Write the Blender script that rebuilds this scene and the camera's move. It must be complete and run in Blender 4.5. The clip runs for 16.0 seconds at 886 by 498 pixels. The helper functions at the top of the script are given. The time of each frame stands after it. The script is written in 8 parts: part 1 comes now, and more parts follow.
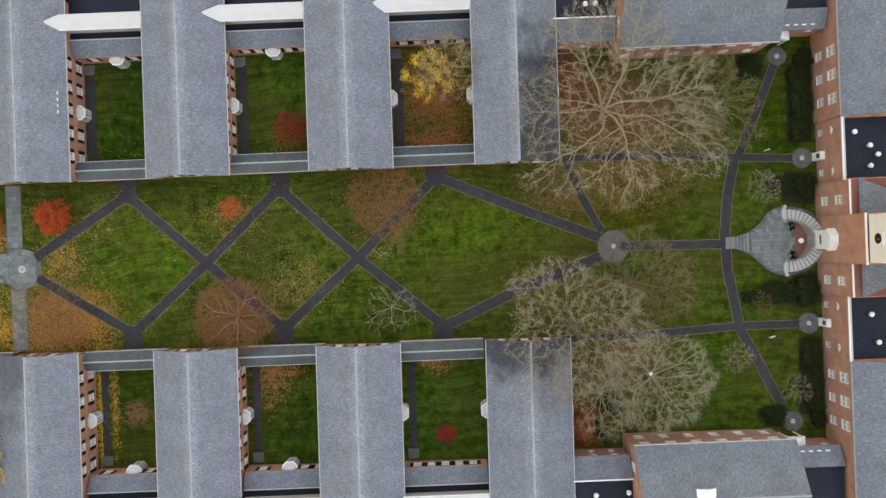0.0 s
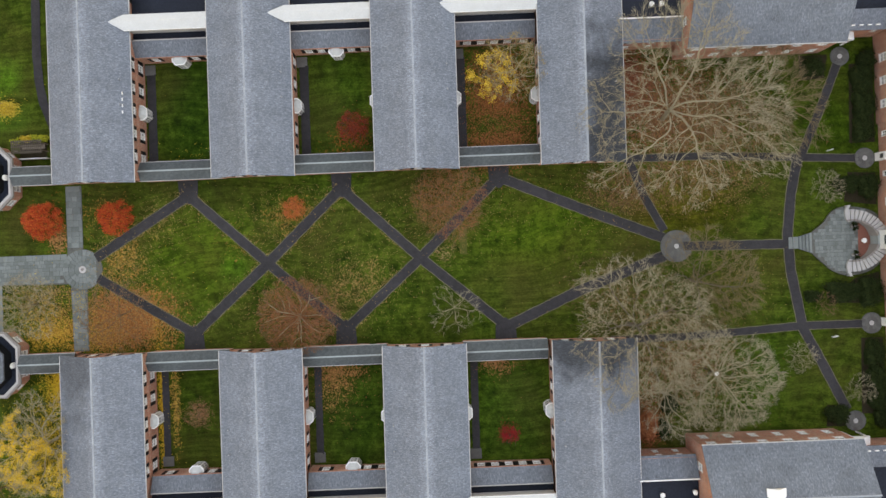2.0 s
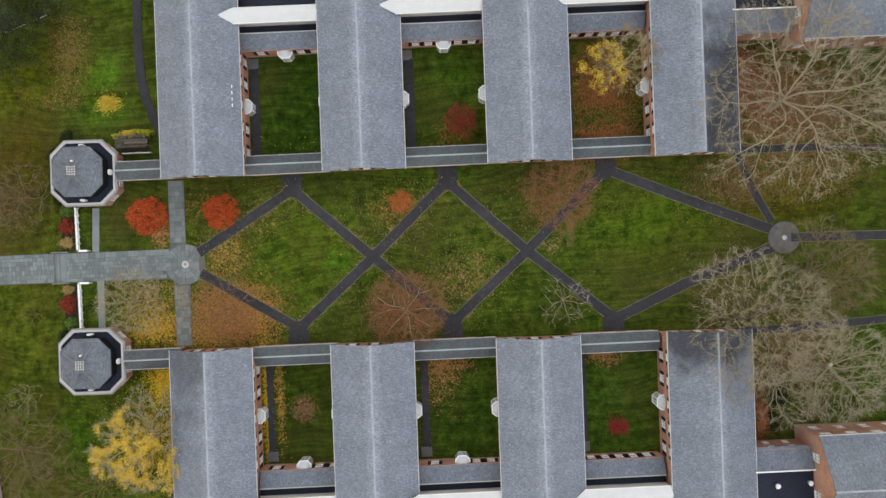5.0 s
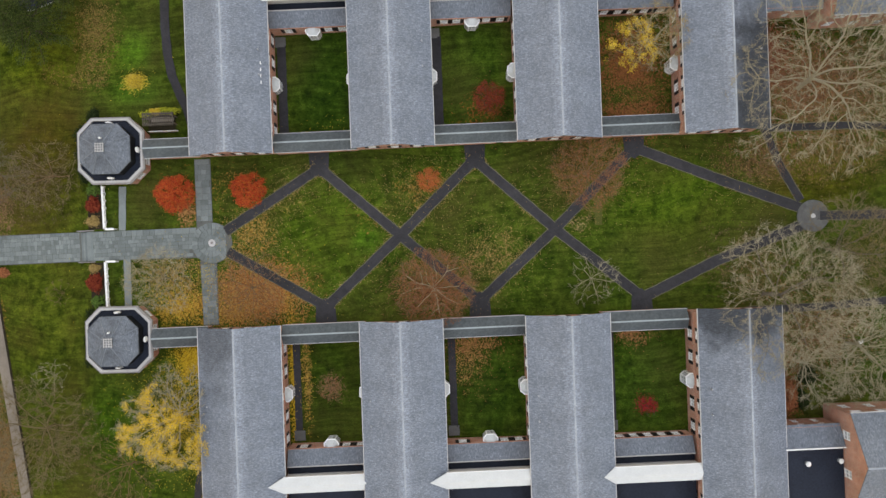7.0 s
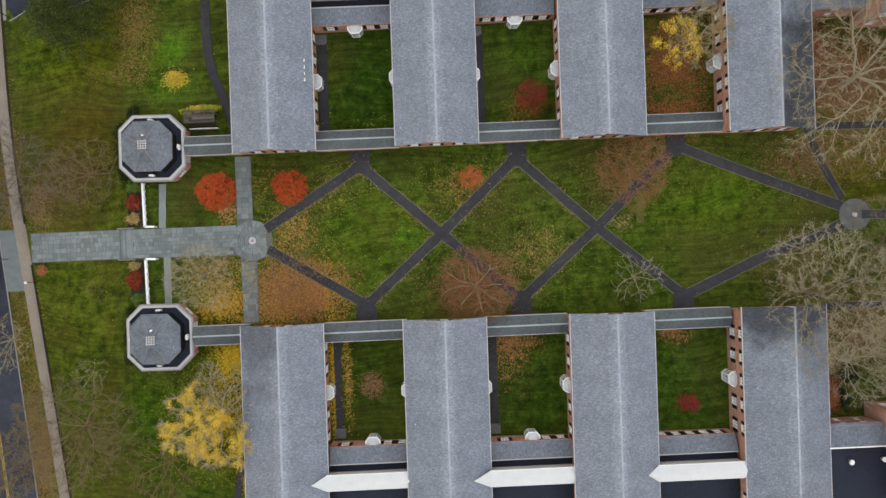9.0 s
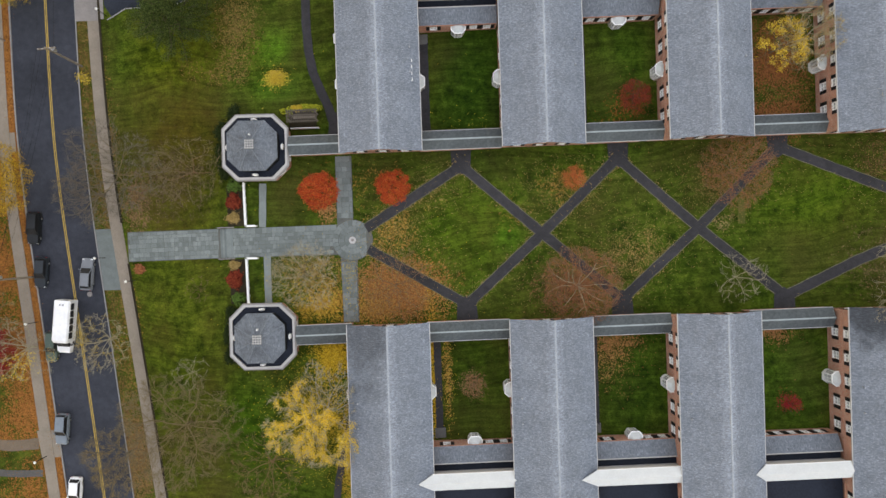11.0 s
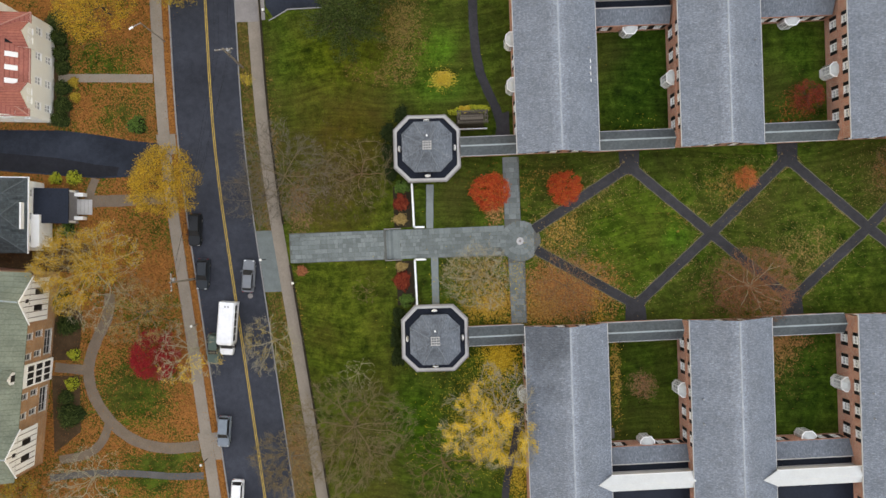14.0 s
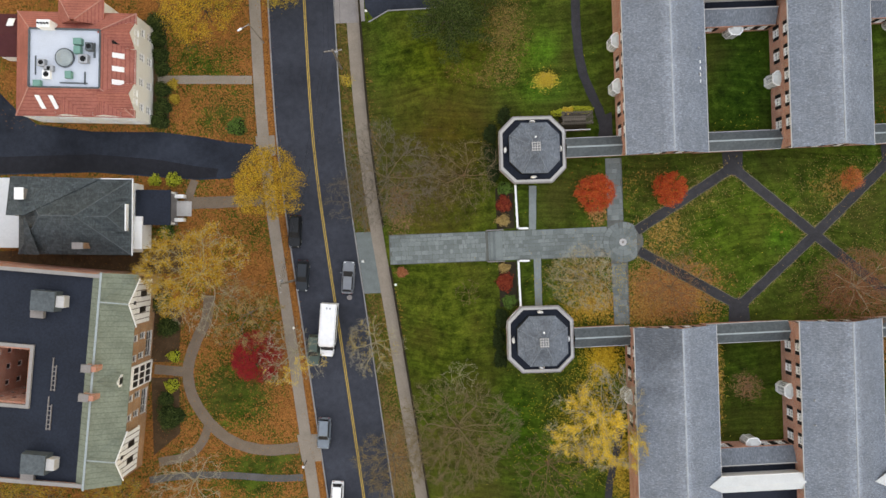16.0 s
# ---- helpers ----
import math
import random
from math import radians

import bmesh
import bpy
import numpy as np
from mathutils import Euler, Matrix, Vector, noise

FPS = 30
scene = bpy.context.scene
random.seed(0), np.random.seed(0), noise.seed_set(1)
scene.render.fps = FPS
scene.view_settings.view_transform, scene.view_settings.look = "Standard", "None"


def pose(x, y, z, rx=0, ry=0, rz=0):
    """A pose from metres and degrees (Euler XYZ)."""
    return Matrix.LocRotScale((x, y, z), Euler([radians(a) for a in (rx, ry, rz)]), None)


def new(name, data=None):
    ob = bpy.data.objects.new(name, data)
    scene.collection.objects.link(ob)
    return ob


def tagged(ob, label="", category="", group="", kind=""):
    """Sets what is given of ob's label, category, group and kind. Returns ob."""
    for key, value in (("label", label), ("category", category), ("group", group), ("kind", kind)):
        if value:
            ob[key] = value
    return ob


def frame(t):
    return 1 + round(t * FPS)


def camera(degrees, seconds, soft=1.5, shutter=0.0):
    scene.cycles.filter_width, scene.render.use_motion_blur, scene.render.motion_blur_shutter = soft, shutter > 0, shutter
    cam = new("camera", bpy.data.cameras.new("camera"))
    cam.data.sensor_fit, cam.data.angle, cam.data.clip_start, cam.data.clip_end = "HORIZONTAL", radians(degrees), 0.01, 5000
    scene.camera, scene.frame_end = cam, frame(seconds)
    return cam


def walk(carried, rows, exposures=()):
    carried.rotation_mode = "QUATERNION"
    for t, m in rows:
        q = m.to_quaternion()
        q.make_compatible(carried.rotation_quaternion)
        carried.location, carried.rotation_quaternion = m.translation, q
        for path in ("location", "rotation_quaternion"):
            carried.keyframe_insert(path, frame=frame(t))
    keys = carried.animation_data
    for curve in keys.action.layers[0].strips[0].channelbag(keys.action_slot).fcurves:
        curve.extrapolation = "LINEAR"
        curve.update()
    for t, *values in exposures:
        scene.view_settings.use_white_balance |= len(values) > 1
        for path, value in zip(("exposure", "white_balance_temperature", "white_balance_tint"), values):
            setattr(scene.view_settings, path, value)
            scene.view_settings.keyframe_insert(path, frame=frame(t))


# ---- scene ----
cam = camera(62.1, 16.0)
EXPOSURE, KELVIN, TINT = 0.64, 8250, 25
METRES, EYE, TILT, LEAN, TURN = 89.0, 103.5, -90.0, 0.0, 0.0
ROWS = [
    (0.0, 0.0, 0.0, 0.0, -0.01, -0.25, 2.3),
    (0.5, -0.0294, 0.0004, -0.0007, -0.04, -0.2, 2.3),
    (1.0, -0.049, 0.0008, 0.0011, -0.03, -0.23, 2.3),
    (1.5, -0.0706, 0.0005, 0.0031, -0.05, -0.27, 2.3),
    (2.0, -0.0994, -0.0002, 0.0034, -0.11, -0.22, 2.33),
    (2.5, -0.1347, -0.0004, 0.0048, -0.2, -0.26, 2.41),
    (3.0, -0.1738, -0.0001, 0.0045, -0.29, -0.26, 2.49),
    (3.5, -0.2149, 0.0004, 0.0007, -0.34, -0.21, 2.57),
    (4.0, -0.2453, 0.0027, -0.0017, -0.45, -0.18, 2.63),
    (4.2, -0.2527, 0.0028, -0.0017, -0.45, -0.17, 2.63),
    (6.3, -0.3006, 0.0049, -0.0144, -0.39, -0.08, 2.64),
    (6.5, -0.3062, 0.005, -0.0228, -0.39, -0.08, 2.64),
    (7.0, -0.3174, 0.0061, -0.0352, -0.41, -0.08, 2.58),
    (7.5, -0.3252, 0.007, -0.0358, -0.39, -0.11, 2.53),
    (8.0, -0.3362, 0.0083, -0.0353, -0.46, -0.14, 2.54),
    (10.5, -0.506, 0.0059, -0.0259, -0.75, -0.34, 2.38),
    (11.0, -0.5493, 0.0069, -0.0234, -0.81, -0.36, 2.37),
    (11.5, -0.5941, 0.008, -0.0216, -0.9, -0.36, 2.39),
    (12.0, -0.6397, 0.009, -0.0191, -0.96, -0.38, 2.42),
    (12.5, -0.6851, 0.0098, -0.0167, -1.03, -0.39, 2.42),
    (13.0, -0.7312, 0.0111, -0.0149, -1.09, -0.38, 2.45),
    (13.5, -0.7769, 0.0121, -0.0129, -1.12, -0.37, 2.49),
    (14.0, -0.8232, 0.0131, -0.0096, -1.18, -0.41, 2.53),
    (14.5, -0.8686, 0.0144, -0.0072, -1.2, -0.41, 2.57),
    (15.0, -0.9133, 0.0155, -0.0046, -1.19, -0.42, 2.6),
    (15.5, -0.957, 0.0166, -0.0016, -1.19, -0.45, 2.65),
    (16.0, -0.9863, 0.0176, -0.0004, -1.18, -0.4, 2.61),
]
walk(cam, [(t, pose(0, 0, EYE, TILT, LEAN, TURN) @ pose(METRES * x, METRES * y, METRES * z, 90 + pitch, roll, yaw)) for t, x, y, z, yaw, pitch, roll in ROWS], exposures=[(0.0, EXPOSURE, KELVIN, TINT), (16.0, EXPOSURE, KELVIN, TINT)])

# ---- world and light: a flat overcast day ----
world = bpy.data.worlds.new("overcast_sky")
scene.world = world
world.use_nodes = True
wn = world.node_tree
sky = wn.nodes.new("ShaderNodeTexSky")
sky.sky_type, sky.sun_disc = "NISHITA", False
sky.sun_elevation, sky.sun_rotation = radians(84), radians(100)
sky.air_density, sky.dust_density, sky.ozone_density = 3.0, 0.0, 1.0
wn.links.new(sky.outputs[0], wn.nodes["Background"].inputs[0])
wn.nodes["Background"].inputs[1].default_value = 0.15
sun = new("sun", bpy.data.lights.new("sun", "SUN"))
sun.data.energy, sun.data.angle, sun.data.color = 0.6, radians(120), (1.0, 0.93, 0.82)
sun.matrix_world = pose(0, 0, 80, 3, 0, 85)


# ---- materials ----
def node_mat(name, rough=0.8, metal=0.0, spec=0.15):
    m = bpy.data.materials.new(name)
    m.use_nodes = True
    n = m.node_tree.nodes
    p = n["Principled BSDF"]
    p.inputs["Roughness"].default_value = rough
    p.inputs["Metallic"].default_value = metal
    p.inputs["Specular IOR Level"].default_value = spec
    return m, n, m.node_tree.links, p


def coords(n, l, scale=(1, 1, 1), kind="Object", turn=0.0):
    tc = n.new("ShaderNodeTexCoord")
    mp = n.new("ShaderNodeMapping")
    mp.inputs["Scale"].default_value = scale
    mp.inputs["Rotation"].default_value = (0, 0, radians(turn))
    l.new(tc.outputs[kind], mp.inputs["Vector"])
    return mp.outputs["Vector"]


def noise_tex(n, l, vec, scale, detail=4.0, rough=0.6):
    t = n.new("ShaderNodeTexNoise")
    t.inputs["Scale"].default_value, t.inputs["Detail"].default_value, t.inputs["Roughness"].default_value = scale, detail, rough
    l.new(vec, t.inputs["Vector"])
    return t.outputs["Fac"]


def ramp(n, l, fac, stops):
    r = n.new("ShaderNodeValToRGB")
    e = r.color_ramp.elements
    while len(e) < len(stops):
        e.new(0.5)
    for el, (pos, col) in zip(e, stops):
        el.position, el.color = pos, (*col, 1) if len(col) == 3 else col
    l.new(fac, r.inputs[0])
    return r.outputs[0]


def mix(n, l, fac, a, b, blend="MIX"):
    m = n.new("ShaderNodeMix")
    m.data_type, m.blend_type = "RGBA", blend
    for sock, v in ((m.inputs[0], fac), (m.inputs[6], a), (m.inputs[7], b)):
        if isinstance(v, (int, float)):
            sock.default_value = v
        elif isinstance(v, tuple):
            sock.default_value = (*v, 1)
        else:
            l.new(v, sock)
    return m.outputs[2]


def calc(n, l, op, a, b=0.0):
    m = n.new("ShaderNodeMath")
    m.operation = op
    for sock, v in ((m.inputs[0], a), (m.inputs[1], b)):
        if isinstance(v, (int, float)):
            sock.default_value = v
        else:
            l.new(v, sock)
    return m.outputs[0]


def bumped(n, l, p, height, strength=0.4, dist=0.02):
    b = n.new("ShaderNodeBump")
    b.inputs["Strength"].default_value, b.inputs["Distance"].default_value = strength, dist
    l.new(height, b.inputs["Height"])
    l.new(b.outputs[0], p.inputs["Normal"])


def mottled(name, col, spread=0.25, scale=0.6, grain=9.0, rough=0.8, metal=0.0, spec=0.08, bump=0.3, kind="Object", rnd=0.0):
    """A surface of one colour, with broad stains, fine grain and, from piece to piece, its own tone."""
    m, n, l, p = node_mat(name, rough, metal, spec)
    v = coords(n, l, kind=kind)
    big, fine = noise_tex(n, l, v, scale, 5), noise_tex(n, l, v, grain, 3)
    lo, hi = tuple(c * (1 - spread) for c in col), tuple(min(1, c * (1 + spread)) for c in col)
    c = mix(n, l, 0.5, ramp(n, l, big, [(0.3, lo), (0.7, hi)]), ramp(n, l, fine, [(0.3, lo), (0.7, hi)]))
    if rnd:
        oi = n.new("ShaderNodeObjectInfo")
        c = mix(n, l, 1.0, c, ramp(n, l, oi.outputs["Random"], [(0, (1 - rnd,) * 3), (1, (1 + rnd,) * 3)]), "MULTIPLY")
    l.new(c, p.inputs["Base Color"])
    bumped(n, l, p, fine, bump)
    return m


def slate_roof(name, a, b, joint, course=0.32, along="X", stains=0.2, soot=0.0, worn=0.0, depth=0.33):
    """Courses of slates that run across the slope, each slate its own tone, weathered in broad patches and streaks."""
    m, n, l, p = node_mat(name, 0.6, 0, 0.15)
    v = coords(n, l, turn=90 if along == "Y" else 0)
    br = n.new("ShaderNodeTexBrick")
    br.inputs["Scale"].default_value = 1.0
    br.inputs["Brick Width"].default_value, br.inputs["Row Height"].default_value = 0.55, course
    br.inputs["Mortar Size"].default_value, br.inputs["Bias"].default_value = 0.012, 0.0
    br.inputs["Color1"].default_value, br.inputs["Color2"].default_value, br.inputs["Mortar"].default_value = (*a, 1), (*b, 1), (*joint, 1)
    l.new(v, br.inputs["Vector"])
    streak = noise_tex(n, l, coords(n, l, (2.8, 1.0, 1) if along == "X" else (1.0, 2.8, 1)), 2.6, 4, 0.8)
    big = noise_tex(n, l, coords(n, l), 0.22, 6, 0.7)
    c = mix(n, l, 0.8, br.outputs[0], ramp(n, l, streak, [(0.32, (0.5,) * 3), (0.5, (0.93,) * 3), (0.62, (1.35,) * 3), (0.72, (2.1,) * 3)]), "MULTIPLY")
    if worn:
        sp = n.new("ShaderNodeSeparateXYZ")
        l.new(coords(n, l), sp.inputs[0])
        off = calc(n, l, "ADD", calc(n, l, "ABSOLUTE", sp.outputs[0]), calc(n, l, "MULTIPLY", noise_tex(n, l, coords(n, l), 0.9, 5, 0.75), 1.1))
        c = mix(n, l, 1.0, c, ramp(n, l, calc(n, l, "MULTIPLY", off, 0.3), [(0.12, (1 + worn,) * 3), (0.27, (1 + worn * 0.5,) * 3), (0.55, (1, 1, 1))]), "MULTIPLY")
    if soot:
        sep = n.new("ShaderNodeSeparateXYZ")
        l.new(coords(n, l), sep.inputs[0])
        cloud = calc(n, l, "MULTIPLY", calc(n, l, "SUBTRACT", noise_tex(n, l, coords(n, l), 0.13, 5, 0.6), 0.5), 2.6)
        amount = calc(n, l, "ADD", calc(n, l, "SUBTRACT", 0.95, calc(n, l, "MULTIPLY", sep.outputs[1], soot)), cloud)
        c = mix(n, l, ramp(n, l, amount, [(0.25, (0, 0, 0)), (0.75, (1, 1, 1))]), c, mix(n, l, 1.0, c, (depth, depth, depth), "MULTIPLY"))
    c = mix(n, l, 1.0, c, ramp(n, l, big, [(0.3, (1 - stains,) * 3), (0.5, (1, 1, 1)), (0.75, (1 + stains * 0.7,) * 3)]), "MULTIPLY")
    l.new(c, p.inputs["Base Color"])
    bumped(n, l, p, br.outputs["Fac"], 0.5, 0.02)
    return m


def brick_mat(name, a, b, mortar):
    m, n, l, p = node_mat(name, 0.9)
    tc = n.new("ShaderNodeTexCoord")
    sep, com = n.new("ShaderNodeSeparateXYZ"), n.new("ShaderNodeCombineXYZ")
    l.new(tc.outputs["Object"], sep.inputs[0])
    l.new(calc(n, l, "ADD", sep.outputs[0], sep.outputs[1]), com.inputs[0])
    l.new(sep.outputs[2], com.inputs[1])
    br = n.new("ShaderNodeTexBrick")
    br.inputs["Scale"].default_value = 1.0
    br.inputs["Brick Width"].default_value, br.inputs["Row Height"].default_value, br.inputs["Mortar Size"].default_value = 0.22, 0.075, 0.008
    br.inputs["Color1"].default_value, br.inputs["Color2"].default_value, br.inputs["Mortar"].default_value = (*a, 1), (*b, 1), (*mortar, 1)
    l.new(com.outputs[0], br.inputs["Vector"])
    big = noise_tex(n, l, tc.outputs["Object"], 0.5, 5)
    l.new(mix(n, l, 1.0, br.outputs[0], ramp(n, l, big, [(0.3, (0.75,) * 3), (0.7, (1.2,) * 3)]), "MULTIPLY"), p.inputs["Base Color"])
    bumped(n, l, p, br.outputs["Fac"], 0.4, 0.01)
    return m


def lawn_mat():
    """Mown grass with mowing stripes, bare and lush patches, and fallen leaves where the sheet's litter layer says so."""
    m, n, l, p = node_mat("lawn", 0.95, 0, 0.02)
    v = coords(n, l)
    big = noise_tex(n, l, v, 0.09, 5, 0.6)
    mid = noise_tex(n, l, v, 0.7, 6, 0.7)
    fine = noise_tex(n, l, v, 5.0, 4, 0.7)
    g = ramp(n, l, mid, [(0.32, (0.012, 0.024, 0.004)), (0.5, (0.037, 0.065, 0.008)), (0.7, (0.078, 0.116, 0.015))])
    g = mix(n, l, ramp(n, l, big, [(0.42, (0, 0, 0)), (0.68, (0.75,) * 3)]), g, (0.058, 0.055, 0.014))
    g = mix(n, l, 0.75, g, ramp(n, l, fine, [(0.3, (0.5,) * 3), (0.7, (1.5,) * 3)]), "MULTIPLY")
    warp = n.new("ShaderNodeVectorMath")
    warp.operation = "MULTIPLY_ADD"
    tn = n.new("ShaderNodeTexNoise")
    tn.inputs["Scale"].default_value, tn.inputs["Detail"].default_value = 0.05, 1.0
    l.new(v, tn.inputs["Vector"])
    l.new(tn.outputs["Color"], warp.inputs[0])
    warp.inputs[1].default_value = (9, 9, 0)
    l.new(v, warp.inputs[2])
    rows = n.new("ShaderNodeMapping")
    rows.inputs["Scale"].default_value = (0.10, 1.9, 1)
    l.new(warp.outputs[0], rows.inputs["Vector"])
    mow = noise_tex(n, l, rows.outputs[0], 1.0, 3, 0.6)
    g = mix(n, l, 0.55, g, ramp(n, l, mow, [(0.34, (0.55, 0.55, 0.55)), (0.5, (1, 1, 1)), (0.66, (1.5, 1.42, 1.3))]), "MULTIPLY")
    at = n.new("ShaderNodeAttribute")
    at.attribute_name = "litter"
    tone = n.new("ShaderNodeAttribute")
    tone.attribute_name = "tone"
    # grass tint by place, with the courtyards' shade in its colour
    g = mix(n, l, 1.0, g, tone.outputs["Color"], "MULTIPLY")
    vo = n.new("ShaderNodeTexVoronoi")
    vo.inputs["Scale"].default_value = 7.5
    l.new(v, vo.inputs["Vector"])
    sep = n.new("ShaderNodeSeparateColor")
    l.new(vo.outputs["Color"], sep.inputs[0])
    bits = calc(n, l, "ADD", calc(n, l, "MULTIPLY", sep.outputs[1], 0.34), calc(n, l, "MULTIPLY", noise_tex(n, l, v, 0.9, 6, 0.75), 0.66))
    edge = calc(n, l, "SUBTRACT", calc(n, l, "ADD", calc(n, l, "MULTIPLY", at.outputs["Alpha"], 0.5), 0.2), calc(n, l, "SUBTRACT", bits, 0.0))
    cover = ramp(n, l, calc(n, l, "ADD", calc(n, l, "MULTIPLY", edge, 8.0), 0.5), [(0.1, (0, 0, 0)), (0.9, (1, 1, 1))])
    leaf = mix(n, l, 1.0, at.outputs["Color"], ramp(n, l, sep.outputs[0], [(0, (0.5, 0.45, 0.45)), (0.5, (0.92, 0.9, 0.9)), (1, (1.35, 1.3, 1.2))]), "MULTIPLY")
    l.new(mix(n, l, cover, g, leaf), p.inputs["Base Color"])
    bumped(n, l, p, fine, 0.6, 0.05)
    return m


def asphalt_mat(name, col, wet=0.6, patch=0.35):
    m, n, l, p = node_mat(name, wet, 0, 0.06)
    v = coords(n, l)
    big, mid, fine = noise_tex(n, l, v, 0.12, 5), noise_tex(n, l, v, 1.1, 5, 0.7), noise_tex(n, l, v, 9.0, 3)
    c = ramp(n, l, big, [(0.3, tuple(x * (1 - patch) for x in col)), (0.7, tuple(x * (1 + patch) for x in col))])
    c = mix(n, l, 0.6, c, ramp(n, l, mid, [(0.3, (0.72,) * 3), (0.7, (1.3,) * 3)]), "MULTIPLY")
    c = mix(n, l, 0.5, c, ramp(n, l, fine, [(0.3, (0.7,) * 3), (0.7, (1.4,) * 3)]), "MULTIPLY")
    l.new(c, p.inputs["Base Color"])
    bumped(n, l, p, fine, 0.3, 0.01)
    return m


def leaf_mat(name, a, b, c):
    m, n, l, p = node_mat(name, 0.8, 0, 0.05)
    g = n.new("ShaderNodeNewGeometry")
    l.new(ramp(n, l, g.outputs["Random Per Island"], [(0.0, a), (0.5, b), (1.0, c)]), p.inputs["Base Color"])
    return m


def glass_mat(name, col, rough=0.06):
    m, n, l, p = node_mat(name, rough, 0, 0.3)
    v = coords(n, l)
    l.new(ramp(n, l, noise_tex(n, l, v, 0.8, 2), [(0.35, tuple(x * 0.6 for x in col)), (0.7, tuple(x * 1.5 for x in col))]), p.inputs["Base Color"])
    return m


def banded(name, col, line, axis, pitch, width=0.16):
    """Tile courses (axis 2: by height) or standing seams (axis 0 or 1), with stains."""
    m, n, l, p = node_mat(name, 0.65)
    v = coords(n, l)
    sep = n.new("ShaderNodeSeparateXYZ")
    l.new(v, sep.inputs[0])
    saw = calc(n, l, "FRACT", calc(n, l, "MULTIPLY", sep.outputs[axis], 1 / pitch))
    big, fine = noise_tex(n, l, v, 0.35, 5), noise_tex(n, l, v, 3.5, 4, 0.7)
    c = mix(n, l, ramp(n, l, saw, [(0.0, (1, 1, 1)), (width, (0.75,) * 3), (width + 0.12, (0, 0, 0))]), col, line)
    c = mix(n, l, 1.0, c, ramp(n, l, big, [(0.3, (0.82,) * 3), (0.7, (1.18,) * 3)]), "MULTIPLY")
    c = mix(n, l, 1.0, c, ramp(n, l, fine, [(0.3, (0.8,) * 3), (0.7, (1.22,) * 3)]), "MULTIPLY")
    l.new(c, p.inputs["Base Color"])
    bumped(n, l, p, saw, 0.3, 0.03)
    return m


LAWN = lawn_mat()
CREAM = mottled("cream_white_render", (0.80, 0.79, 0.74), 0.06, 0.6, rough=0.7, bump=0.1)
MEMBRANE = mottled("blue_white_membrane", (0.52, 0.565, 0.63), 0.08, 0.4, 5, rough=0.6, bump=0.1)
HIP_TILE = mottled("pale_red_hip_tile", (0.46, 0.235, 0.19), 0.25, 1.2, 8)
SLATE_X = slate_roof("slate_roof_blue_grey", (0.168, 0.196, 0.236), (0.192, 0.222, 0.264), (0.15, 0.174, 0.21), along="Y", worn=0.6)
SLATE_SOOT = slate_roof("slate_roof_sooty", (0.16, 0.186, 0.224), (0.184, 0.212, 0.252), (0.14, 0.164, 0.198), along="Y", soot=0.035, worn=0.5)
SLATE_SOOT_MID = slate_roof("slate_roof_sooty_middle", (0.16, 0.186, 0.224), (0.184, 0.212, 0.252), (0.14, 0.164, 0.198), along="Y", soot=0.075, worn=0.5, depth=0.6)
SLATE_SOOT_END = slate_roof("slate_roof_sooty_end", (0.16, 0.186, 0.224), (0.184, 0.212, 0.252), (0.14, 0.164, 0.198), along="Y", soot=0.12, worn=0.5)
SLATE_Y = slate_roof("slate_roof_east", (0.155, 0.18, 0.212), (0.176, 0.203, 0.237), (0.138, 0.16, 0.19))
SLATE_PAV = slate_roof("slate_roof_pavilion", (0.13, 0.15, 0.175), (0.15, 0.172, 0.2), (0.115, 0.132, 0.155), stains=0.4)
SLATE_DARK = slate_roof("slate_roof_dark", (0.045, 0.058, 0.062), (0.075, 0.09, 0.094), (0.03, 0.036, 0.04), stains=0.3)
TILE_RED = banded("clay_tile_roof", (0.37, 0.13, 0.10), (0.24, 0.075, 0.06), 2, 0.33)
TILE_GREEN = banded("green_seamed_roof", (0.175, 0.20, 0.155), (0.125, 0.145, 0.11), 1, 0.72, 0.08)
RIDGE = mottled("ridge_cap_metal", (0.31, 0.345, 0.385), 0.35, 0.8, rough=0.5)
RIDGE_DULL = mottled("dull_hip_metal", (0.20, 0.225, 0.25), 0.3, 0.8, rough=0.6)
METAL = mottled("grey_green_metal_roof", (0.072, 0.088, 0.095), 0.45, 0.5, 3.0, rough=0.42, spec=0.3)
METAL_PALE = mottled("pale_metal_seam", (0.30, 0.345, 0.355), 0.2, 0.9, rough=0.4)
BRICK = brick_mat("red_brick", (0.45, 0.195, 0.135), (0.53, 0.245, 0.172), (0.48, 0.36, 0.29))
BRICK_TAN = brick_mat("tan_brick", (0.36, 0.19, 0.10), (0.44, 0.245, 0.13), (0.38, 0.28, 0.20))
WHITE = mottled("white_paint", (0.83, 0.835, 0.83), 0.08, 0.8, rough=0.55, bump=0.1)
WHITE_ROOF = mottled("white_membrane", (0.60, 0.625, 0.63), 0.1, 0.4, 5, rough=0.6, bump=0.1)
SHUTTER = mottled("black_shutter_paint", (0.012, 0.013, 0.014), 0.3, 3, rough=0.5)
GLASS = glass_mat("window_glass", (0.12, 0.135, 0.14))
BLIND = glass_mat("glass_over_white_blind", (0.52, 0.53, 0.54), 0.2)
# brick red darkened for the attic wall's shade; brick paving uses it too
ATTIC = mottled("attic_shade_and_paving_red", (0.24, 0.10, 0.075), 0.2, 0.8, 6)
BAY_ROOF = mottled("pale_bay_roof_metal", (0.50, 0.53, 0.53), 0.12, 0.9, 6, rough=0.5)
STAIR = mottled("white_stair_stone", (0.43, 0.43, 0.425), 0.1, 0.8, 8)
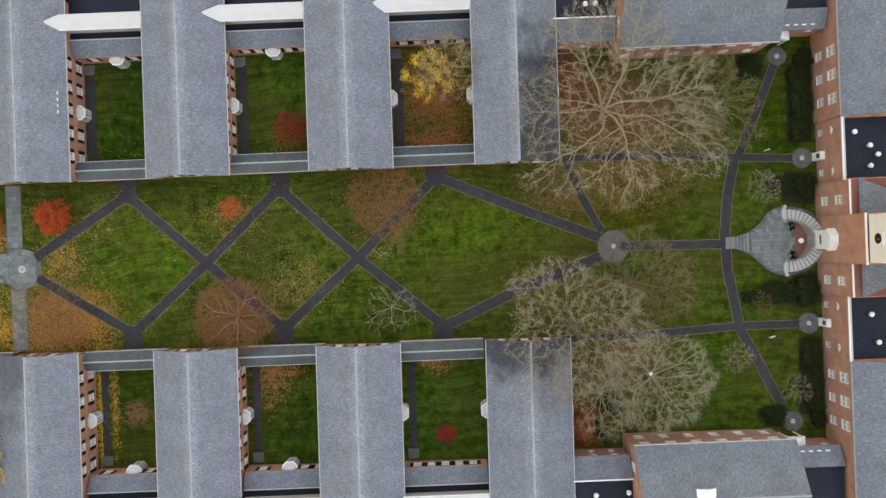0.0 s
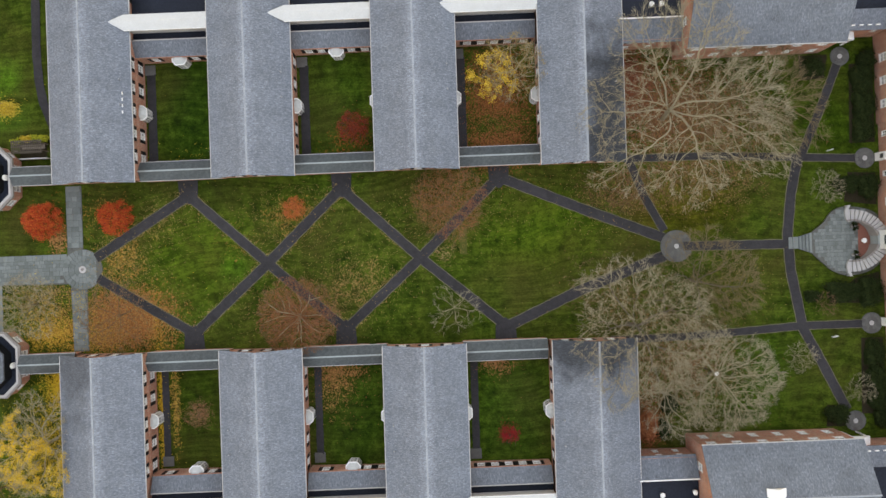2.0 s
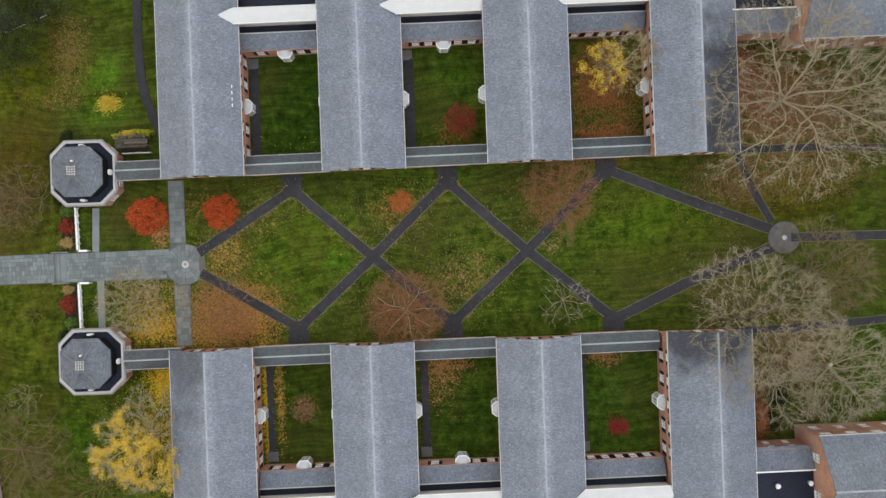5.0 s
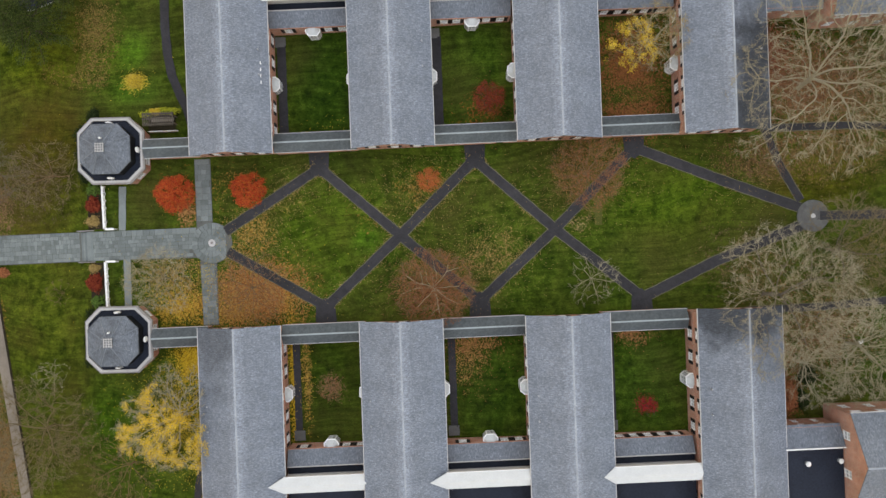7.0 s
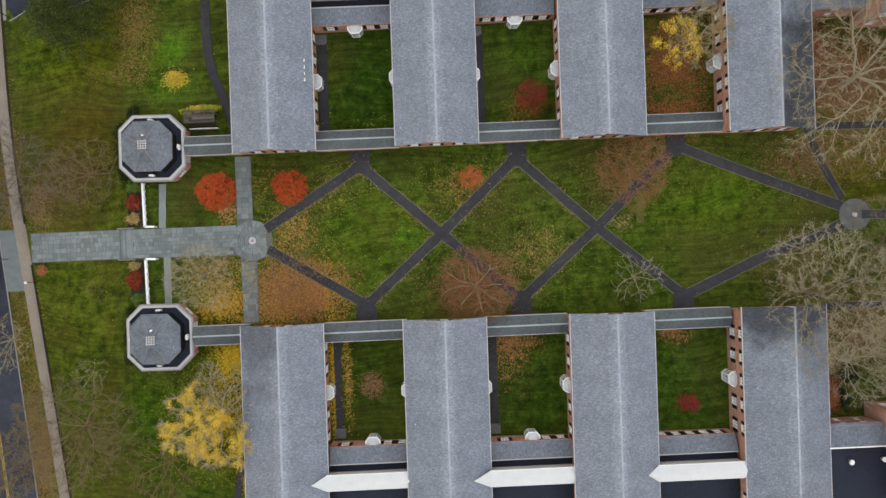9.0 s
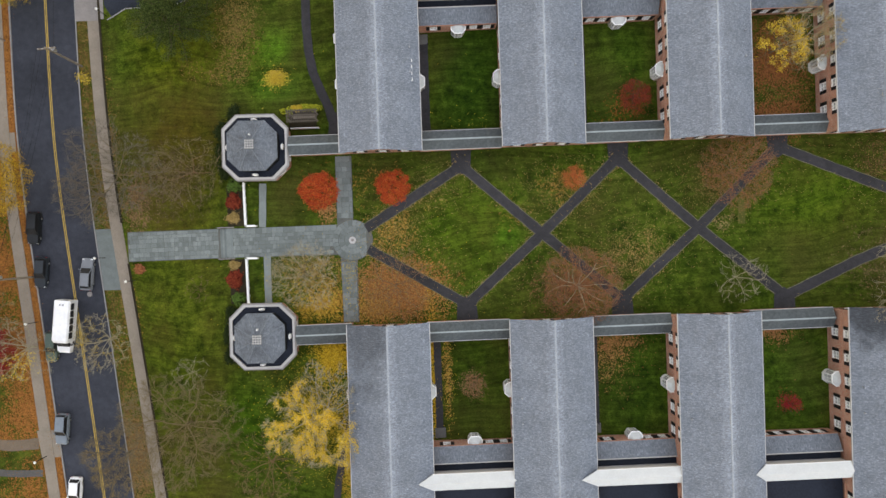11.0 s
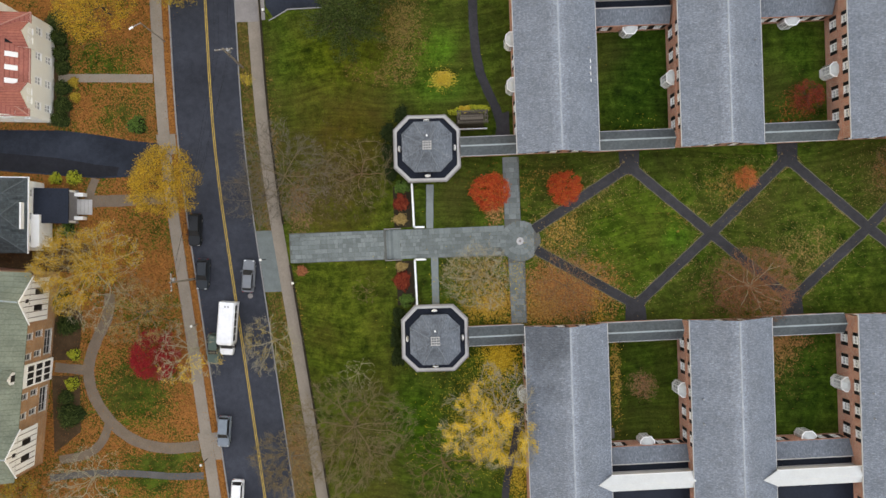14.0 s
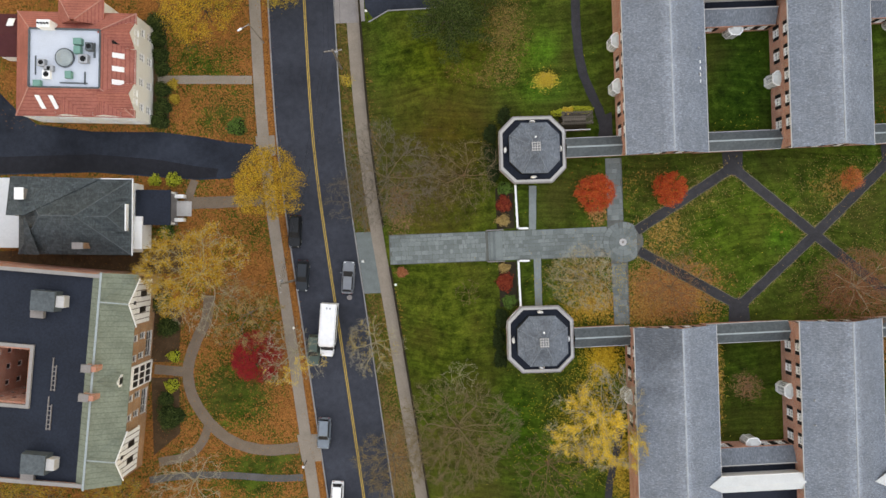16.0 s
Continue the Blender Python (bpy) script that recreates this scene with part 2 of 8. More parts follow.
GLASS_DARK = glass_mat("dark_glass", (0.012, 0.013, 0.015), 0.5)
MAROON = mottled("maroon_roofing", (0.085, 0.028, 0.03), 0.25, 0.7, 6)
L_FALLEN = leaf_mat("fallen_brown_leaves", (0.18, 0.07, 0.022), (0.28, 0.115, 0.034), (0.38, 0.18, 0.055))
BITUMEN = mottled("black_flat_roof", (0.014, 0.019, 0.030), 0.4, 0.25, 4, rough=0.55, spec=0.15)
ASPHALT_PATH = asphalt_mat("path_asphalt", (0.042, 0.041, 0.044), 0.75, 0.25)
ASPHALT = asphalt_mat("road_asphalt", (0.038, 0.042, 0.053), 0.55, 0.3)
ASPHALT_DRIVE = asphalt_mat("driveway_asphalt", (0.022, 0.027, 0.037), 0.5, 0.5)
ASPHALT_FRESH = asphalt_mat("fresh_driveway_asphalt", (0.017, 0.018, 0.022), 0.5, 0.3)
CONCRETE = mottled("sidewalk_concrete", (0.245, 0.205, 0.165), 0.22, 0.4, 6)
CONCRETE_GREY = mottled("grey_concrete", (0.23, 0.21, 0.20), 0.25, 0.5, 6)
GRAVEL = mottled("gravel_path", (0.165, 0.125, 0.092), 0.25, 0.5, 8)
SLAB = mottled("slate_paving", (0.17, 0.195, 0.19), 0.22, 0.9, 7, rough=0.7, rnd=0.2)
SLAB_BED = mottled("paving_joint", (0.115, 0.12, 0.11), 0.3, 1.5, 8)
STONE = mottled("pale_stone", (0.46, 0.45, 0.44), 0.15, 0.8, 8)
STONE_ROUND = mottled("circle_stone", (0.125, 0.125, 0.12), 0.2, 1.2, 8, rnd=0.15)
PARAPET = mottled("pinkish_stone_cornice", (0.28, 0.262, 0.25), 0.18, 0.7, 6)
COPPER = mottled("green_box_paint", (0.14, 0.29, 0.25), 0.2, 1.0, rough=0.6)
YELLOW_LINE = mottled("road_line_yellow", (0.50, 0.33, 0.075), 0.3, 1.5, 9)
KERB = mottled("kerb_granite", (0.24, 0.235, 0.23), 0.25, 1.0, 9)
EDGE_STONE = mottled("path_edging_stone", (0.135, 0.125, 0.078), 0.6, 0.8, 5, rough=0.95)
TURF_NEW = mottled("reseeded_turf", (0.085, 0.09, 0.022), 0.4, 0.8, 9, rough=0.95)
LEAF_MOULD = mottled("leaf_mould", (0.075, 0.045, 0.024), 0.5, 0.9, 7, rough=0.95)
CONCRETE_DARK = mottled("stained_concrete", (0.10, 0.095, 0.09), 0.3, 0.5, 6)
MULCH = mottled("mulch_soil", (0.032, 0.026, 0.016), 0.4, 1.2, 9, rough=0.95)
BARK = mottled("grey_bark", (0.135, 0.115, 0.092), 0.35, 1.5, 8, rough=0.95)
BARK_PALE = mottled("pale_bark", (0.31, 0.275, 0.195), 0.3, 1.5, 8, rough=0.95)
BARK_TAN = mottled("tan_twigs", (0.175, 0.135, 0.078), 0.3, 1.0, 8, rough=0.95)
BARK_BROWN = mottled("brown_twigs", (0.18, 0.112, 0.065), 0.3, 1.0, 8, rough=0.95)
BARK_DARK = mottled("dark_bark", (0.07, 0.055, 0.045), 0.3, 1.5, 8, rough=0.95)
WOOD = mottled("weathered_pole_wood", (0.22, 0.19, 0.16), 0.25, 2, 9, rough=0.9)
WOOD_DARK = mottled("weathered_dark_timber", (0.10, 0.085, 0.068), 0.3, 2, 9, rough=0.9)
STEEL = mottled("galvanised_steel", (0.36, 0.37, 0.38), 0.15, 2, rough=0.4, metal=0.6)
TYRE = mottled("tyre_rubber", (0.02, 0.02, 0.021), 0.2, 3, rough=0.85)
L_RED = leaf_mat("scarlet_leaves", (0.22, 0.022, 0.012), (0.46, 0.05, 0.018), (0.60, 0.16, 0.04))
L_ORANGE = leaf_mat("orange_leaves", (0.34, 0.065, 0.02), (0.50, 0.115, 0.035), (0.56, 0.20, 0.07))
L_DRED = leaf_mat("crimson_leaves", (0.10, 0.016, 0.01), (0.20, 0.03, 0.018), (0.30, 0.07, 0.03))
L_WINE = leaf_mat("wine_red_leaves", (0.14, 0.010, 0.014), (0.27, 0.016, 0.02), (0.38, 0.035, 0.03))
L_YELLOW = leaf_mat("golden_leaves", (0.38, 0.24, 0.02), (0.56, 0.39, 0.04), (0.70, 0.54, 0.10))
L_GINKGO = leaf_mat("butter_yellow_leaves", (0.50, 0.30, 0.02), (0.74, 0.47, 0.04), (0.86, 0.62, 0.12))
L_GOLDEN = leaf_mat("golden_ochre_leaves", (0.18, 0.115, 0.012), (0.42, 0.235, 0.022), (0.62, 0.38, 0.05))
L_OCHRE = leaf_mat("ochre_leaves", (0.18, 0.12, 0.018), (0.33, 0.22, 0.03), (0.48, 0.33, 0.05))
L_TAWNY = leaf_mat("tawny_leaves", (0.18, 0.12, 0.045), (0.28, 0.19, 0.07), (0.40, 0.28, 0.11))
L_RUST = leaf_mat("rust_leaves", (0.17, 0.056, 0.026), (0.29, 0.102, 0.044), (0.40, 0.17, 0.08))
L_GREEN = leaf_mat("hedge_leaves", (0.011, 0.018, 0.006), (0.018, 0.029, 0.009), (0.028, 0.042, 0.013))
L_FIR = leaf_mat("conifer_needles", (0.018, 0.030, 0.008), (0.036, 0.056, 0.014), (0.080, 0.105, 0.030))
L_LIME = leaf_mat("lime_leaves", (0.19, 0.215, 0.018), (0.30, 0.32, 0.028), (0.42, 0.43, 0.05))
L_SHRUB = leaf_mat("green_shrub_leaves", (0.045, 0.085, 0.018), (0.07, 0.13, 0.025), (0.11, 0.18, 0.04))


# ---- mesh building ----
class Shape:
    """Collects faces for one mesh."""

    def __init__(self):
        self.v, self.f, self.m = [], [], []

    def face(self, pts, m=0):
        k = len(self.v)
        self.v.extend(tuple(p) for p in pts)
        self.f.append(tuple(range(k, k + len(pts))))
        self.m.append(m)
        return self

    def box(self, x0, x1, y0, y1, z0, z1, m=0):
        k = len(self.v)
        self.v += [(x0, y0, z0), (x1, y0, z0), (x1, y1, z0), (x0, y1, z0), (x0, y0, z1), (x1, y0, z1), (x1, y1, z1), (x0, y1, z1)]
        self.f += [tuple(k + i for i in q) for q in ((3, 2, 1, 0), (4, 5, 6, 7), (0, 1, 5, 4), (1, 2, 6, 5), (2, 3, 7, 6), (3, 0, 4, 7))]
        self.m += [m] * 6
        return self

    def prism(self, ring, z0, z1, m=0, top=None):
        """A column over a counter-clockwise ring; z may be numbers or functions of x and y. top: the ring at the upper end."""
        k, n = len(self.v), len(ring)
        up = top or ring
        za, zb = (z0 if callable(z0) else lambda x, y: z0), (z1 if callable(z1) else lambda x, y: z1)
        self.v += [(x, y, za(x, y)) for x, y in ring] + [(x, y, zb(x, y)) for x, y in up]
        self.f += [tuple(k + n - 1 - i for i in range(n)), tuple(k + n + i for i in range(n))]
        self.f += [(k + i, k + (i + 1) % n, k + n + (i + 1) % n, k + n + i) for i in range(n)]
        self.m += [m] * (n + 2)
        return self

    def tube(self, a, b, ra, rb, n=4, m=0, caps=False):
        a, b = Vector(a), Vector(b)
        d = (b - a).normalized()
        s = d.orthogonal().normalized()
        t = d.cross(s)
        k = len(self.v)
        for c, r in ((a, ra), (b, rb)):
            for i in range(n):
                g = 2 * math.pi * i / n
                self.v.append(tuple(c + s * (r * math.cos(g)) + t * (r * math.sin(g))))
        self.f += [(k + i, k + (i + 1) % n, k + n + (i + 1) % n, k + n + i) for i in range(n)]
        self.m += [m] * n
        if caps:
            self.f += [tuple(k + n - 1 - i for i in range(n)), tuple(k + n + i for i in range(n))]
            self.m += [m] * 2
        return self

    def slab(self, quad, thick, m=0):
        """A plate: four or three corners, counter-clockwise seen from above, and its thickness downwards."""
        k, n = len(self.v), len(quad)
        self.v += [tuple(p) for p in quad] + [(p[0], p[1], p[2] - thick) for p in quad]
        self.f += [tuple(k + i for i in range(n)), tuple(k + 2 * n - 1 - i for i in range(n))]
        self.f += [(k + i, k + n + i, k + n + (i + 1) % n, k + (i + 1) % n) for i in range(n)]
        self.m += [m] * (n + 2)
        return self

    def mesh(self, name, *mats):
        me = bpy.data.meshes.new(name)
        me.from_pydata(self.v, [], self.f)
        for mt in mats:
            me.materials.append(mt)
        if len(mats) > 1:
            me.polygons.foreach_set("material_index", self.m)
        me.update()
        return me


def part(name, shape, material, parent, label="", m=None):
    """Links a shape (or a mesh that is shared) as one object under a thing or a part."""
    me = shape if isinstance(shape, bpy.types.Mesh) else shape.mesh(name, *(material if isinstance(material, tuple) else (material,)))
    ob = new(name, me)
    ob.parent = parent
    if m is not None:
        ob.matrix_basis = m
    if label:
        ob["label"] = label
    return ob


def thing(name, label, category, m, group=""):
    ob = new(name)
    ob.matrix_basis = m
    ob.empty_display_size = 0.5
    return tagged(ob, label, category, group)


def single(name, shape, material, label, category, m=None, group="", kind=""):
    me = shape if isinstance(shape, bpy.types.Mesh) else shape.mesh(name, *(material if isinstance(material, tuple) else (material,)))
    ob = new(name, me)
    if m is not None:
        ob.matrix_basis = m
    return tagged(ob, label, category, group, kind)


def ring_pts(cx, cy, r, n, a0=0.0, a1=360.0):
    full = abs(a1 - a0) >= 360
    k = n if full else n - 1
    return [(cx + r * math.cos(radians(a0 + (a1 - a0) * i / k)), cy + r * math.sin(radians(a0 + (a1 - a0) * i / k))) for i in range(n)]


# ---- the lie of the land ----
STREET_Y = (-1500, -60, -36, -23, -10, 3.4, 11, 20, 36, 60, 1500)
STREET_X = (-40.0, -96.6, -98.9, -100.2, -101.5, -102.9, -103.6, -104.05, -104.2, -104.3, -106.0)
HILL_X = (-79.2, -77.2, -74, -60, -44, -33, -12, 23, 40, 60)
HILL_Z = (-3.05, -2.1, -1.95, -1.7, -0.9, -0.35, 1.0, 2.1, 2.6, 2.7)


def street(y):
    return sum(float(np.interp(y + d, STREET_Y, STREET_X)) for d in (-6, -3, 0, 3, 6)) / 5


def walk_edge(y):
    """The far side of the pavement along the foot of the lawn, as a distance from the street's middle line."""
    return 8.75 - 0.02 * max(-60, min(60, y))


def ground_z(x, y):
    c = street(y)
    o = x - c
    e = walk_edge(y)
    if x > -79.2:
        return sum(float(np.interp(x + d, HILL_X, HILL_Z)) for d in (-0.6, 0, 0.6)) / 3
    if o > e:
        t = (x - c - e) / (-79.2 - c - e)
        return -5.45 + 2.4 * t
    if o > e - 0.25:
        return -5.97 + 0.52 * (o - e + 0.25) / 0.25
    if o > 4.3:
        return -5.97
    if o > -5.2:
        return -6.2
    return float(np.interp(o, (-40, -20, -8, -5.2), (-6.35, -6.3, -6.1, -5.97)))


def draped(sh, poly, lift, step=0.7, m=0):
    """A flat polygon laid over the land: cut into strips along x and lifted."""
    bm = bmesh.new()
    bm.faces.new([bm.verts.new((x, y, 0)) for x, y in poly])
    xs = [p[0] for p in poly]
    x = math.floor(min(xs) / step) * step + step
    while x < max(xs):
        bmesh.ops.bisect_plane(bm, geom=bm.verts[:] + bm.edges[:] + bm.faces[:], plane_co=(x, 0, 0), plane_no=(1, 0, 0))
        x += step
    for f in bm.faces:
        pts = [(v.co.x, v.co.y, ground_z(v.co.x, v.co.y) + lift) for v in f.verts]
        if f.normal.z < 0:
            pts.reverse()
        sh.face(pts, m)
    bm.free()
    return sh


def strip(sh, line, half, lift, m=0, step=0.8):
    """A path of even width along a line, following the land."""
    pts = []
    for (x0, y0), (x1, y1) in zip(line, line[1:]):
        n = max(1, int(math.hypot(x1 - x0, y1 - y0) / step))
        pts += [(x0 + (x1 - x0) * i / n, y0 + (y1 - y0) * i / n) for i in range(n)]
    pts.append(line[-1])
    rows = []
    for i, (x, y) in enumerate(pts):
        a, b = pts[max(0, i - 1)], pts[min(len(pts) - 1, i + 1)]
        d = Vector((b[0] - a[0], b[1] - a[1])).normalized()
        h = half * (1 + 0.04 * math.sin(i * 1.7))
        rows.append([(x - d.y * h * s, y + d.x * h * s) for s in (-1, 0, 1)])
    for r, q in zip(rows, rows[1:]):
        for i in (0, 1):
            sh.face([(x, y, ground_z(x, y) + lift) for x, y in (r[i], q[i], q[i + 1], r[i + 1])], m)
    return sh

# ---- ground: one sheet, with its layer of fallen leaves ----
RUST, OCHRE, GOLD, ORANGE, TAN = (0.20, 0.075, 0.03), (0.30, 0.17, 0.045), (0.52, 0.32, 0.03), (0.34, 0.12, 0.03), (0.20, 0.115, 0.06)
# x, y, radius along x, radius along y, density, colour
LITTER = [
    (-54, -8.2, 6.2, 4.2, 1.2, (0.31, 0.13, 0.045)), (-58, -11, 2.5, 1.6, 1.0, OCHRE), (-65, -10, 4.0, 2.2, 0.95, (0.42, 0.25, 0.04)), (-66.5, -5, 4.5, 3.0, 0.72, (0.24, 0.17, 0.07)),
    (-54.5, 0.5, 3.5, 2.8, 0.6, (0.33, 0.19, 0.045)), (-49, 4.5, 3.0, 2.0, 0.32, (0.30, 0.22, 0.06)), (-56, 8.5, 3.5, 2.5, 0.36, OCHRE), (-59, 6, 1.2, 4, 0.3, OCHRE),
    (-29.4, -8.8, 5.6, 4.2, 0.85, (0.16, 0.075, 0.04)), (-7.6, 6.2, 5.0, 4.6, 0.52, (0.17, 0.09, 0.04)), (15.5, 6.6, 5.2, 3.6, 0.66, (0.13, 0.07, 0.035)),
    (-20.5, -4.2, 4.5, 3.6, 0.42, (0.30, 0.19, 0.07)), (-30, 5.5, 4.5, 3.0, 0.5, OCHRE), (-38, 2, 3, 3, 0.35, OCHRE), (-8.6, -0.7, 1.6, 1.6, 0.4, (0.32, 0.24, 0.12)),
    (22, 18, 9.5, 7.5, 0.86, (0.17, 0.08, 0.042)), (17.5, 22, 2.6, 3.6, 1.2, (0.17, 0.05, 0.03)), (30, 15, 8, 6, 0.60, (0.17, 0.11, 0.055)), (26, 7, 9, 4, 0.58, (0.15, 0.11, 0.045)),
    (18.5, -25.5, 2.2, 3.5, 1.1, RUST), (24, -17, 8, 6, 0.74, (0.16, 0.10, 0.055)), (15, -7, 8, 5.5, 0.5, (0.14, 0.10, 0.05)), (31.5, -5.5, 3.5, 3.0, 0.25, (0.34, 0.26, 0.10)),
    (-0.6, 20, 5.0, 8.0, 0.95, (0.20, 0.08, 0.03)), (-0.6, 13.5, 4, 2.2, 1.0, (0.24, 0.105, 0.04)), (-1, 17, 2.5, 1.5, -0.5, RUST), (-22.5, 14.5, 4, 2.5, 0.35, ORANGE), (-20.4, 17, 2.2, 2.2, 0.7, (0.16, 0.05, 0.02)),
    (-49.75, -21, 0.45, 9, 1.1, GOLD), (-47.6, -20, 0.7, 8, 0.75, (0.34, 0.20, 0.05)), (-44, -22, 1.8, 1.8, 0.85, TAN), (-24, -16.5, 3.6, 2.0, 0.74, (0.28, 0.13, 0.05)), (-25, -20, 2.5, 4, 0.5, (0.24, 0.15, 0.05)), (-2, -16, 2.6, 1.6, 0.8, (0.30, 0.14, 0.06)), (-0.6, -26, 1.5, 1.5, 0.6, (0.25, 0.03, 0.03)),
    (-64.5, 6, 3.2, 3.2, 0.4, ORANGE), (-63.4, 3.5, 1.5, 2, 0.8, (0.33, 0.18, 0.08)),
    (-70.1, 22.5, 1.35, 1.1, 1.3, (0.50, 0.38, 0.05)), (-70.1, 22.5, 1.9, 1.5, 0.4, (0.45, 0.34, 0.05)), (-81, 24.0, 4.5, 2.2, 0.42, (0.16, 0.105, 0.035)), (-75.5, 30, 3.2, 5.5, 0.8, (0.155, 0.11, 0.036)), (-76.5, 23.5, 3.0, 2.5, 0.42, (0.155, 0.11, 0.036)), (-87, 9, 7, 6, 0.58, (0.10, 0.075, 0.045)), (-92, 5, 2, 4, 0.7, TAN),
    (-65.0, -25, 3.5, 7, 0.6, (0.40, 0.27, 0.03)), (-69, -27, 4.5, 6, 0.30, (0.30, 0.23, 0.03)), (-63.5, -17.5, 2.2, 2.2, 1.25, (0.52, 0.34, 0.03)), (-84, -29, 7, 5, 0.5, (0.12, 0.09, 0.045)), (-62, -33, 1.4, 6, 0.9, (0.40, 0.28, 0.04)),
    (-95.5, 14, 1.2, 12, 0.62, (0.20, 0.12, 0.04)), (-93.0, -12, 1.2, 8, 0.55, OCHRE), (-94, -31, 2.5, 5, 0.9, (0.24, 0.135, 0.065)),
]
WEST_GREEN = [(-117.5, -20.5, 5.0, 5.5, 0.55), (-120, 28, 5, 3.5, 0.30), (-114, -33, 5, 3, 0.45), (-117, 20, 4, 2.0, 0.35), (-113, -30.5, 5, 1.2, 0.3)]
# x, y, radii, tint of the grass; courtyard entries paint in shade between the houses
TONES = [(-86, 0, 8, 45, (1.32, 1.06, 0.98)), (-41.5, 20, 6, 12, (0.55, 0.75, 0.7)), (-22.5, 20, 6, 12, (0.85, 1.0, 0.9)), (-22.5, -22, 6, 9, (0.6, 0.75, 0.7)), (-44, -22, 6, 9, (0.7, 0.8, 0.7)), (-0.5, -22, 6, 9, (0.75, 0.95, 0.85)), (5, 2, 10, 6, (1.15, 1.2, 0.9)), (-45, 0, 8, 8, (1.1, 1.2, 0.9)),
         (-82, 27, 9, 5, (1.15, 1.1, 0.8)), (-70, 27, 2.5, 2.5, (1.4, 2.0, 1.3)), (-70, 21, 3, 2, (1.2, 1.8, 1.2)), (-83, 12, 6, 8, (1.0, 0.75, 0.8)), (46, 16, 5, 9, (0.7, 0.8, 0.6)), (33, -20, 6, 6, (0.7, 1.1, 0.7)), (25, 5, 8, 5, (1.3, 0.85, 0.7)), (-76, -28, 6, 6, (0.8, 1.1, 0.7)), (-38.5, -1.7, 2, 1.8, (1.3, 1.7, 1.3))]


def litter_at(x, y):
    tot, col = 0.0, [0.0, 0.0, 0.0]
    if x < street(y) - 5:
        o = x - street(y)
        a = (1.15 if o > -6.6 else 0.76) + 0.34 * noise.noise((x * 0.17, y * 0.17, 3.0))
        for gx, gy, rx, ry, k in WEST_GREEN:
            a -= k * math.exp(-((x - gx) / rx) ** 2 - ((y - gy) / ry) ** 2)
        tot, col = max(a, 0.02), [c * max(a, 0.02) for c in (0.26, 0.107, 0.032)]
    top = tot
    if 4.3 < x - street(y) < 6.9:
        tot, col = 0.62, [c * 0.62 for c in (0.13, 0.085, 0.03)]
        top = 0.62
    for gx, gy, rx, ry, k, c in LITTER:
        dx, dy = (x - gx) / rx, (y - gy) / ry
        q = dx * dx + dy * dy
        if q < 6:
            a = k * math.exp(-q * 0.75)
            if a < 0:
                top += a
                continue
            tot += a
            top = max(top, a) if a < 0.2 else 1 - (1 - min(top, 0.999)) * (1 - min(a, 0.999)) if top < 1 else top
            if a > 1:
                top = max(top, a)
            col = [u + a * v for u, v in zip(col, c)]
    return [u / tot for u in col] if tot > 0.01 else [0.2, 0.12, 0.05], max(0.0, min(1.6, top))


def terrain():
    ys = [-1500, -700, -300, -150, -95, -75] + [float(v) for v in np.arange(-60, 60.1, 1.0)] + [75, 95, 150, 300, 700, 1500]
    street_o = [-1400, -500, -200, -110, -75, -60] + [float(v) for v in np.arange(-50, -5.9, 1.0)] + [-5.21, -5.19, -3, 0, 2, 4.29, 4.31, 5.5, 6.5]
    hill = [-79.2] + [float(v) for v in np.arange(-78.5, 70, 1.0)] + [80, 100, 150, 300, 700, 1500]
    verts, faces, lit, tone = [], [], [], []
    for y in ys:
        c, e = street(y), walk_edge(y)
        xs = [c + o for o in street_o] + [c + e - 0.25, c + e] + [c + e + (-79.2 - c - e) * i / 14 for i in range(1, 14)] + hill
        for x in xs:
            verts.append((x, y, ground_z(x, y)))
            col, a = litter_at(x, y)
            lit += [*col, a]
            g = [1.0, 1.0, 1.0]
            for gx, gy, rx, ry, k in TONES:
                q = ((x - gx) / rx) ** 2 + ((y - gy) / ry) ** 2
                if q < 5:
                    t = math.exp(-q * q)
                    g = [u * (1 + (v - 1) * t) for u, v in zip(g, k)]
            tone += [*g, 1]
    w = len(xs)
    for j in range(len(ys) - 1):
        for i in range(w - 1):
            a = j * w + i
            faces.append((a, a + 1, a + w + 1, a + w))
    me = bpy.data.meshes.new("ground")
    me.from_pydata(verts, [], faces)
    me.materials.append(LAWN)
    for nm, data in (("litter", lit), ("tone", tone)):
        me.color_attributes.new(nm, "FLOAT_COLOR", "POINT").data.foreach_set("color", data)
    me.polygons.foreach_set("use_smooth", [True] * len(me.polygons))
    return tagged(new("ground", me), "mown autumn lawn strewn with fallen leaves", "lawn", kind="structure")


terrain()


# ---- street, pavements and paths ----
def street_strip(name, o0, o1, z, mat, label, cat, y0=-140, y1=140, thick=0.14, drift=0.0):
    sh = Shape()
    ys = [y0 + (y1 - y0) * i / 140 for i in range(141)]
    for a, b in zip(ys, ys[1:]):
        ca, cb = street(a), street(b)
        da, db = -drift * max(-60, min(60, a)), -drift * max(-60, min(60, b))
        sh.slab([(ca + o0 + da, a, z), (ca + o1 + da, a, z), (cb + o1 + db, b, z), (cb + o0 + db, b, z)], thick)
    return single(name, sh, mat, label, cat, kind="structure")


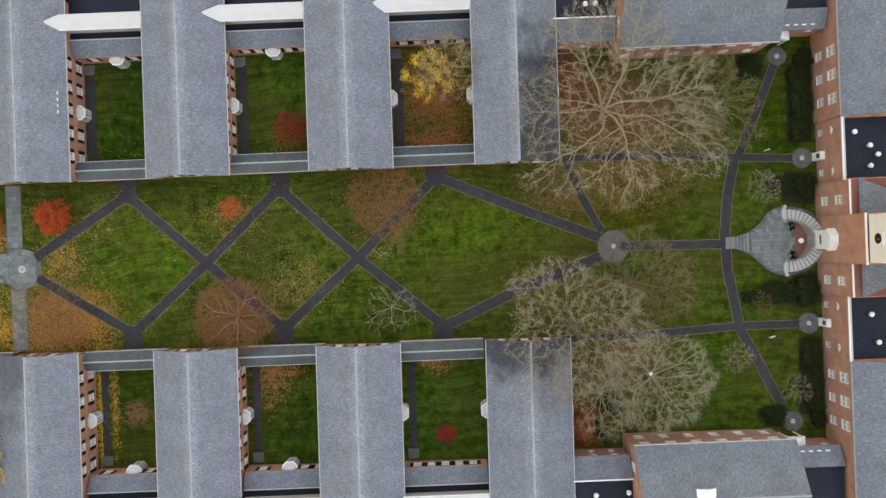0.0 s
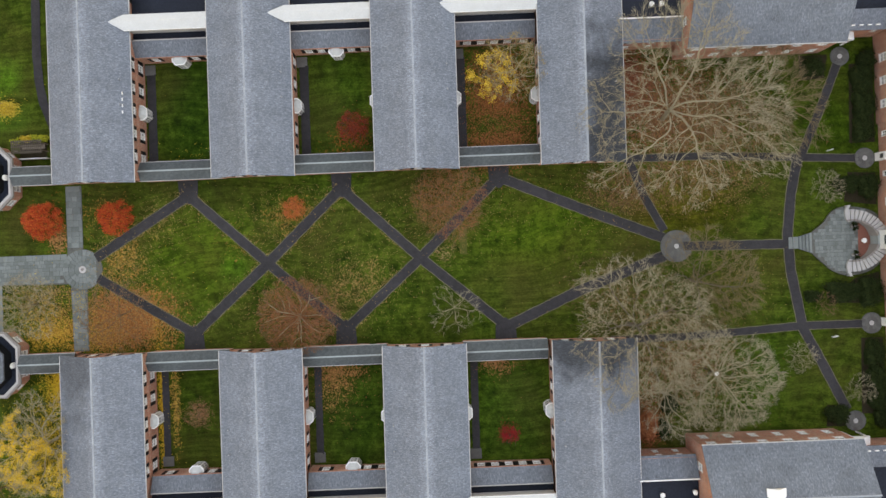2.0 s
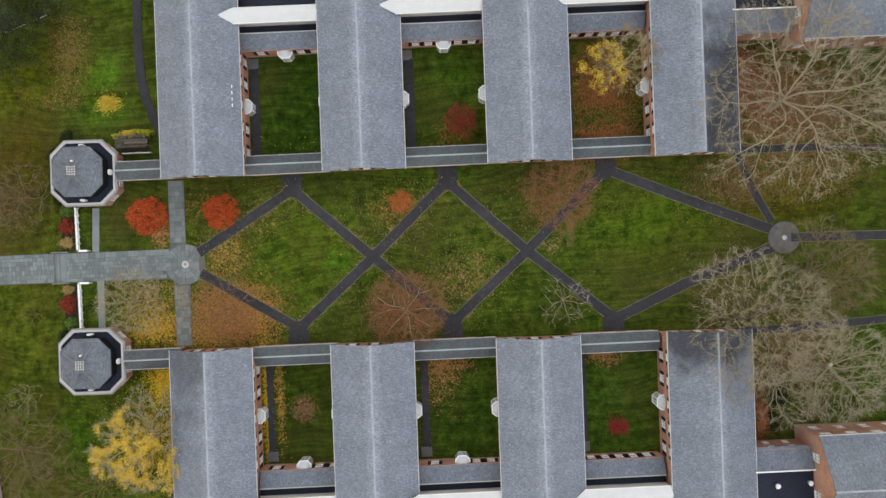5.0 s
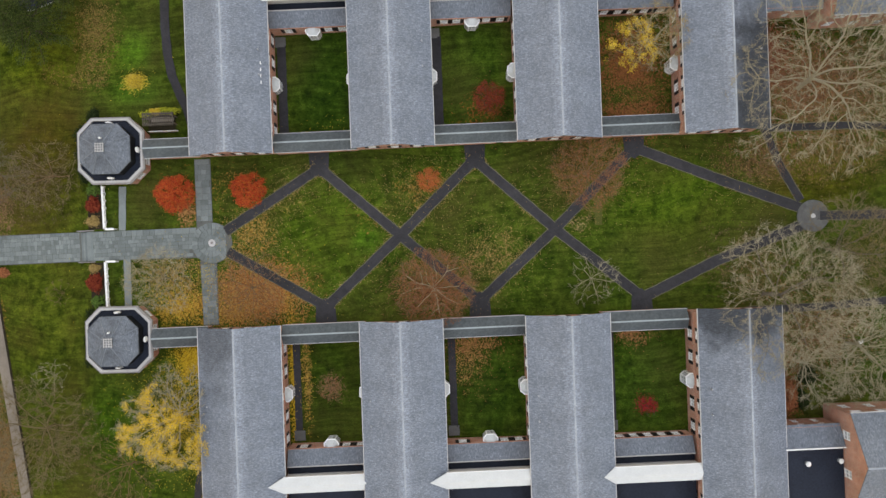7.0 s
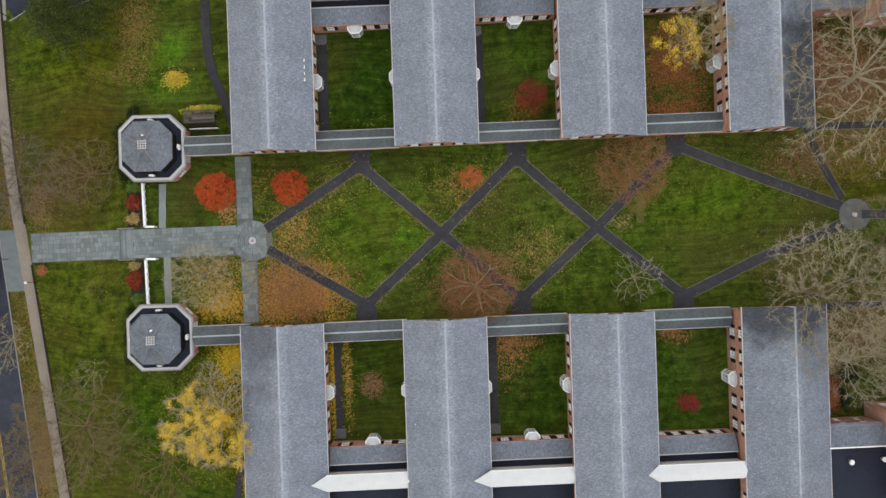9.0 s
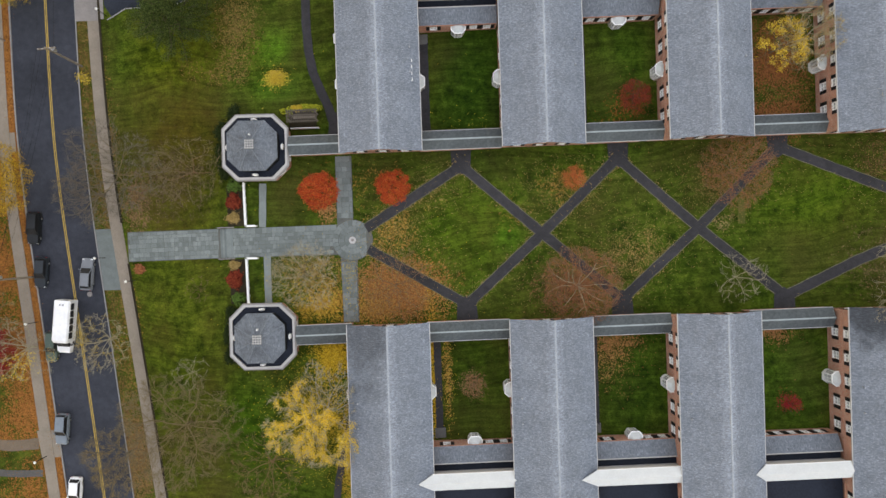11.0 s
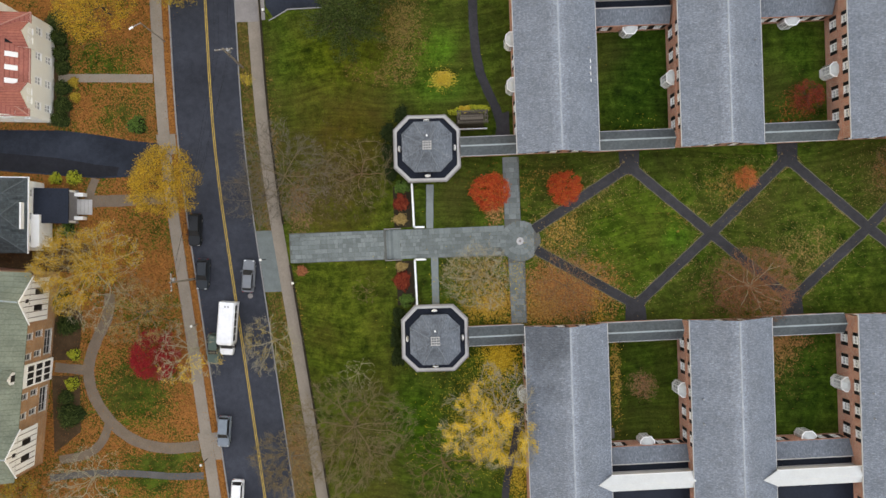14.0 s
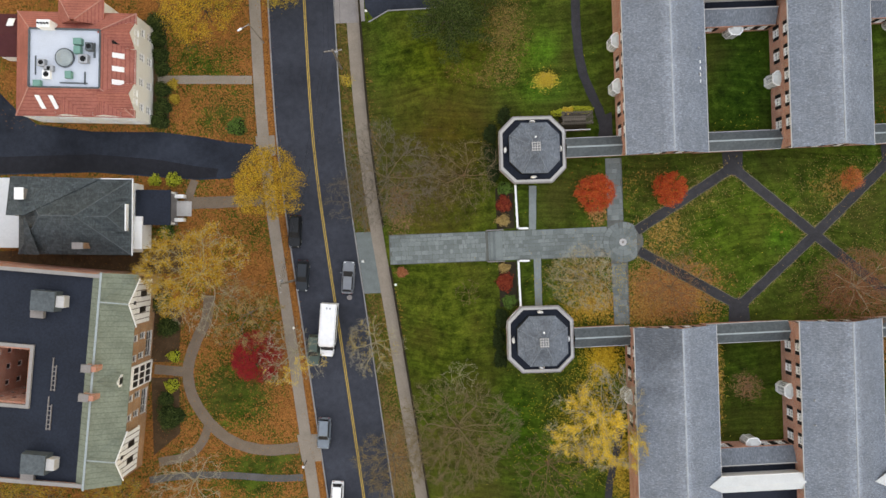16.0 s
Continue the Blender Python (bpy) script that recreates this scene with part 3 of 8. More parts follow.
street_strip("road", -5.15, 4.25, -6.09, ASPHALT, "damp dark asphalt street", "road")
street_strip("kerb_east", 4.25, 4.42, -5.93, KERB, "pale granite kerb along the street", "kerb", thick=0.3)
street_strip("kerb_west", -5.34, -5.15, -5.93, KERB, "pale granite kerb along the street", "kerb", thick=0.3)
street_strip("pavement_east", 6.75, 8.62, -5.93, CONCRETE, "tan concrete pavement beside the street", "pavement", drift=0.022)
street_strip("pavement_west", -8.0, -6.35, -5.94, CONCRETE, "leaf-strewn concrete pavement under the street trees", "pavement")
for off in (-0.17, 0.06):
    street_strip("road_line", off, off + 0.11, -6.084, YELLOW_LINE, "worn double yellow centre line", "road marking", thick=0.01)

lot = Shape()
draped(lot, [(street(y) + o, y) for y, o in ((2.2, 4.45), (-6.8, 4.45), (-6.8, 6.9), (2.2, 6.7))], 0.045)
single("pavement_bluestone", lot, SLAB, "grey bluestone strip between kerb and pavement", "pavement", kind="structure")
apron = Shape()
draped(apron, [(street(32.8) + 4.4, 32.8), (street(32.8) + 6.2, 32.8), (-95.45, 32.8), (-95.4, 60), (-100.0, 60)], 0.06)
single("pavement_apron", apron, CONCRETE_GREY, "pale concrete drive apron", "pavement", kind="structure")
park = Shape()
draped(park, [(-95.3, 34.8), (-94.2, 33.0), (-92.0, 34.1), (-85, 33.9), (-78, 36), (-78, 60), (-95.3, 60)], 0.05)
single("driveway_north", park, ASPHALT_DRIVE, "dark asphalt drive", "driveway", kind="structure")
edge = Shape()
strip(edge, [(-94.9, 32.6), (-94.2, 32.9), (-92.0, 34.0), (-85, 33.8), (-78, 35.9)], 0.09, 0.16)
single("kerb_drive", edge, KERB, "granite kerb round the drive corner", "kerb", kind="structure")

PATHS = [
    ([(-58.2, 0.6), (-44.4, 8.9)], 0.82), ([(-44.4, 8.9), (-33.4, -1.1), (-22.7, -10.8)], 0.80), ([(-58.0, -2.3), (-44.3, -10.7)], 0.78),
    ([(-44.3, -10.7), (-33.4, -1.1), (-22.6, 9.0)], 0.82), ([(-22.6, 9.0), (-11.85, -1.2), (-0.2, -11.2)], 0.80), ([(-22.7, -10.8), (-11.85, -1.2), (-0.6, 9.6)], 0.80),
    ([(-0.6, 9.6), (11, 4.6), (21.8, 0.2)], 0.82), ([(-0.2, -11.2), (10, -6.6), (22.0, -2.2)], 0.86), ([(23.5, -1.0), (30, -1.15), (38.6, -1.3)], 0.74),
    ([(21.9, 1.2), (19.4, 5.9), (17.4, 11.3)], 0.66), ([(17.4, 11.35), (28, 11.25), (40.8, 10.5), (49.0, 10.05)], 0.62), ([(40.8, 10.5), (43.6, 16.6), (46.5, 23.6)], 0.68),
    ([(40.4, 10.4), (39.3, 5.5), (38.65, 0.0), (38.9, -5.0), (39.6, -9.0), (40.2, -12.6)], 0.80), ([(40.1, -12.6), (42.8, -18), (45.9, -24.4)], 0.78), ([(14, -13.6), (24, -13.5), (32, -13.1), (40.1, -12.6), (48.5, -12.65)], 0.64),
]
laid = 0


def footpath(shape_of):
    """One stretch of asphalt path; each lies a hair above the one before it."""
    global laid
    laid += 1
    sh = Shape()
    shape_of(sh, 0.045 + 0.002 * laid)
    single("footpath", sh, ASPHALT_PATH, "grey asphalt footpath across the lawn", "path", kind="structure")


for line, half in PATHS:
    footpath(lambda sh, lift: strip(sh, line, half * 0.92 - 0.1, lift))
for x, y0, y1 in ((-44.4, 7.6, 11.2), (-22.5, 7.6, 11.2), (-0.55, 8.0, 11.2)):
    footpath(lambda sh, lift: draped(sh, [(x - 1.45, y1), (x - 1.3, y0 + 0.9), (x, y0), (x + 1.3, y0 + 0.9), (x + 1.45, y1)], lift))
for x, y0, y1 in ((-44.4, -9.4, -13), (-22.7, -9.4, -13), (-0.4, -9.9, -13)):
    footpath(lambda sh, lift: draped(sh, [(x - 1.5, y1), (x + 1.5, y1), (x + 1.35, y0 - 1), (x, y0), (x - 1.35, y0 - 1)], lift))
for x in (-48.0, -26.1, -4.2):
    footpath(lambda sh, lift: strip(sh, [(x - 1.15, 13.5), (x - 1.05, 26.4)], 0.62, lift))
    footpath(lambda sh, lift: strip(sh, [(x - 0.82, -15.5), (x - 0.92, -28.2)], 0.5, lift))
footpath(lambda sh, lift: strip(sh, [(-65.3, 40), (-65.5, 30), (-65.3, 26), (-64.8, 23), (-63.8, 20.3), (-62.8, 18), (-62.3, 16), (-62.2, 14)], 0.62, lift))
footpath(lambda sh, lift: draped(sh, [(-63.2, 13.6), (-61.0, 13.6), (-61.0, 17.5), (-62.4, 17)], lift))
footpath(lambda sh, lift: strip(sh, [(-64.2, -40), (-63.6, -35), (-62.3, -30), (-61.4, -26)], 0.5, lift))
EDGING = Shape()
for line, half in PATHS:
    strip(EDGING, line, half * 0.92, 0.036)
single("path_edging", EDGING, EDGE_STONE, "worn pale stone edging beside the footpaths", "path edge", kind="structure")

single("turf_patch", draped(Shape(), [(-6.35, -0.9), (-5.35, -0.95), (-5.25, 2.6), (-6.3, 2.7)], 0.03), TURF_NEW, "rectangle of pale reseeded turf on the lawn", "turf", kind="structure")


def smooth_line(pts, n=6):
    """A soft curve through the points."""
    out = []
    for i in range(len(pts) - 1):
        p0, p1, p2, p3 = (Vector(pts[max(0, min(len(pts) - 1, i + k))]) for k in (-1, 0, 1, 2))
        for j in range(n):
            t = j / n
            out.append(tuple(0.5 * (2 * p1 + (p2 - p0) * t + (2 * p0 - 5 * p1 + 4 * p2 - p3) * t * t + (3 * p1 - p0 - 3 * p2 + p3) * t ** 3)))
    return out + [tuple(pts[-1])]


GRAV = Shape()
strip(GRAV, smooth_line([(-108.0, -28.9), (-113, -29.0), (-117.5, -27.6), (-120.9, -24.6), (-123.2, -20.5), (-123.6, -16.5), (-122.2, -12.5), (-120.6, -9.5), (-120.0, -6)]), 0.8, 0.04)
strip(GRAV, smooth_line([(-120.9, -24.6), (-122.2, -27.6), (-124.6, -29.4), (-128.5, -30)]), 0.62, 0.042)
strip(GRAV, [(-124.2, -17), (-128.5, -16.4)], 0.7, 0.042)
strip(GRAV, [(-111.5, 7.6), (-118, 7.5), (-122.6, 7.6)], 0.85, 0.04)
strip(GRAV, [(-122.6, 7.6), (-121.9, 9.6), (-121.3, 10.9)], 0.6, 0.042)
single("path_gravel", GRAV, GRAVEL, "tan gravel footpath curving through leaf-strewn lawn", "path", kind="structure")
MUL, MOULD = Shape(), Shape()
for poly in ([(-129.2, -29), (-125.2, -26), (-125.0, -17.8), (-129.0, -17.6)], [(-129.0, -15.4), (-125.0, -15.4), (-124.2, -9), (-126.5, -3.2), (-128.5, -3.2)], [(47.6, 12.2), (51.1, 12.2), (51.1, 23.0), (47.9, 23.0)], [(43.9, -9.6), (51.0, -9.9), (51.0, -5.6), (47.6, -6.4)], [(47.9, -25), (51.2, -25), (51.2, -14.6), (48.2, -14.6)], [(46.5, 4.2), (51.0, 3.6), (51.0, 8.0), (47.2, 8.2)], [(41.4, 21.0), (44.4, 21.2), (45.0, 24.4), (41.0, 24.4)], [(43.0, -26.6), (45.6, -26.6), (45.2, -23.9), (43.2, -23.6)], [(-128.0, 18.9), (-124.6, 18.9), (-124.4, 34.5), (-127.6, 34.5)], [(-160, -2.0), (-123, -2.6), (-122, 1.6), (-160, 1.9)]):
    draped(MOULD if poly[0][0] < -100 else MUL, poly, 0.03)
single("planting_soil", MUL, MULCH, "dark mulched soil under shrub borders", "flower bed", kind="structure")
single("planting_leaf_mould", MOULD, LEAF_MOULD, "brown leaf mould under house shrubs", "flower bed", kind="structure")
single("path_stained", strip(Shape(), smooth_line([(-107.6, -33.3), (-112, -33.2), (-118, -32.5), (-124, -32.2), (-130, -32.6)]), 0.5, 0.04), CONCRETE_DARK, "stained concrete garden path", "path", kind="structure")
CONC = Shape()
strip(CONC, [(-112.3, 25.1), (-118, 25.4), (-126, 25.75)], 0.6, 0.04)
draped(CONC, [(-108.2, -27.0), (-105.0, -27.0), (-104.7, -31.0), (-107.6, -31.0)], 0.05)
draped(CONC, [(-112.2, 16.9), (-109.4, 16.9), (-109.3, 14.0), (-112.0, 13.6)], 0.045)
single("path_concrete", CONC, CONCRETE, "pale concrete garden path", "path", kind="structure")
DRIVE = Shape()
draped(DRIVE, [(-111.9, 15.6), (-116, 16.2), (-120.4, 17.2), (-125.8, 18.1), (-135.7, 18.6), (-143.7, 20.0), (-146.7, 22.4), (-150, 26), (-156, 26), (-156, 13), (-136, 12.7), (-127.9, 11.7), (-120.75, 10.9), (-116.2, 10.9), (-113.4, 12.6), (-111.9, 13.8)], 0.05)
FRESH = Shape()
draped(FRESH, [(-118.2, 11.2), (-117.8, 12.4), (-121, 12.9), (-127, 14.2), (-135.8, 15.3), (-155.8, 15.6), (-155.8, 13.2), (-136, 12.9), (-127.9, 11.9), (-121, 11.1)], 0.056)
single("driveway_patch", FRESH, ASPHALT_FRESH, "strip of fresh black asphalt on the driveway", "driveway", kind="structure")
single("driveway_west", DRIVE, ASPHALT_DRIVE, "patched black asphalt driveway", "driveway", kind="structure")
single("manhole_cover", Shape().prism(ring_pts(0, 0, 0.38, 20), 0, 0.02), CONCRETE_GREY, "round pale manhole cover set in the street", "manhole", pose(-99.6, -7.25, -6.088))

# foot of the lawn: a low stone edging above the pavement
wall = Shape()
for i in range(132):
    a, b = -58 + i, -57 + i
    if -3.3 < a < 2.2:
        continue
    xa, xb = street(a) + walk_edge(a), street(b) + walk_edge(b)
    wall.prism([(xa - 0.2, a), (xa + 0.1, a), (xb + 0.1, b), (xb - 0.2, b)], -6.2, -5.38)
single("retaining_wall", wall, MULCH, "low dark edging along the foot of the lawn", "retaining wall", kind="structure")


# ---- paved walk from the street ----
def cut_ring(cx, cy, r0, r1, n, m0, z0, z1):
    """Wedge-shaped stones of one ring, as a list of shapes."""
    out = []
    for i in range(n):
        a0, a1 = m0 + 360 * i / n + 0.6, m0 + 360 * (i + 1) / n - 0.6
        k = max(2, int(72 / n))
        outer = ring_pts(cx, cy, r1 - 0.02, k + 1, a0, a1)
        inner = ring_pts(cx, cy, r0 + 0.02, k + 1, a1, a0) if r0 > 0.05 else [(cx, cy)]
        out.append(Shape().prism(outer + inner, z0, z1))
    return out


def stone_circle(x, y, r, label, rings):
    t = thing("stone_circle", label, "paving", pose(x, y, ground_z(x, y)), "stone circles")
    part("bed", Shape().prism(ring_pts(0, 0, r, 48), -0.3, 0.06), SLAB_BED, t)
    for r0, r1, n in rings:
        for sh in cut_ring(0, 0, r0, r1, n, 7 * n, 0.0, 0.09):
            part("stone", sh, STONE_ROUND, t)
    part("centre_stone", Shape().prism(ring_pts(0, 0, rings[0][0] - 0.02, 20), 0.0, 0.1), STONE, t)
    return t


stone_circle(23.5, -1.0, 2.2, "round grey stone circle where the footpaths meet", [(0.35, 0.8, 8), (0.8, 1.5, 14), (1.5, 2.15, 22)])
stone_circle(46.7, 24.1, 1.3, "round stone landing before a side door", [(0.35, 0.8, 8), (0.8, 1.25, 14)])
stone_circle(49.6, 10.05, 1.4, "round stone landing with curved bench edge", [(0.35, 0.85, 8), (0.85, 1.35, 14)])
stone_circle(49.7, -12.6, 1.45, "round stone landing with curved bench edge", [(0.35, 0.9, 8), (0.9, 1.36, 14)])
stone_circle(47.0, -25.95, 1.4, "round stone landing before a side door", [(0.35, 0.9, 8), (0.9, 1.36, 14)])

# ---- windows and walls ----
def opening_wall(sh, a, b, z0, z1, holes, depth=0.28, m=0):
    """A wall from a to b (plan points; its outer face on the right of that way) with real openings, as (from, to, bottom, top) along it."""
    a, b = Vector(a), Vector(b)
    d = (b - a).normalized()
    nrm = Vector((d.y, -d.x))
    run = (b - a).length
    us = sorted({0.0, run, *[h[0] for h in holes], *[h[1] for h in holes]})
    zs = sorted({z0, z1, *[h[2] for h in holes], *[h[3] for h in holes]})

    def at(u, z, inn=0.0):
        p = a + d * u - nrm * inn
        return (p.x, p.y, z)

    for u0, u1 in zip(us, us[1:]):
        for w0, w1 in zip(zs, zs[1:]):
            um, wm = (u0 + u1) / 2, (w0 + w1) / 2
            if any(h[0] < um < h[1] and h[2] < wm < h[3] for h in holes):
                continue
            sh.face([at(u0, w0), at(u1, w0), at(u1, w1), at(u0, w1)], m)
            sh.face([at(u0, w1, depth), at(u1, w1, depth), at(u1, w0, depth), at(u0, w0, depth)], m)
    for h in holes:
        c = [(h[0], h[2]), (h[1], h[2]), (h[1], h[3]), (h[0], h[3])]
        for (u0, w0), (u1, w1) in zip(c, c[1:] + c[:1]):
            sh.face([at(u1, w1), at(u0, w0), at(u0, w0, depth), at(u1, w1, depth)], m)
    sh.face([at(0, z1), at(run, z1), at(run, z1, depth), at(0, z1, depth)], m)
    return sh


def window_meshes(w, h, shutters, cols=2, rows=2, frame=0.11):
    """Frame with sash bars, pane, sill and shutter, for a window that stands in the xz plane and looks along -y."""
    f = Shape()
    f.box(-w / 2, w / 2, -0.02, 0.1, h - frame, h).box(-w / 2, w / 2, -0.02, 0.1, 0, frame)
    f.box(-w / 2, -w / 2 + frame, -0.02, 0.1, frame, h - frame).box(w / 2 - frame, w / 2, -0.02, 0.1, frame, h - frame)
    f.box(-w / 2 + frame, w / 2 - frame, 0.0, 0.07, h / 2 - 0.05, h / 2 + 0.05)
    for i in range(1, cols):
        x = -w / 2 + w * i / cols
        f.box(x - 0.03, x + 0.03, 0.01, 0.06, frame, h / 2 - 0.05).box(x - 0.03, x + 0.03, 0.01, 0.06, h / 2 + 0.05, h - frame)
    g = Shape().box(-w / 2 + frame, w / 2 - frame, 0.09, 0.11, frame, h - frame)
    s = Shape().box(-w / 2 - 0.05, w / 2 + 0.05, -0.1, 0.02, -0.06, 0.0)
    out = {"frame": f.mesh("window", WHITE), "pane": g.mesh("pane", GLASS), "sill": s.mesh("sill", WHITE)}
    if shutters:
        q = Shape().box(-0.24, 0.24, -0.09, -0.01, -0.08, h + 0.06)
        for i in range(7):
            z = 0.12 + (h - 0.24) * i / 7
            q.box(-0.19, 0.19, -0.11, -0.09, z, z + (h - 0.24) / 9)
        out["shutter"] = q.mesh("shutter", SHUTTER)
    return out


WIN = {"dorm": (1.05, 1.55, window_meshes(1.05, 1.55, True)), "plain": (1.15, 1.6, window_meshes(1.15, 1.6, False)),
       "tall": (1.35, 1.95, window_meshes(1.35, 1.95, False)), "small": (0.8, 1.1, window_meshes(0.8, 1.1, False, 2)),
       "slit": (3.7, 1.9, window_meshes(3.7, 1.9, False, 3, frame=0.18)), "hall": (1.0, 1.7, window_meshes(1.0, 1.7, False, 1, frame=0.16))}
for kd in ("dorm", "plain", "tall"):
    WIN[kd][2]["pane"].materials[0] = BLIND
for kd in ("slit", "hall", "small"):
    WIN[kd][2]["pane"].materials[0] = GLASS_DARK
for kd in ("slit", "hall"):
    WIN[kd][2]["frame"].materials[0] = STONE


def put_window(kind, parent, x, y, z, turn):
    """One window in a wall; turn 0 looks towards -y."""
    w, h, ms = WIN[kind]
    m = pose(x, y, z, 0, 0, turn)
    win = part("window", ms["frame"], None, parent, m=m)
    part("pane", ms["pane"], None, win)
    part("sill", ms["sill"], None, win)
    if "shutter" in ms:
        for s in (-1, 1):
            part("shutter", ms["shutter"], None, win, m=pose(s * (w / 2 + 0.25), 0, 0))
    return win


def windowed(sh, parent, a, b, z0, z1, wins, m=0, set_in=0.06):
    """A wall with windows: wins are (kind, place along the wall, sill height)."""
    av, bv = Vector(a), Vector(b)
    d = (bv - av).normalized()
    turn = math.degrees(math.atan2(d.y, d.x))
    holes = []
    for kind, u, sz in wins:
        w, h, _ = WIN[kind]
        holes.append((u - w / 2, u + w / 2, sz, sz + h))
        nrm = Vector((d.y, -d.x))
        p = av + d * u - nrm * set_in
        put_window(kind, parent, p.x, p.y, sz, turn)
    opening_wall(sh, a, b, z0, z1, holes, m=m)


def gable_roof(parent, x0, x1, y0, y1, ze, zr, mat, over=0.3, mat2=None, axis="Y", cap=RIDGE, gutter=True, thick=0.16):
    """Two slopes, a ridge cap and eave gutters; the ridge runs along the axis."""
    xm, ym = (x0 + x1) / 2, (y0 + y1) / 2
    s = Shape()
    if axis == "Y":
        dz = (zr - ze) / ((x1 - x0) / 2) * over
        a, b = x0 - over, x1 + over
        part("roof_slope", Shape().slab([(a, y0 - over, ze - dz), (xm, y0 - over, zr), (xm, y1 + over, zr), (a, y1 + over, ze - dz)], thick), mat, parent)
        part("roof_slope", Shape().slab([(xm, y0 - over, zr), (b, y0 - over, ze - dz), (b, y1 + over, ze - dz), (xm, y1 + over, zr)], thick), mat2 or mat, parent)
        s.prism([(xm - 0.11, y0 - over), (xm + 0.11, y0 - over), (xm + 0.11, y1 + over), (xm - 0.11, y1 + over)], zr - 0.1, zr + 0.05)
        if gutter:
            for x in (a - 0.1, b - 0.02):
                part("gutter", Shape().box(x, x + 0.12, y0 - over, y1 + over, ze - dz - 0.2, ze - dz - 0.03), STONE, parent)
    else:
        dz = (zr - ze) / ((y1 - y0) / 2) * over
        a, b = y0 - over, y1 + over
        part("roof_slope", Shape().slab([(x0 - over, a, ze - dz), (x1 + over, a, ze - dz), (x1 + over, ym, zr), (x0 - over, ym, zr)], thick), mat, parent)
        part("roof_slope", Shape().slab([(x0 - over, ym, zr), (x1 + over, ym, zr), (x1 + over, b, ze - dz), (x0 - over, b, ze - dz)], thick), mat, parent)
        s.prism([(x0 - over, ym - 0.1), (x1 + over, ym - 0.1), (x1 + over, ym + 0.1), (x0 - over, ym + 0.1)], zr - 0.1, zr + 0.05)
    part("ridge_cap", s, cap, parent)


def bay_window(parent, x, y, z, turn, s=1.0):
    """A white three-sided bay with windows and a small hipped metal roof."""
    m = pose(x, y, z, 0, 0, turn)
    ring = [(-0.95, 0.05), (-0.95, -0.4), (-0.52, -0.92), (0.52, -0.92), (0.95, -0.4), (0.95, 0.05)]
    body = part("bay", Shape().prism(ring, -0.9, 1.85), WHITE, parent, "white painted bay window", m)
    for (x0, y0), (x1, y1) in zip(ring, ring[1:]):
        d = Vector((x1 - x0, y1 - y0))
        n = Vector((d.y, -d.x)).normalized() * 0.02
        sh = Shape()
        for t0, t1 in ((0.12, 0.47), (0.53, 0.88)):
            a, b = (x0 + d.x * t0 + n.x, y0 + d.y * t0 + n.y), (x0 + d.x * t1 + n.x, y0 + d.y * t1 + n.y)
            for w0, w1 in ((0.0, 0.75), (0.85, 1.6)):
                sh.face([(*a, w0), (*b, w0), (*b, w1), (*a, w1)])
        part("pane", sh, BLIND, body)
    big = [(x_ * 1.1, y_ * 1.1 if y_ < 0 else y_) for x_, y_ in ring]
    part("bay_cornice", Shape().prism(big, 1.85, 2.0), WHITE, body)
    part("bay_roof", Shape().prism([(x_ * 0.97, y_ * 0.97 if y_ < 0 else y_) for x_, y_ in ring], 2.0, 2.4, top=[(x_ * 0.5, y_ * 0.4 if y_ < 0 else y_) for x_, y_ in ring]), BAY_ROOF, body, "pale grey metal bay roof")


# ---- brick dormitories ----
DORM_L, DORM_W, EAVE, RIDGE_H = 36.0, 10.4, 6.1, 8.85


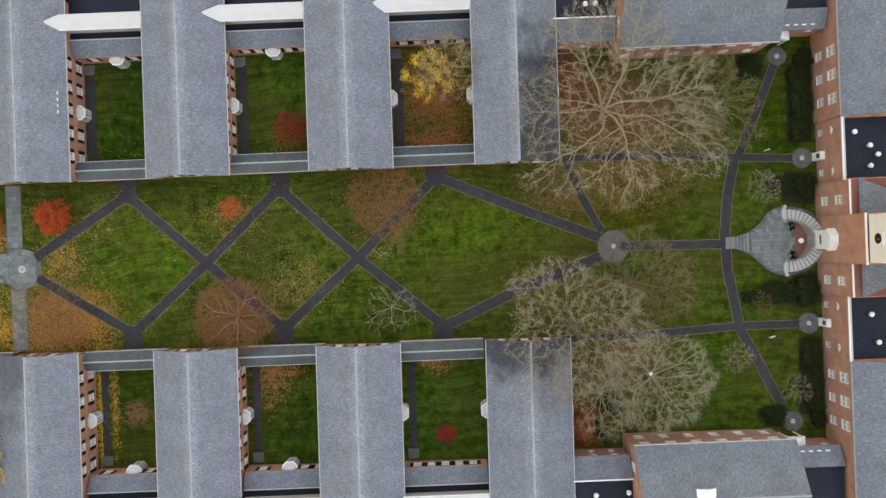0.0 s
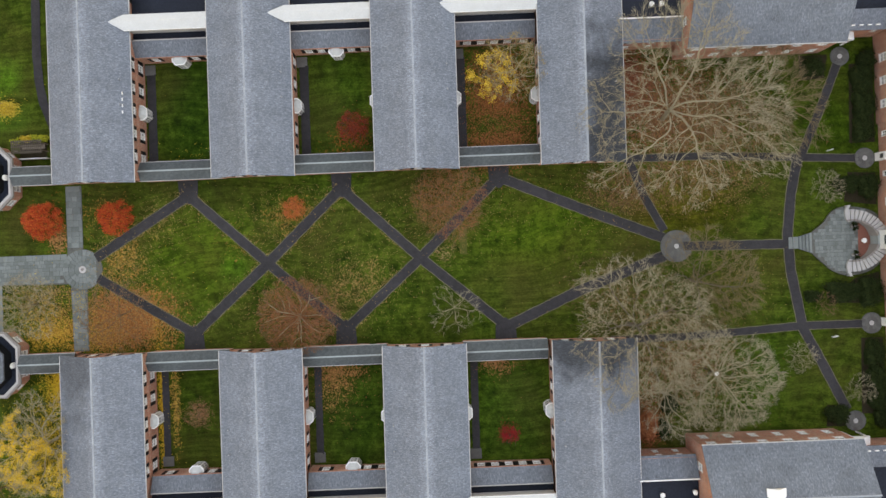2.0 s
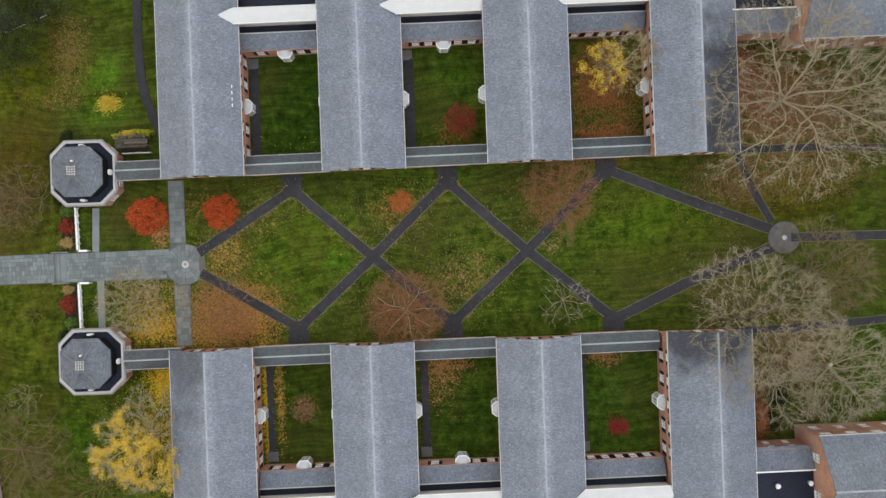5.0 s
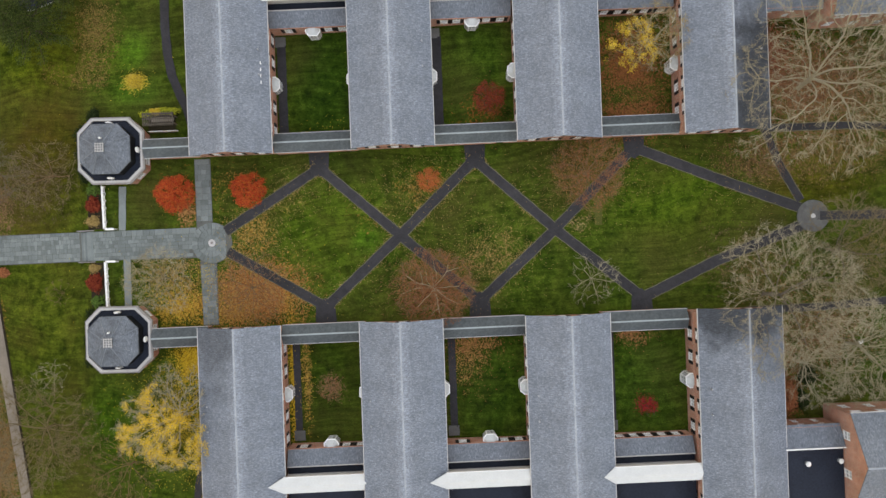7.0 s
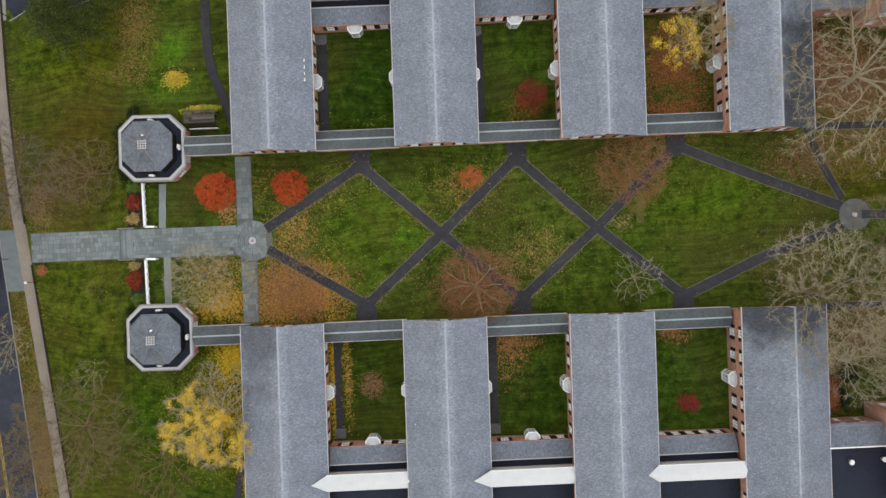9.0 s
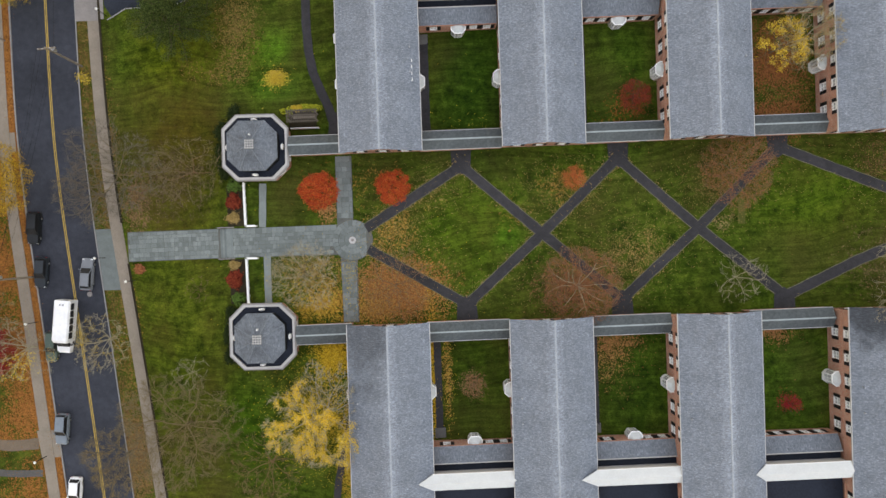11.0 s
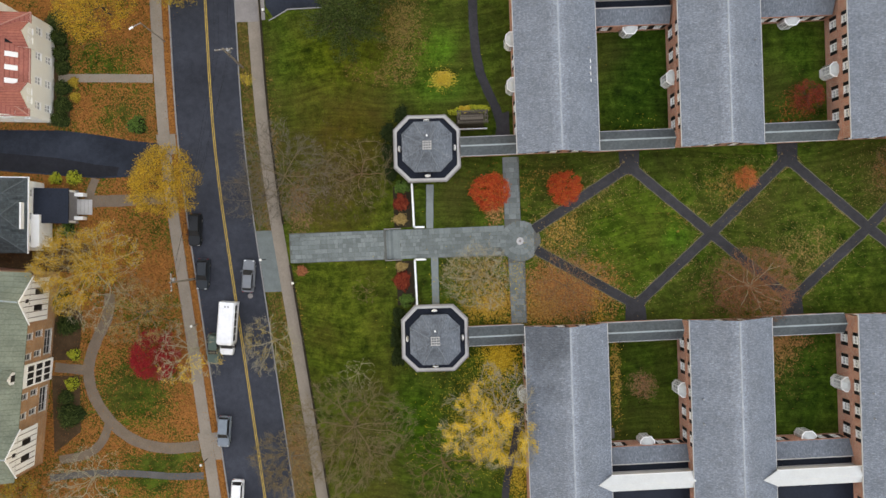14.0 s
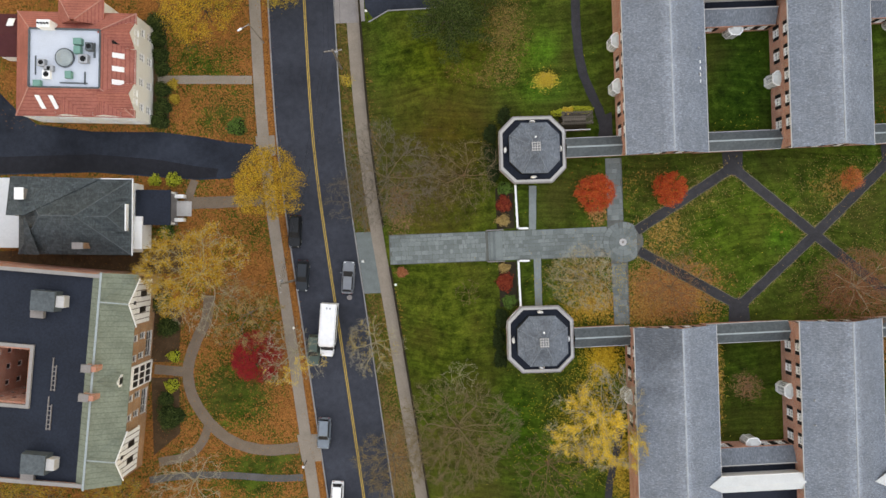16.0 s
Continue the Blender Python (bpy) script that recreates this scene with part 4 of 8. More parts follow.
def dormitory(x, y, turn, bays_a, bays_b, label, soot=0):
    """Local frame: the front gable faces -y at the origin, the house runs along +y. bays: window places with a bay, on the -x and the +x side."""
    z = ground_z(x, y)
    t = thing("dormitory", label, "house", pose(x, y, z, 0, 0, turn), "dormitories round the lawn")
    h = DORM_W / 2
    places = [3.4 + 3.14 * k for k in range(11)]
    skip = (5, 6)
    for side, bays in ((-1, bays_a), (1, bays_b)):
        wins, sh = [], Shape()
        for k, u in enumerate(places):
            if k in skip:
                continue
            uu = DORM_L - u if side < 0 else u - 0.35
            wins.append(("dorm", uu, 3.95))
            if k in bays:
                bay_window(t, side * h, u, 0.55, 90 if side > 0 else -90)
            else:
                wins.append(("dorm", uu, 1.05))
        a, b = ((-h, DORM_L), (-h, 0.35)) if side < 0 else ((h, 0.35), (h, DORM_L))
        windowed(sh, t, a, b, -2.0, EAVE, wins)
        sh.box(*sorted((side * h, side * (h + 0.05))), 0.35, DORM_L, 3.2, 3.35)
        part("wall", sh, BRICK, t)
    for yy, a, b in ((0.35, (-h, 0.35), (h, 0.35)), (DORM_L, (h, DORM_L), (-h, DORM_L))):
        sh = Shape()
        windowed(sh, t, a, b, -2.0, EAVE, [(k, u, s) for k, s in (("dorm", 1.05), ("dorm", 3.95)) for u in (2.1, 5.2, 8.3)])
        sh.face([(-h, yy, EAVE), (h, yy, EAVE), (0, yy, RIDGE_H - 0.15)] if yy < 1 else [(h, yy, EAVE), (-h, yy, EAVE), (0, yy, RIDGE_H - 0.15)])
        part("gable_wall", sh, BRICK, t)
    gable_roof(t, -h, h, 0.02, DORM_L, EAVE, RIDGE_H, SLATE_SOOT_END if soot < 0 else SLATE_X, over=0.3, mat2=SLATE_SOOT_MID if soot > 1 else SLATE_SOOT if soot > 0 else SLATE_SOOT_END if soot < 0 else None)
    cup = part("chimney", Shape().box(-1.0, 1.0, 24.2, 25.6, RIDGE_H - 0.7, RIDGE_H + 1.3), WHITE, t, "white ridge chimney box")
    part("chimney_cap", Shape().box(-1.15, 1.15, 24.05, 25.75, RIDGE_H + 1.3, RIDGE_H + 1.45), STONE, cup)
    if bays_a == (2, 4):
        for k in range(4):
            part("snow_guard", Shape().box(h - 0.72, h - 0.63, 8.9 + k * 0.85, 9.3 + k * 0.85, EAVE + 0.2, EAVE + 0.5), WHITE, t)
    for k in (1, 4):
        part("vent_pipe", Shape().prism(ring_pts(h - 0.9, 9 + 1.1 * k, 0.09, 8), EAVE, EAVE + 0.9), STEEL, t)
    return t


DORM_X = [-55.3, -33.55, -11.65, 10.15]
for i, x in enumerate(DORM_X):
    dormitory(x, 10.8 - 0.004 * (x + 33), -0.5, (2, 4) if i == 0 else (2,), (2,), "two-storey red brick dormitory with grey slate gable roof", soot=1 if i == 3 else 0)
    dormitory(x + (0.45 if i == 3 else 0.0), -12.75 - 0.002 * (x + 33), 179.4, (2,), (2,), "two-storey red brick dormitory with grey slate gable roof", soot=-1 if i == 3 else 2 if i == 0 else 0)


def covered_walk(x0, x1, y0, y1, mat=METAL):
    """A low brick passage with a ridged metal roof, between two houses."""
    xm, ym = (x0 + x1) / 2, (y0 + y1) / 2
    z = ground_z(xm, ym)
    t = thing("covered_walk", "low brick passage with ridged grey metal roof", "passage", pose(xm, ym, z), "covered walks between houses")
    L, H = (x1 - x0) / 2, (y1 - y0) / 2 - 0.15
    for s in (-1, 1):
        sh = Shape()
        holes = [(L * 2 * k / 5 - 0.7, L * 2 * k / 5 + 0.7, 0.2, 2.1) for k in range(1, 5)] if L > 4 else [(L - 0.6, L + 0.6, 0.2, 2.1)]
        a, b = ((-L, -H), (L, -H)) if s < 0 else ((L, H), (-L, H))
        opening_wall(sh, a, b, -1.2, 2.75, holes)
        part("wall", sh, BRICK, t)
    gable_roof(t, -L + 0.12, L - 0.12, -H, H, 2.75, 3.45, mat, over=0.12, axis="X", cap=METAL_PALE)
    part("fascia", Shape().box(-L, L, -H - 0.2, -H - 0.13, 2.52, 2.68), STONE, t)
    part("fascia", Shape().box(-L, L, H + 0.13, H + 0.2, 2.52, 2.68), STONE, t)
    return t


for x0, x1 in ((-50.1, -38.75), (-28.35, -16.85), (-6.45, 4.95)):
    covered_walk(x0, x1, 10.95, 13.55)
    covered_walk(x0, x1, -15.4, -12.75)
covered_walk(-68.2, -60.5, 11.1, 13.7)
covered_walk(-68.2, -60.5, -15.15, -12.5)


def back_range(x0, x1, s, bay, wins):
    """The range that closes a courtyard: a brick front with a lean-to slate roof, a dark gutter, a white ridged roof light and a flat roof behind."""
    xm = (x0 + x1) / 2
    yf = 27.85 if s > 0 else -29.75
    z = ground_z(xm, yf)
    t = thing("courtyard_range", "brick courtyard range with white ridged roof and slate lean-to", "house", pose(xm, yf, z, 0, 0, 0 if s > 0 else 180), "courtyard ranges")
    L = (x1 - x0) / 2
    sh = Shape()
    windowed(sh, t, (-L, 0), (L, 0), -2.0, 2.95, [("dorm", L + u, 0.95) for u in wins])
    part("wall", sh, BRICK, t)
    if bay:
        bay_window(t, bay * (1 if s > 0 else -1), 0, 0.35, 0)
    part("lean_to_roof", Shape().slab([(-L + .02, 0.05, 2.95), (L - .02, 0.05, 2.95), (L - .02, 2.1, 3.95), (-L + .02, 2.1, 3.95)], 0.15), SLATE_Y, t)
    part("coping", Shape().box(-L + .02, L - .02, 2.1, 2.22, 3.5, 4.05), STONE, t)
    part("gutter_flat", Shape().box(-L, L, 2.22, 3.25, 3.2, 3.4), BITUMEN, t)
    part("clerestory", Shape().box(-L, L, 3.25, 5.05, 3.0, 5.75), STONE, t)
    zr, ze, ya, yb, yr = 6.6, 5.95, 2.95, 5.1, 4.0
    w = DORM_W / 2
    slope = (RIDGE_H - EAVE) / (w + 0.3)
    dz = ground_z(x0 - 5.2, yf) - z          # the lower house beside it: the white ridge runs into its slope
    run_r, run_e = max(0.3, (zr - dz - EAVE) / slope), 0.25
    west = -1 if s > 0 else 1
    xw, xe = west * L, -west * L
    tip = xw + west * run_r
    base = xw + west * 0.15
    for ysd in (ya, yb):
        q = [(base, ysd, ze), (xe, ysd, ze), (xe, yr, zr), (tip, yr, zr)]
        part("white_roof", Shape().face(q if (ysd < yr) == (west < 0) else q[::-1]).face([(p[0], p[1], p[2] - 0.12) for p in q]), WHITE_ROOF, t, "white membrane ridge roof")
    part("fascia", Shape().box(min(base, xe), max(base, xe), ya - 0.03, ya + 0.03, ze - 0.25, ze + 0.02), WHITE, t)
    part("flat_roof", Shape().box(-L, L, 5.05, 17.0, 3.2, 3.6), BITUMEN, t, "black flat roof")
    return t


for i, (x0, x1) in enumerate(((-50.0, -38.85), (-28.25, -16.95), (-6.35, 4.85))):
    back_range(x0, x1, 1, (0.3, 0.4, 0)[i], ((-3.1, 2.4, 4.3), (-3.4, -1.7, 2.4, 4.3), (-3.5, -1.6, 0.2, 2.0, 4.2))[i])
    back_range(x0, x1, -1, (0.3, 0.4, 0)[i], ((3.6, -2.3, -4.3), (3.4, -2.3, -4.3), (3.9, 2.0, 0.1, -1.8, -3.7))[i])
    for y, s in ((26.9, 1), (-28.7, -1)):
        x = x0 + (0.85 if s > 0 else 1.15)
        single("stone_landing", Shape().box(-0.75, 0.75, -0.7, 0.7, -0.3, 0.12), STONE_ROUND, "square grey stone landing by a courtyard door", "landing", pose(x, y, ground_z(x, y)))


# ---- octagonal pavilions ----
def octagon(a, c):
    """Half-width a and half the length c of the straight sides."""
    return [(c, -a), (a, -c), (a, c), (c, a), (-c, a), (-a, c), (-a, -c), (-c, -a)]


def pavilion(x, y, turn):
    z = ground_z(x, y)
    t = thing("octagonal_pavilion", "octagonal brick pavilion with stone cornice and grey faceted roof", "pavilion", pose(x, y, z, 0, 0, turn), "octagonal pavilions")
    r = octagon(4.4, 2.45)
    for (x0, y0), (x1, y1) in zip(r, r[1:] + r[:1]):
        run = math.hypot(x1 - x0, y1 - y0)
        sh = Shape()
        windowed(sh, t, (x0, y0), (x1, y1), -2.0, 2.5, [("plain", run / 2, 0.6)] if run < 4 else [("plain", run / 2 - 1.3, 0.6), ("plain", run / 2 + 1.3, 0.6)])
        part("wall", sh, BRICK, t)
    o, q_, n = octagon(4.62, 2.64), octagon(4.42, 2.52), octagon(4.12, 2.32)
    for i in range(8):
        j = (i + 1) % 8
        part("cornice", Shape().prism([o[i], o[j], q_[j], q_[i]], 2.45, 2.8), PARAPET, t)
        part("coping", Shape().prism([q_[i], q_[j], n[j], n[i]], 2.45, 3.0), STONE, t)
    part("gutter_flat", Shape().prism(n, 2.3, 2.65), BITUMEN, t)
    part("drum", Shape().prism(octagon(3.3, 1.7), 2.65, 4.5), SHUTTER, t, "dark metal drum under the raised roof")
    e = octagon(3.4, 1.75)
    top = octagon(0.55, 0.24)
    for i in range(8):
        j = (i + 1) % 8
        part("roof_facet", Shape().face([(*e[i], 4.75), (*e[j], 4.75), (*top[j], 6.2), (*top[i], 6.2)]).face([(*e[i], 4.45), (*e[j], 4.45), (*e[j], 4.75), (*e[i], 4.75)]), SLATE_PAV, t)
        part("hip_seam", Shape().tube((*e[i], 4.76), (*top[i], 6.21), 0.04, 0.04, 4), RIDGE_DULL, t)
    lantern = part("lantern", Shape().prism(octagon(0.62, 0.4), 5.9, 6.3), METAL, t, "small square louvred roof lantern")
    for k in (-0.5, -0.17, 0.17, 0.5):
        part("louvre", Shape().box(-0.62, 0.62, k - 0.05, k + 0.05, 6.3, 6.36), STONE, lantern)
        part("louvre", Shape().box(k - 0.05, k + 0.05, -0.62, 0.62, 6.37, 6.42), STONE, lantern)
    for a in range(4):
        dome_ = Shape()
        for (za, ka), (zb, kb) in (((2.65, 0.9), (3.3, 1.0)), ((3.3, 1.0), (3.6, 0.75)), ((3.6, 0.75), (3.75, 0.3))):
            oval = [[(0.42 * k * math.cos(g), -3.78 + 0.2 * k * math.sin(g)) for g in np.linspace(0, 2 * math.pi, 14, endpoint=False)] for k in (ka, kb)]
            dome_.prism(oval[0], za, zb, top=oval[1])
        part("round_vent", dome_, WHITE, t, "pale oval vent dome", pose(0, 0, 0, 0, 0, a * 90))
    part("flue", Shape().prism(ring_pts(0, 1.3, 0.12, 8), 5.5, 6.3), WHITE, t)


pavilion(-72.8, 12.35, -1.0)
pavilion(-72.85, -13.8, -1.0)

# ---- east range ----
def flat_vent(parent, x, y, z, r=0.3, h=0.6):
    v = part("roof_vent", Shape().prism(ring_pts(x, y, r * 0.7, 12), z, z + h), STEEL, parent, "white round roof vent")
    part("vent_cap", Shape().prism(ring_pts(x, y, r, 14), z + h, z + h + 0.25, top=ring_pts(x, y, r * 0.5, 14)), WHITE, v)


def wing(x0, x1, yf, s, eave, ridge, label):
    """A long range whose front looks towards the lawn; s is +1 north of it, -1 south of it."""
    xm = (x0 + x1) / 2
    z = ground_z(xm, yf)
    t = thing("college_wing", label, "house", pose(xm, yf, z, 0, 0, 0 if s > 0 else 180), "college wings")
    L, D = (x1 - x0) / 2, 11.5
    us = [L * 2 * (k + 0.5) / 6 for k in range(6)]
    sh = Shape()
    windowed(sh, t, (-L, 0), (L, 0), -2.0, eave, [("plain", u, 1.2) for u in us] + [("tall", u, 4.5) for u in us])
    part("wall", sh, BRICK, t)
    for a, b in (((L, 0), (L, D)), ((-L, D), (-L, 0))):
        sh = Shape()
        windowed(sh, t, a, b, -2.0, eave, [("plain", 3, 4.6), ("plain", 8, 4.6)])
        sh.face([(a[0], a[1], eave), (b[0], b[1], eave), (a[0], D / 2, ridge)])
        part("gable_wall", sh, BRICK, t)
    part("wall", Shape().box(-L + 0.3, L - 0.3, D - 0.3, D, -2, eave), BRICK, t)
    gable_roof(t, -L, L, 0, D, eave, ridge, SLATE_Y, over=0.3, axis="X")
    part("gutter", Shape().box(-L - 0.3, L + 0.3, -0.42, -0.3, eave - 0.36, eave - 0.2), STONE, t)
    dorm = part("roof_dormer", Shape().prism([(-1.0, 2.6), (1.0, 2.6), (1.0, 5.4), (-1.0, 5.4)], eave + 0.8, ridge - 0.2), WHITE, t, "white roof dormer", pose(-2.5 * s, 2.0 if s < 0 else 3.5, 0))
    part("dormer_roof", Shape().slab([(-1.2, 2.4, ridge - 0.2), (0, 2.4, ridge + 0.5), (0, 5.4, ridge + 0.5), (-1.2, 5.4, ridge - 0.2)], 0.1).slab([(0, 2.4, ridge + 0.5), (1.2, 2.4, ridge - 0.2), (1.2, 5.4, ridge - 0.2), (0, 5.4, ridge + 0.5)], 0.1), WHITE, dorm)
    return t


wing(23.9, 43.7, 24.65, 1, 7.3, 10.6, "red brick college wing with white windows and slate roof")
wing(23.7, 43.9, -26.85, -1, 7.3, 10.6, "red brick college wing with white windows and slate roof")


def low_link(x0, x1, yf, s, vents):
    xm = (x0 + x1) / 2
    z = ground_z(xm, yf)
    t = thing("brick_link", "low brick link with slate lean-to and black flat roof", "house", pose(xm, yf, z, 0, 0, 0 if s > 0 else 180), "low links")
    L = (x1 - x0) / 2
    sh = Shape()
    windowed(sh, t, (-L, 0), (L, 0), -2, 4.6, [("small", u, w) for w in (0.9, 3.0) for u in (L * 0.45, L * 1.15)])
    part("wall", sh, BRICK, t)
    part("lean_to_roof", Shape().slab([(-L, -0.3, 4.45), (L, -0.3, 4.45), (L, 2.5, 5.7), (-L, 2.5, 5.7)], 0.15), SLATE_Y, t)
    part("coping", Shape().box(-L, L, 2.5, 2.65, 5.0, 5.85), WHITE, t)
    part("flat_roof", Shape().box(-L, L, 2.65, 12, 4.6, 5.0), BITUMEN, t)
    for vx, vy in vents:
        flat_vent(t, vx, vy, 5.0, 0.35)
    part("parapet", Shape().box(-L, L, 12, 12.3, 3, 5.6), BRICK, t)


low_link(15.4, 23.8, 26.35, 1, [(0.2, 4.4), (1.5, 4.4)])
low_link(15.8, 23.6, -28.8, -1, [(1.0, 4.6), (-3.3, 4.4)])


def corner_link(x0, x1, yf, s, eave=4.6):
    """The stepped corner between a wing and the main range: a brick front with a white door hood, a lean-to roof and a flat roof."""
    xm = (x0 + x1) / 2
    z = ground_z(xm, yf)
    t = thing("corner_link", "brick corner link with white door hood and slate lean-to", "house", pose(xm, yf, z, 0, 0, 0 if s > 0 else 180), "corner links")
    L = (x1 - x0) / 2
    sh = Shape()
    windowed(sh, t, (-L, 0), (L, 0), -2, eave, [("small", L + s * 2.2, 2.7)])
    part("wall", sh, BRICK, t)
    part("lean_to_roof", Shape().slab([(-L, -0.25, eave - 0.1), (L, -0.25, eave - 0.1), (L, 2.2, eave + 1.1), (-L, 2.2, eave + 1.1)], 0.15), SLATE_Y, t)
    part("flat_roof", Shape().box(-L, L, 2.2, 11, eave, eave + 0.5), BITUMEN, t)
    for k in range(4):
        part("snow_guard", Shape().box(-1.8 + k * 1.1, -1.3 + k * 1.1, 0.25, 0.38, eave + 0.1, eave + 0.42), WHITE, t)
    hood = part("door_hood", Shape().prism([(-1.2, -1.1), (1.2, -1.1), (1.2, 0.0), (-1.2, 0.0)], 2.7, 3.0).prism([(-1.2, -1.1), (1.2, -1.1), (1.2, 0.0), (-1.2, 0.0)], 3.0, 3.7, top=[(-0.1, -1.1), (0.1, -1.1), (0.1, 0.0), (-0.1, 0.0)]), WHITE, t, "white pedimented door hood", pose(-s * 1.6, 0, 0))
    for px_ in (-1.0, 1.0):
        part("column", Shape().prism(ring_pts(px_, -0.95, 0.12, 10), -0.3, 2.7), WHITE, hood)
    part("door", Shape().box(-0.5, 0.5, -0.06, 0.0, 0.0, 2.1), SHUTTER, hood)


corner_link(44.0, 51.0, 26.6, 1)
corner_link(44.2, 51.0, -28.4, -1)


def main_block(y0, y1, xw, eave, roof, wins, depth=15.0, ridge=3.2, vents=(), label="", parapet=False):
    ym = (y0 + y1) / 2
    z = ground_z(52, ym)
    t = thing("college_range", label, "house", pose(xw, ym, z, 0, 0, -90), "blocks of the main range")
    L = (y1 - y0) / 2      # local x runs along -y of the place, local -y looks at the lawn
    sh = Shape()
    windowed(sh, t, (-L, 0), (L, 0), -2.5, eave, [(k, L - v, w) for k, v, w in wins])
    part("wall", sh, BRICK, t)
    for a, b in (((L, 0), (L, depth)), ((-L, depth), (-L, 0))):
        part("wall", opening_wall(Shape(), a, b, -2.5, eave, []), BRICK, t)
    part("wall", Shape().box(-L, L, depth - 0.3, depth, -2.5, eave), BRICK, t)
    part("cornice", Shape().box(-L, L, -0.12, 0.05, eave - 0.05, eave + 0.15), WHITE if parapet else PARAPET, t, "white wooden cornice" if parapet else "")
    if roof == "gable":
        gable_roof(t, -L, L, 0.1, depth, eave + 0.1, eave + ridge, SLATE_Y, over=0.12, axis="X")
    else:
        part("flat_roof", Shape().box(-L, L, 0.5, depth - 0.3, eave - 0.7, eave - 0.35), BITUMEN, t, "black flat roof")
        part("parapet", Shape().box(-L, L, 0.05, 0.3, eave - 0.3, eave + 0.1), STONE, t)
        for u in (-2.7, 2.7):
            part("lunette", Shape().prism(ring_pts(0, 0, 0.52, 12, 0, 180), 0, 0.06), WHITE, t, "white half-round fanlight", pose(u, -0.01, 3.95, 90, 0, 0))
        door = part("door_case", Shape().box(-0.55, 0.55, -0.6, -0.01, -0.3, 2.3), WHITE, t, "white boxed door case", pose(0.35 if ym > 0 else -0.3, 0, 0))
        part("pane", Shape().box(-0.3, 0.3, -0.63, -0.6, 1.2, 2.0), GLASS, door)
        for vx, vy in vents:
            flat_vent(t, vx, vy, eave - 0.35, 0.34)
    return t


main_block(14.6, 40, 51.35, 6.9, "gable", [("plain", v, 1.3) for v in (-10.2, -7.1, -4.0)] + [("tall", v, 4.2) for v in (-10.2, -7.1, -4.0)], label="red brick main range with long slate roof")
main_block(-42, -17.0, 51.5, 6.9, "gable", [("plain", v, 1.3) for v in (10.2, 7.1, 4.0)] + [("tall", v, 4.2) for v in (10.2, 7.1, 4.0)], label="red brick main range with long slate roof")
main_block(6.3, 14.6, 51.6, 6.7, "flat", [("small", v, 0.8) for v in (-2.7, 2.7)], vents=((-2.0, 1.5), (-0.2, 3.4), (1.0, 4.4), (2.4, 3.4)), label="brick block with black flat roof and white parapet", parapet=True)
main_block(-17.0, -8.5, 51.6, 6.7, "flat", [("small", v, 0.8) for v in (-2.7, 2.7)], vents=((-1.8, 2.8), (1.8, 3.6)), label="brick block with black flat roof and white parapet", parapet=True)


def side_block(y0, y1, hip):
    ym = (y0 + y1) / 2
    z = ground_z(52, ym)
    t = thing("chapel_flank", "brick flank of the chapel front with hipped slate roof", "house", pose(51.2, ym, z, 0, 0, -90), "chapel flanks")
    L = (y1 - y0) / 2
    sh = Shape()
    windowed(sh, t, (-L, 0), (L, 0), -2.5, 8.6, [("plain", L + 0.2, 1.8), ("plain", L + 0.2, 5.2)])
    part("wall", sh, BRICK, t)
    part("cornice", Shape().box(-L, L, -0.08, 0.08, 8.6, 8.75), WHITE, t)
    # set-back brick attic wall, its shade painted as a darker red
    part("attic", Shape().box(-L, L, 0.3, 14, 6, 8.4), ATTIC, t, "attic brick wall with shade in its colour")
    part("roof_slope", Shape().slab([(-L - 0.1, 1.0, 9.0), (L + 0.1, 1.0, 9.0), (L + 0.1 - (1.8 if hip < 0 else 0), 3.6, 11.2), (-L - 0.1 + (1.8 if hip > 0 else 0), 3.6, 11.2)], 0.15).slab(
        [(-L - 0.1 + (1.8 if hip > 0 else 0), 3.6, 11.2), (L + 0.1 - (1.8 if hip < 0 else 0), 3.6, 11.2), (L + 0.1, 14, 11.2), (-L - 0.1, 14, 11.2)], 0.15), SLATE_Y, t)


side_block(1.9, 6.3, 1)
side_block(-8.5, -4.3, -1)

z_e = ground_z(52, -1.2)
chapel = thing("chapel", "tall brick chapel front with white clock tower", "chapel", pose(50.95, -1.2, z_e, 0, 0, -90))
front = Shape()
opening_wall(front, (-3.1, 0), (3.1, 0), -2.5, 12.2, [(-0.8 + 3.1, 0.8 + 3.1, 2.2, 4.8)])
part("wall", front, BRICK, chapel)
for sx in (-3.1, 2.8):
    part("wall", Shape().box(sx, sx + 0.3, 0.28, 12, -2.5, 12.2), BRICK, chapel)
part("cornice", Shape().box(-3.15, 3.15, -0.08, 0.1, 12.2, 12.4), WHITE, chapel)
part("roof", Shape().box(-2.8, 2.8, 0.28, 12, 11.8, 12.15), BITUMEN, chapel)
tower = part("tower", Shape().box(-2.9, 2.9, 0.45, 7.0, 12.15, 21.0), WHITE, chapel, "white painted wooden clock tower")
part("clock_face", Shape().prism([(0.62 * math.cos(g), 0.62 * math.sin(g)) for g in np.linspace(0, 2 * math.pi, 24, endpoint=False)], 0, 0.08), GLASS_DARK, tower, "black round clock face", pose(0, 0.32, 14.2, 90, 0, 0))
part("clock_pointer", Shape().box(-0.05, 0.05, -0.05, 0.5, 0.09, 0.12), YELLOW_LINE, tower, "gold clock pointer", pose(0, 0.32, 14.2, 90, 0, 30))
part("clock_pediment", Shape().box(-0.8, 0.8, 0.33, 0.45, 12.6, 15.1), WHITE, tower)
for k in (-2.2, 2.2):
    part("pilaster", Shape().box(k - 0.35, k + 0.35, 0.3, 0.45, 12.4, 21.0), WHITE, tower)

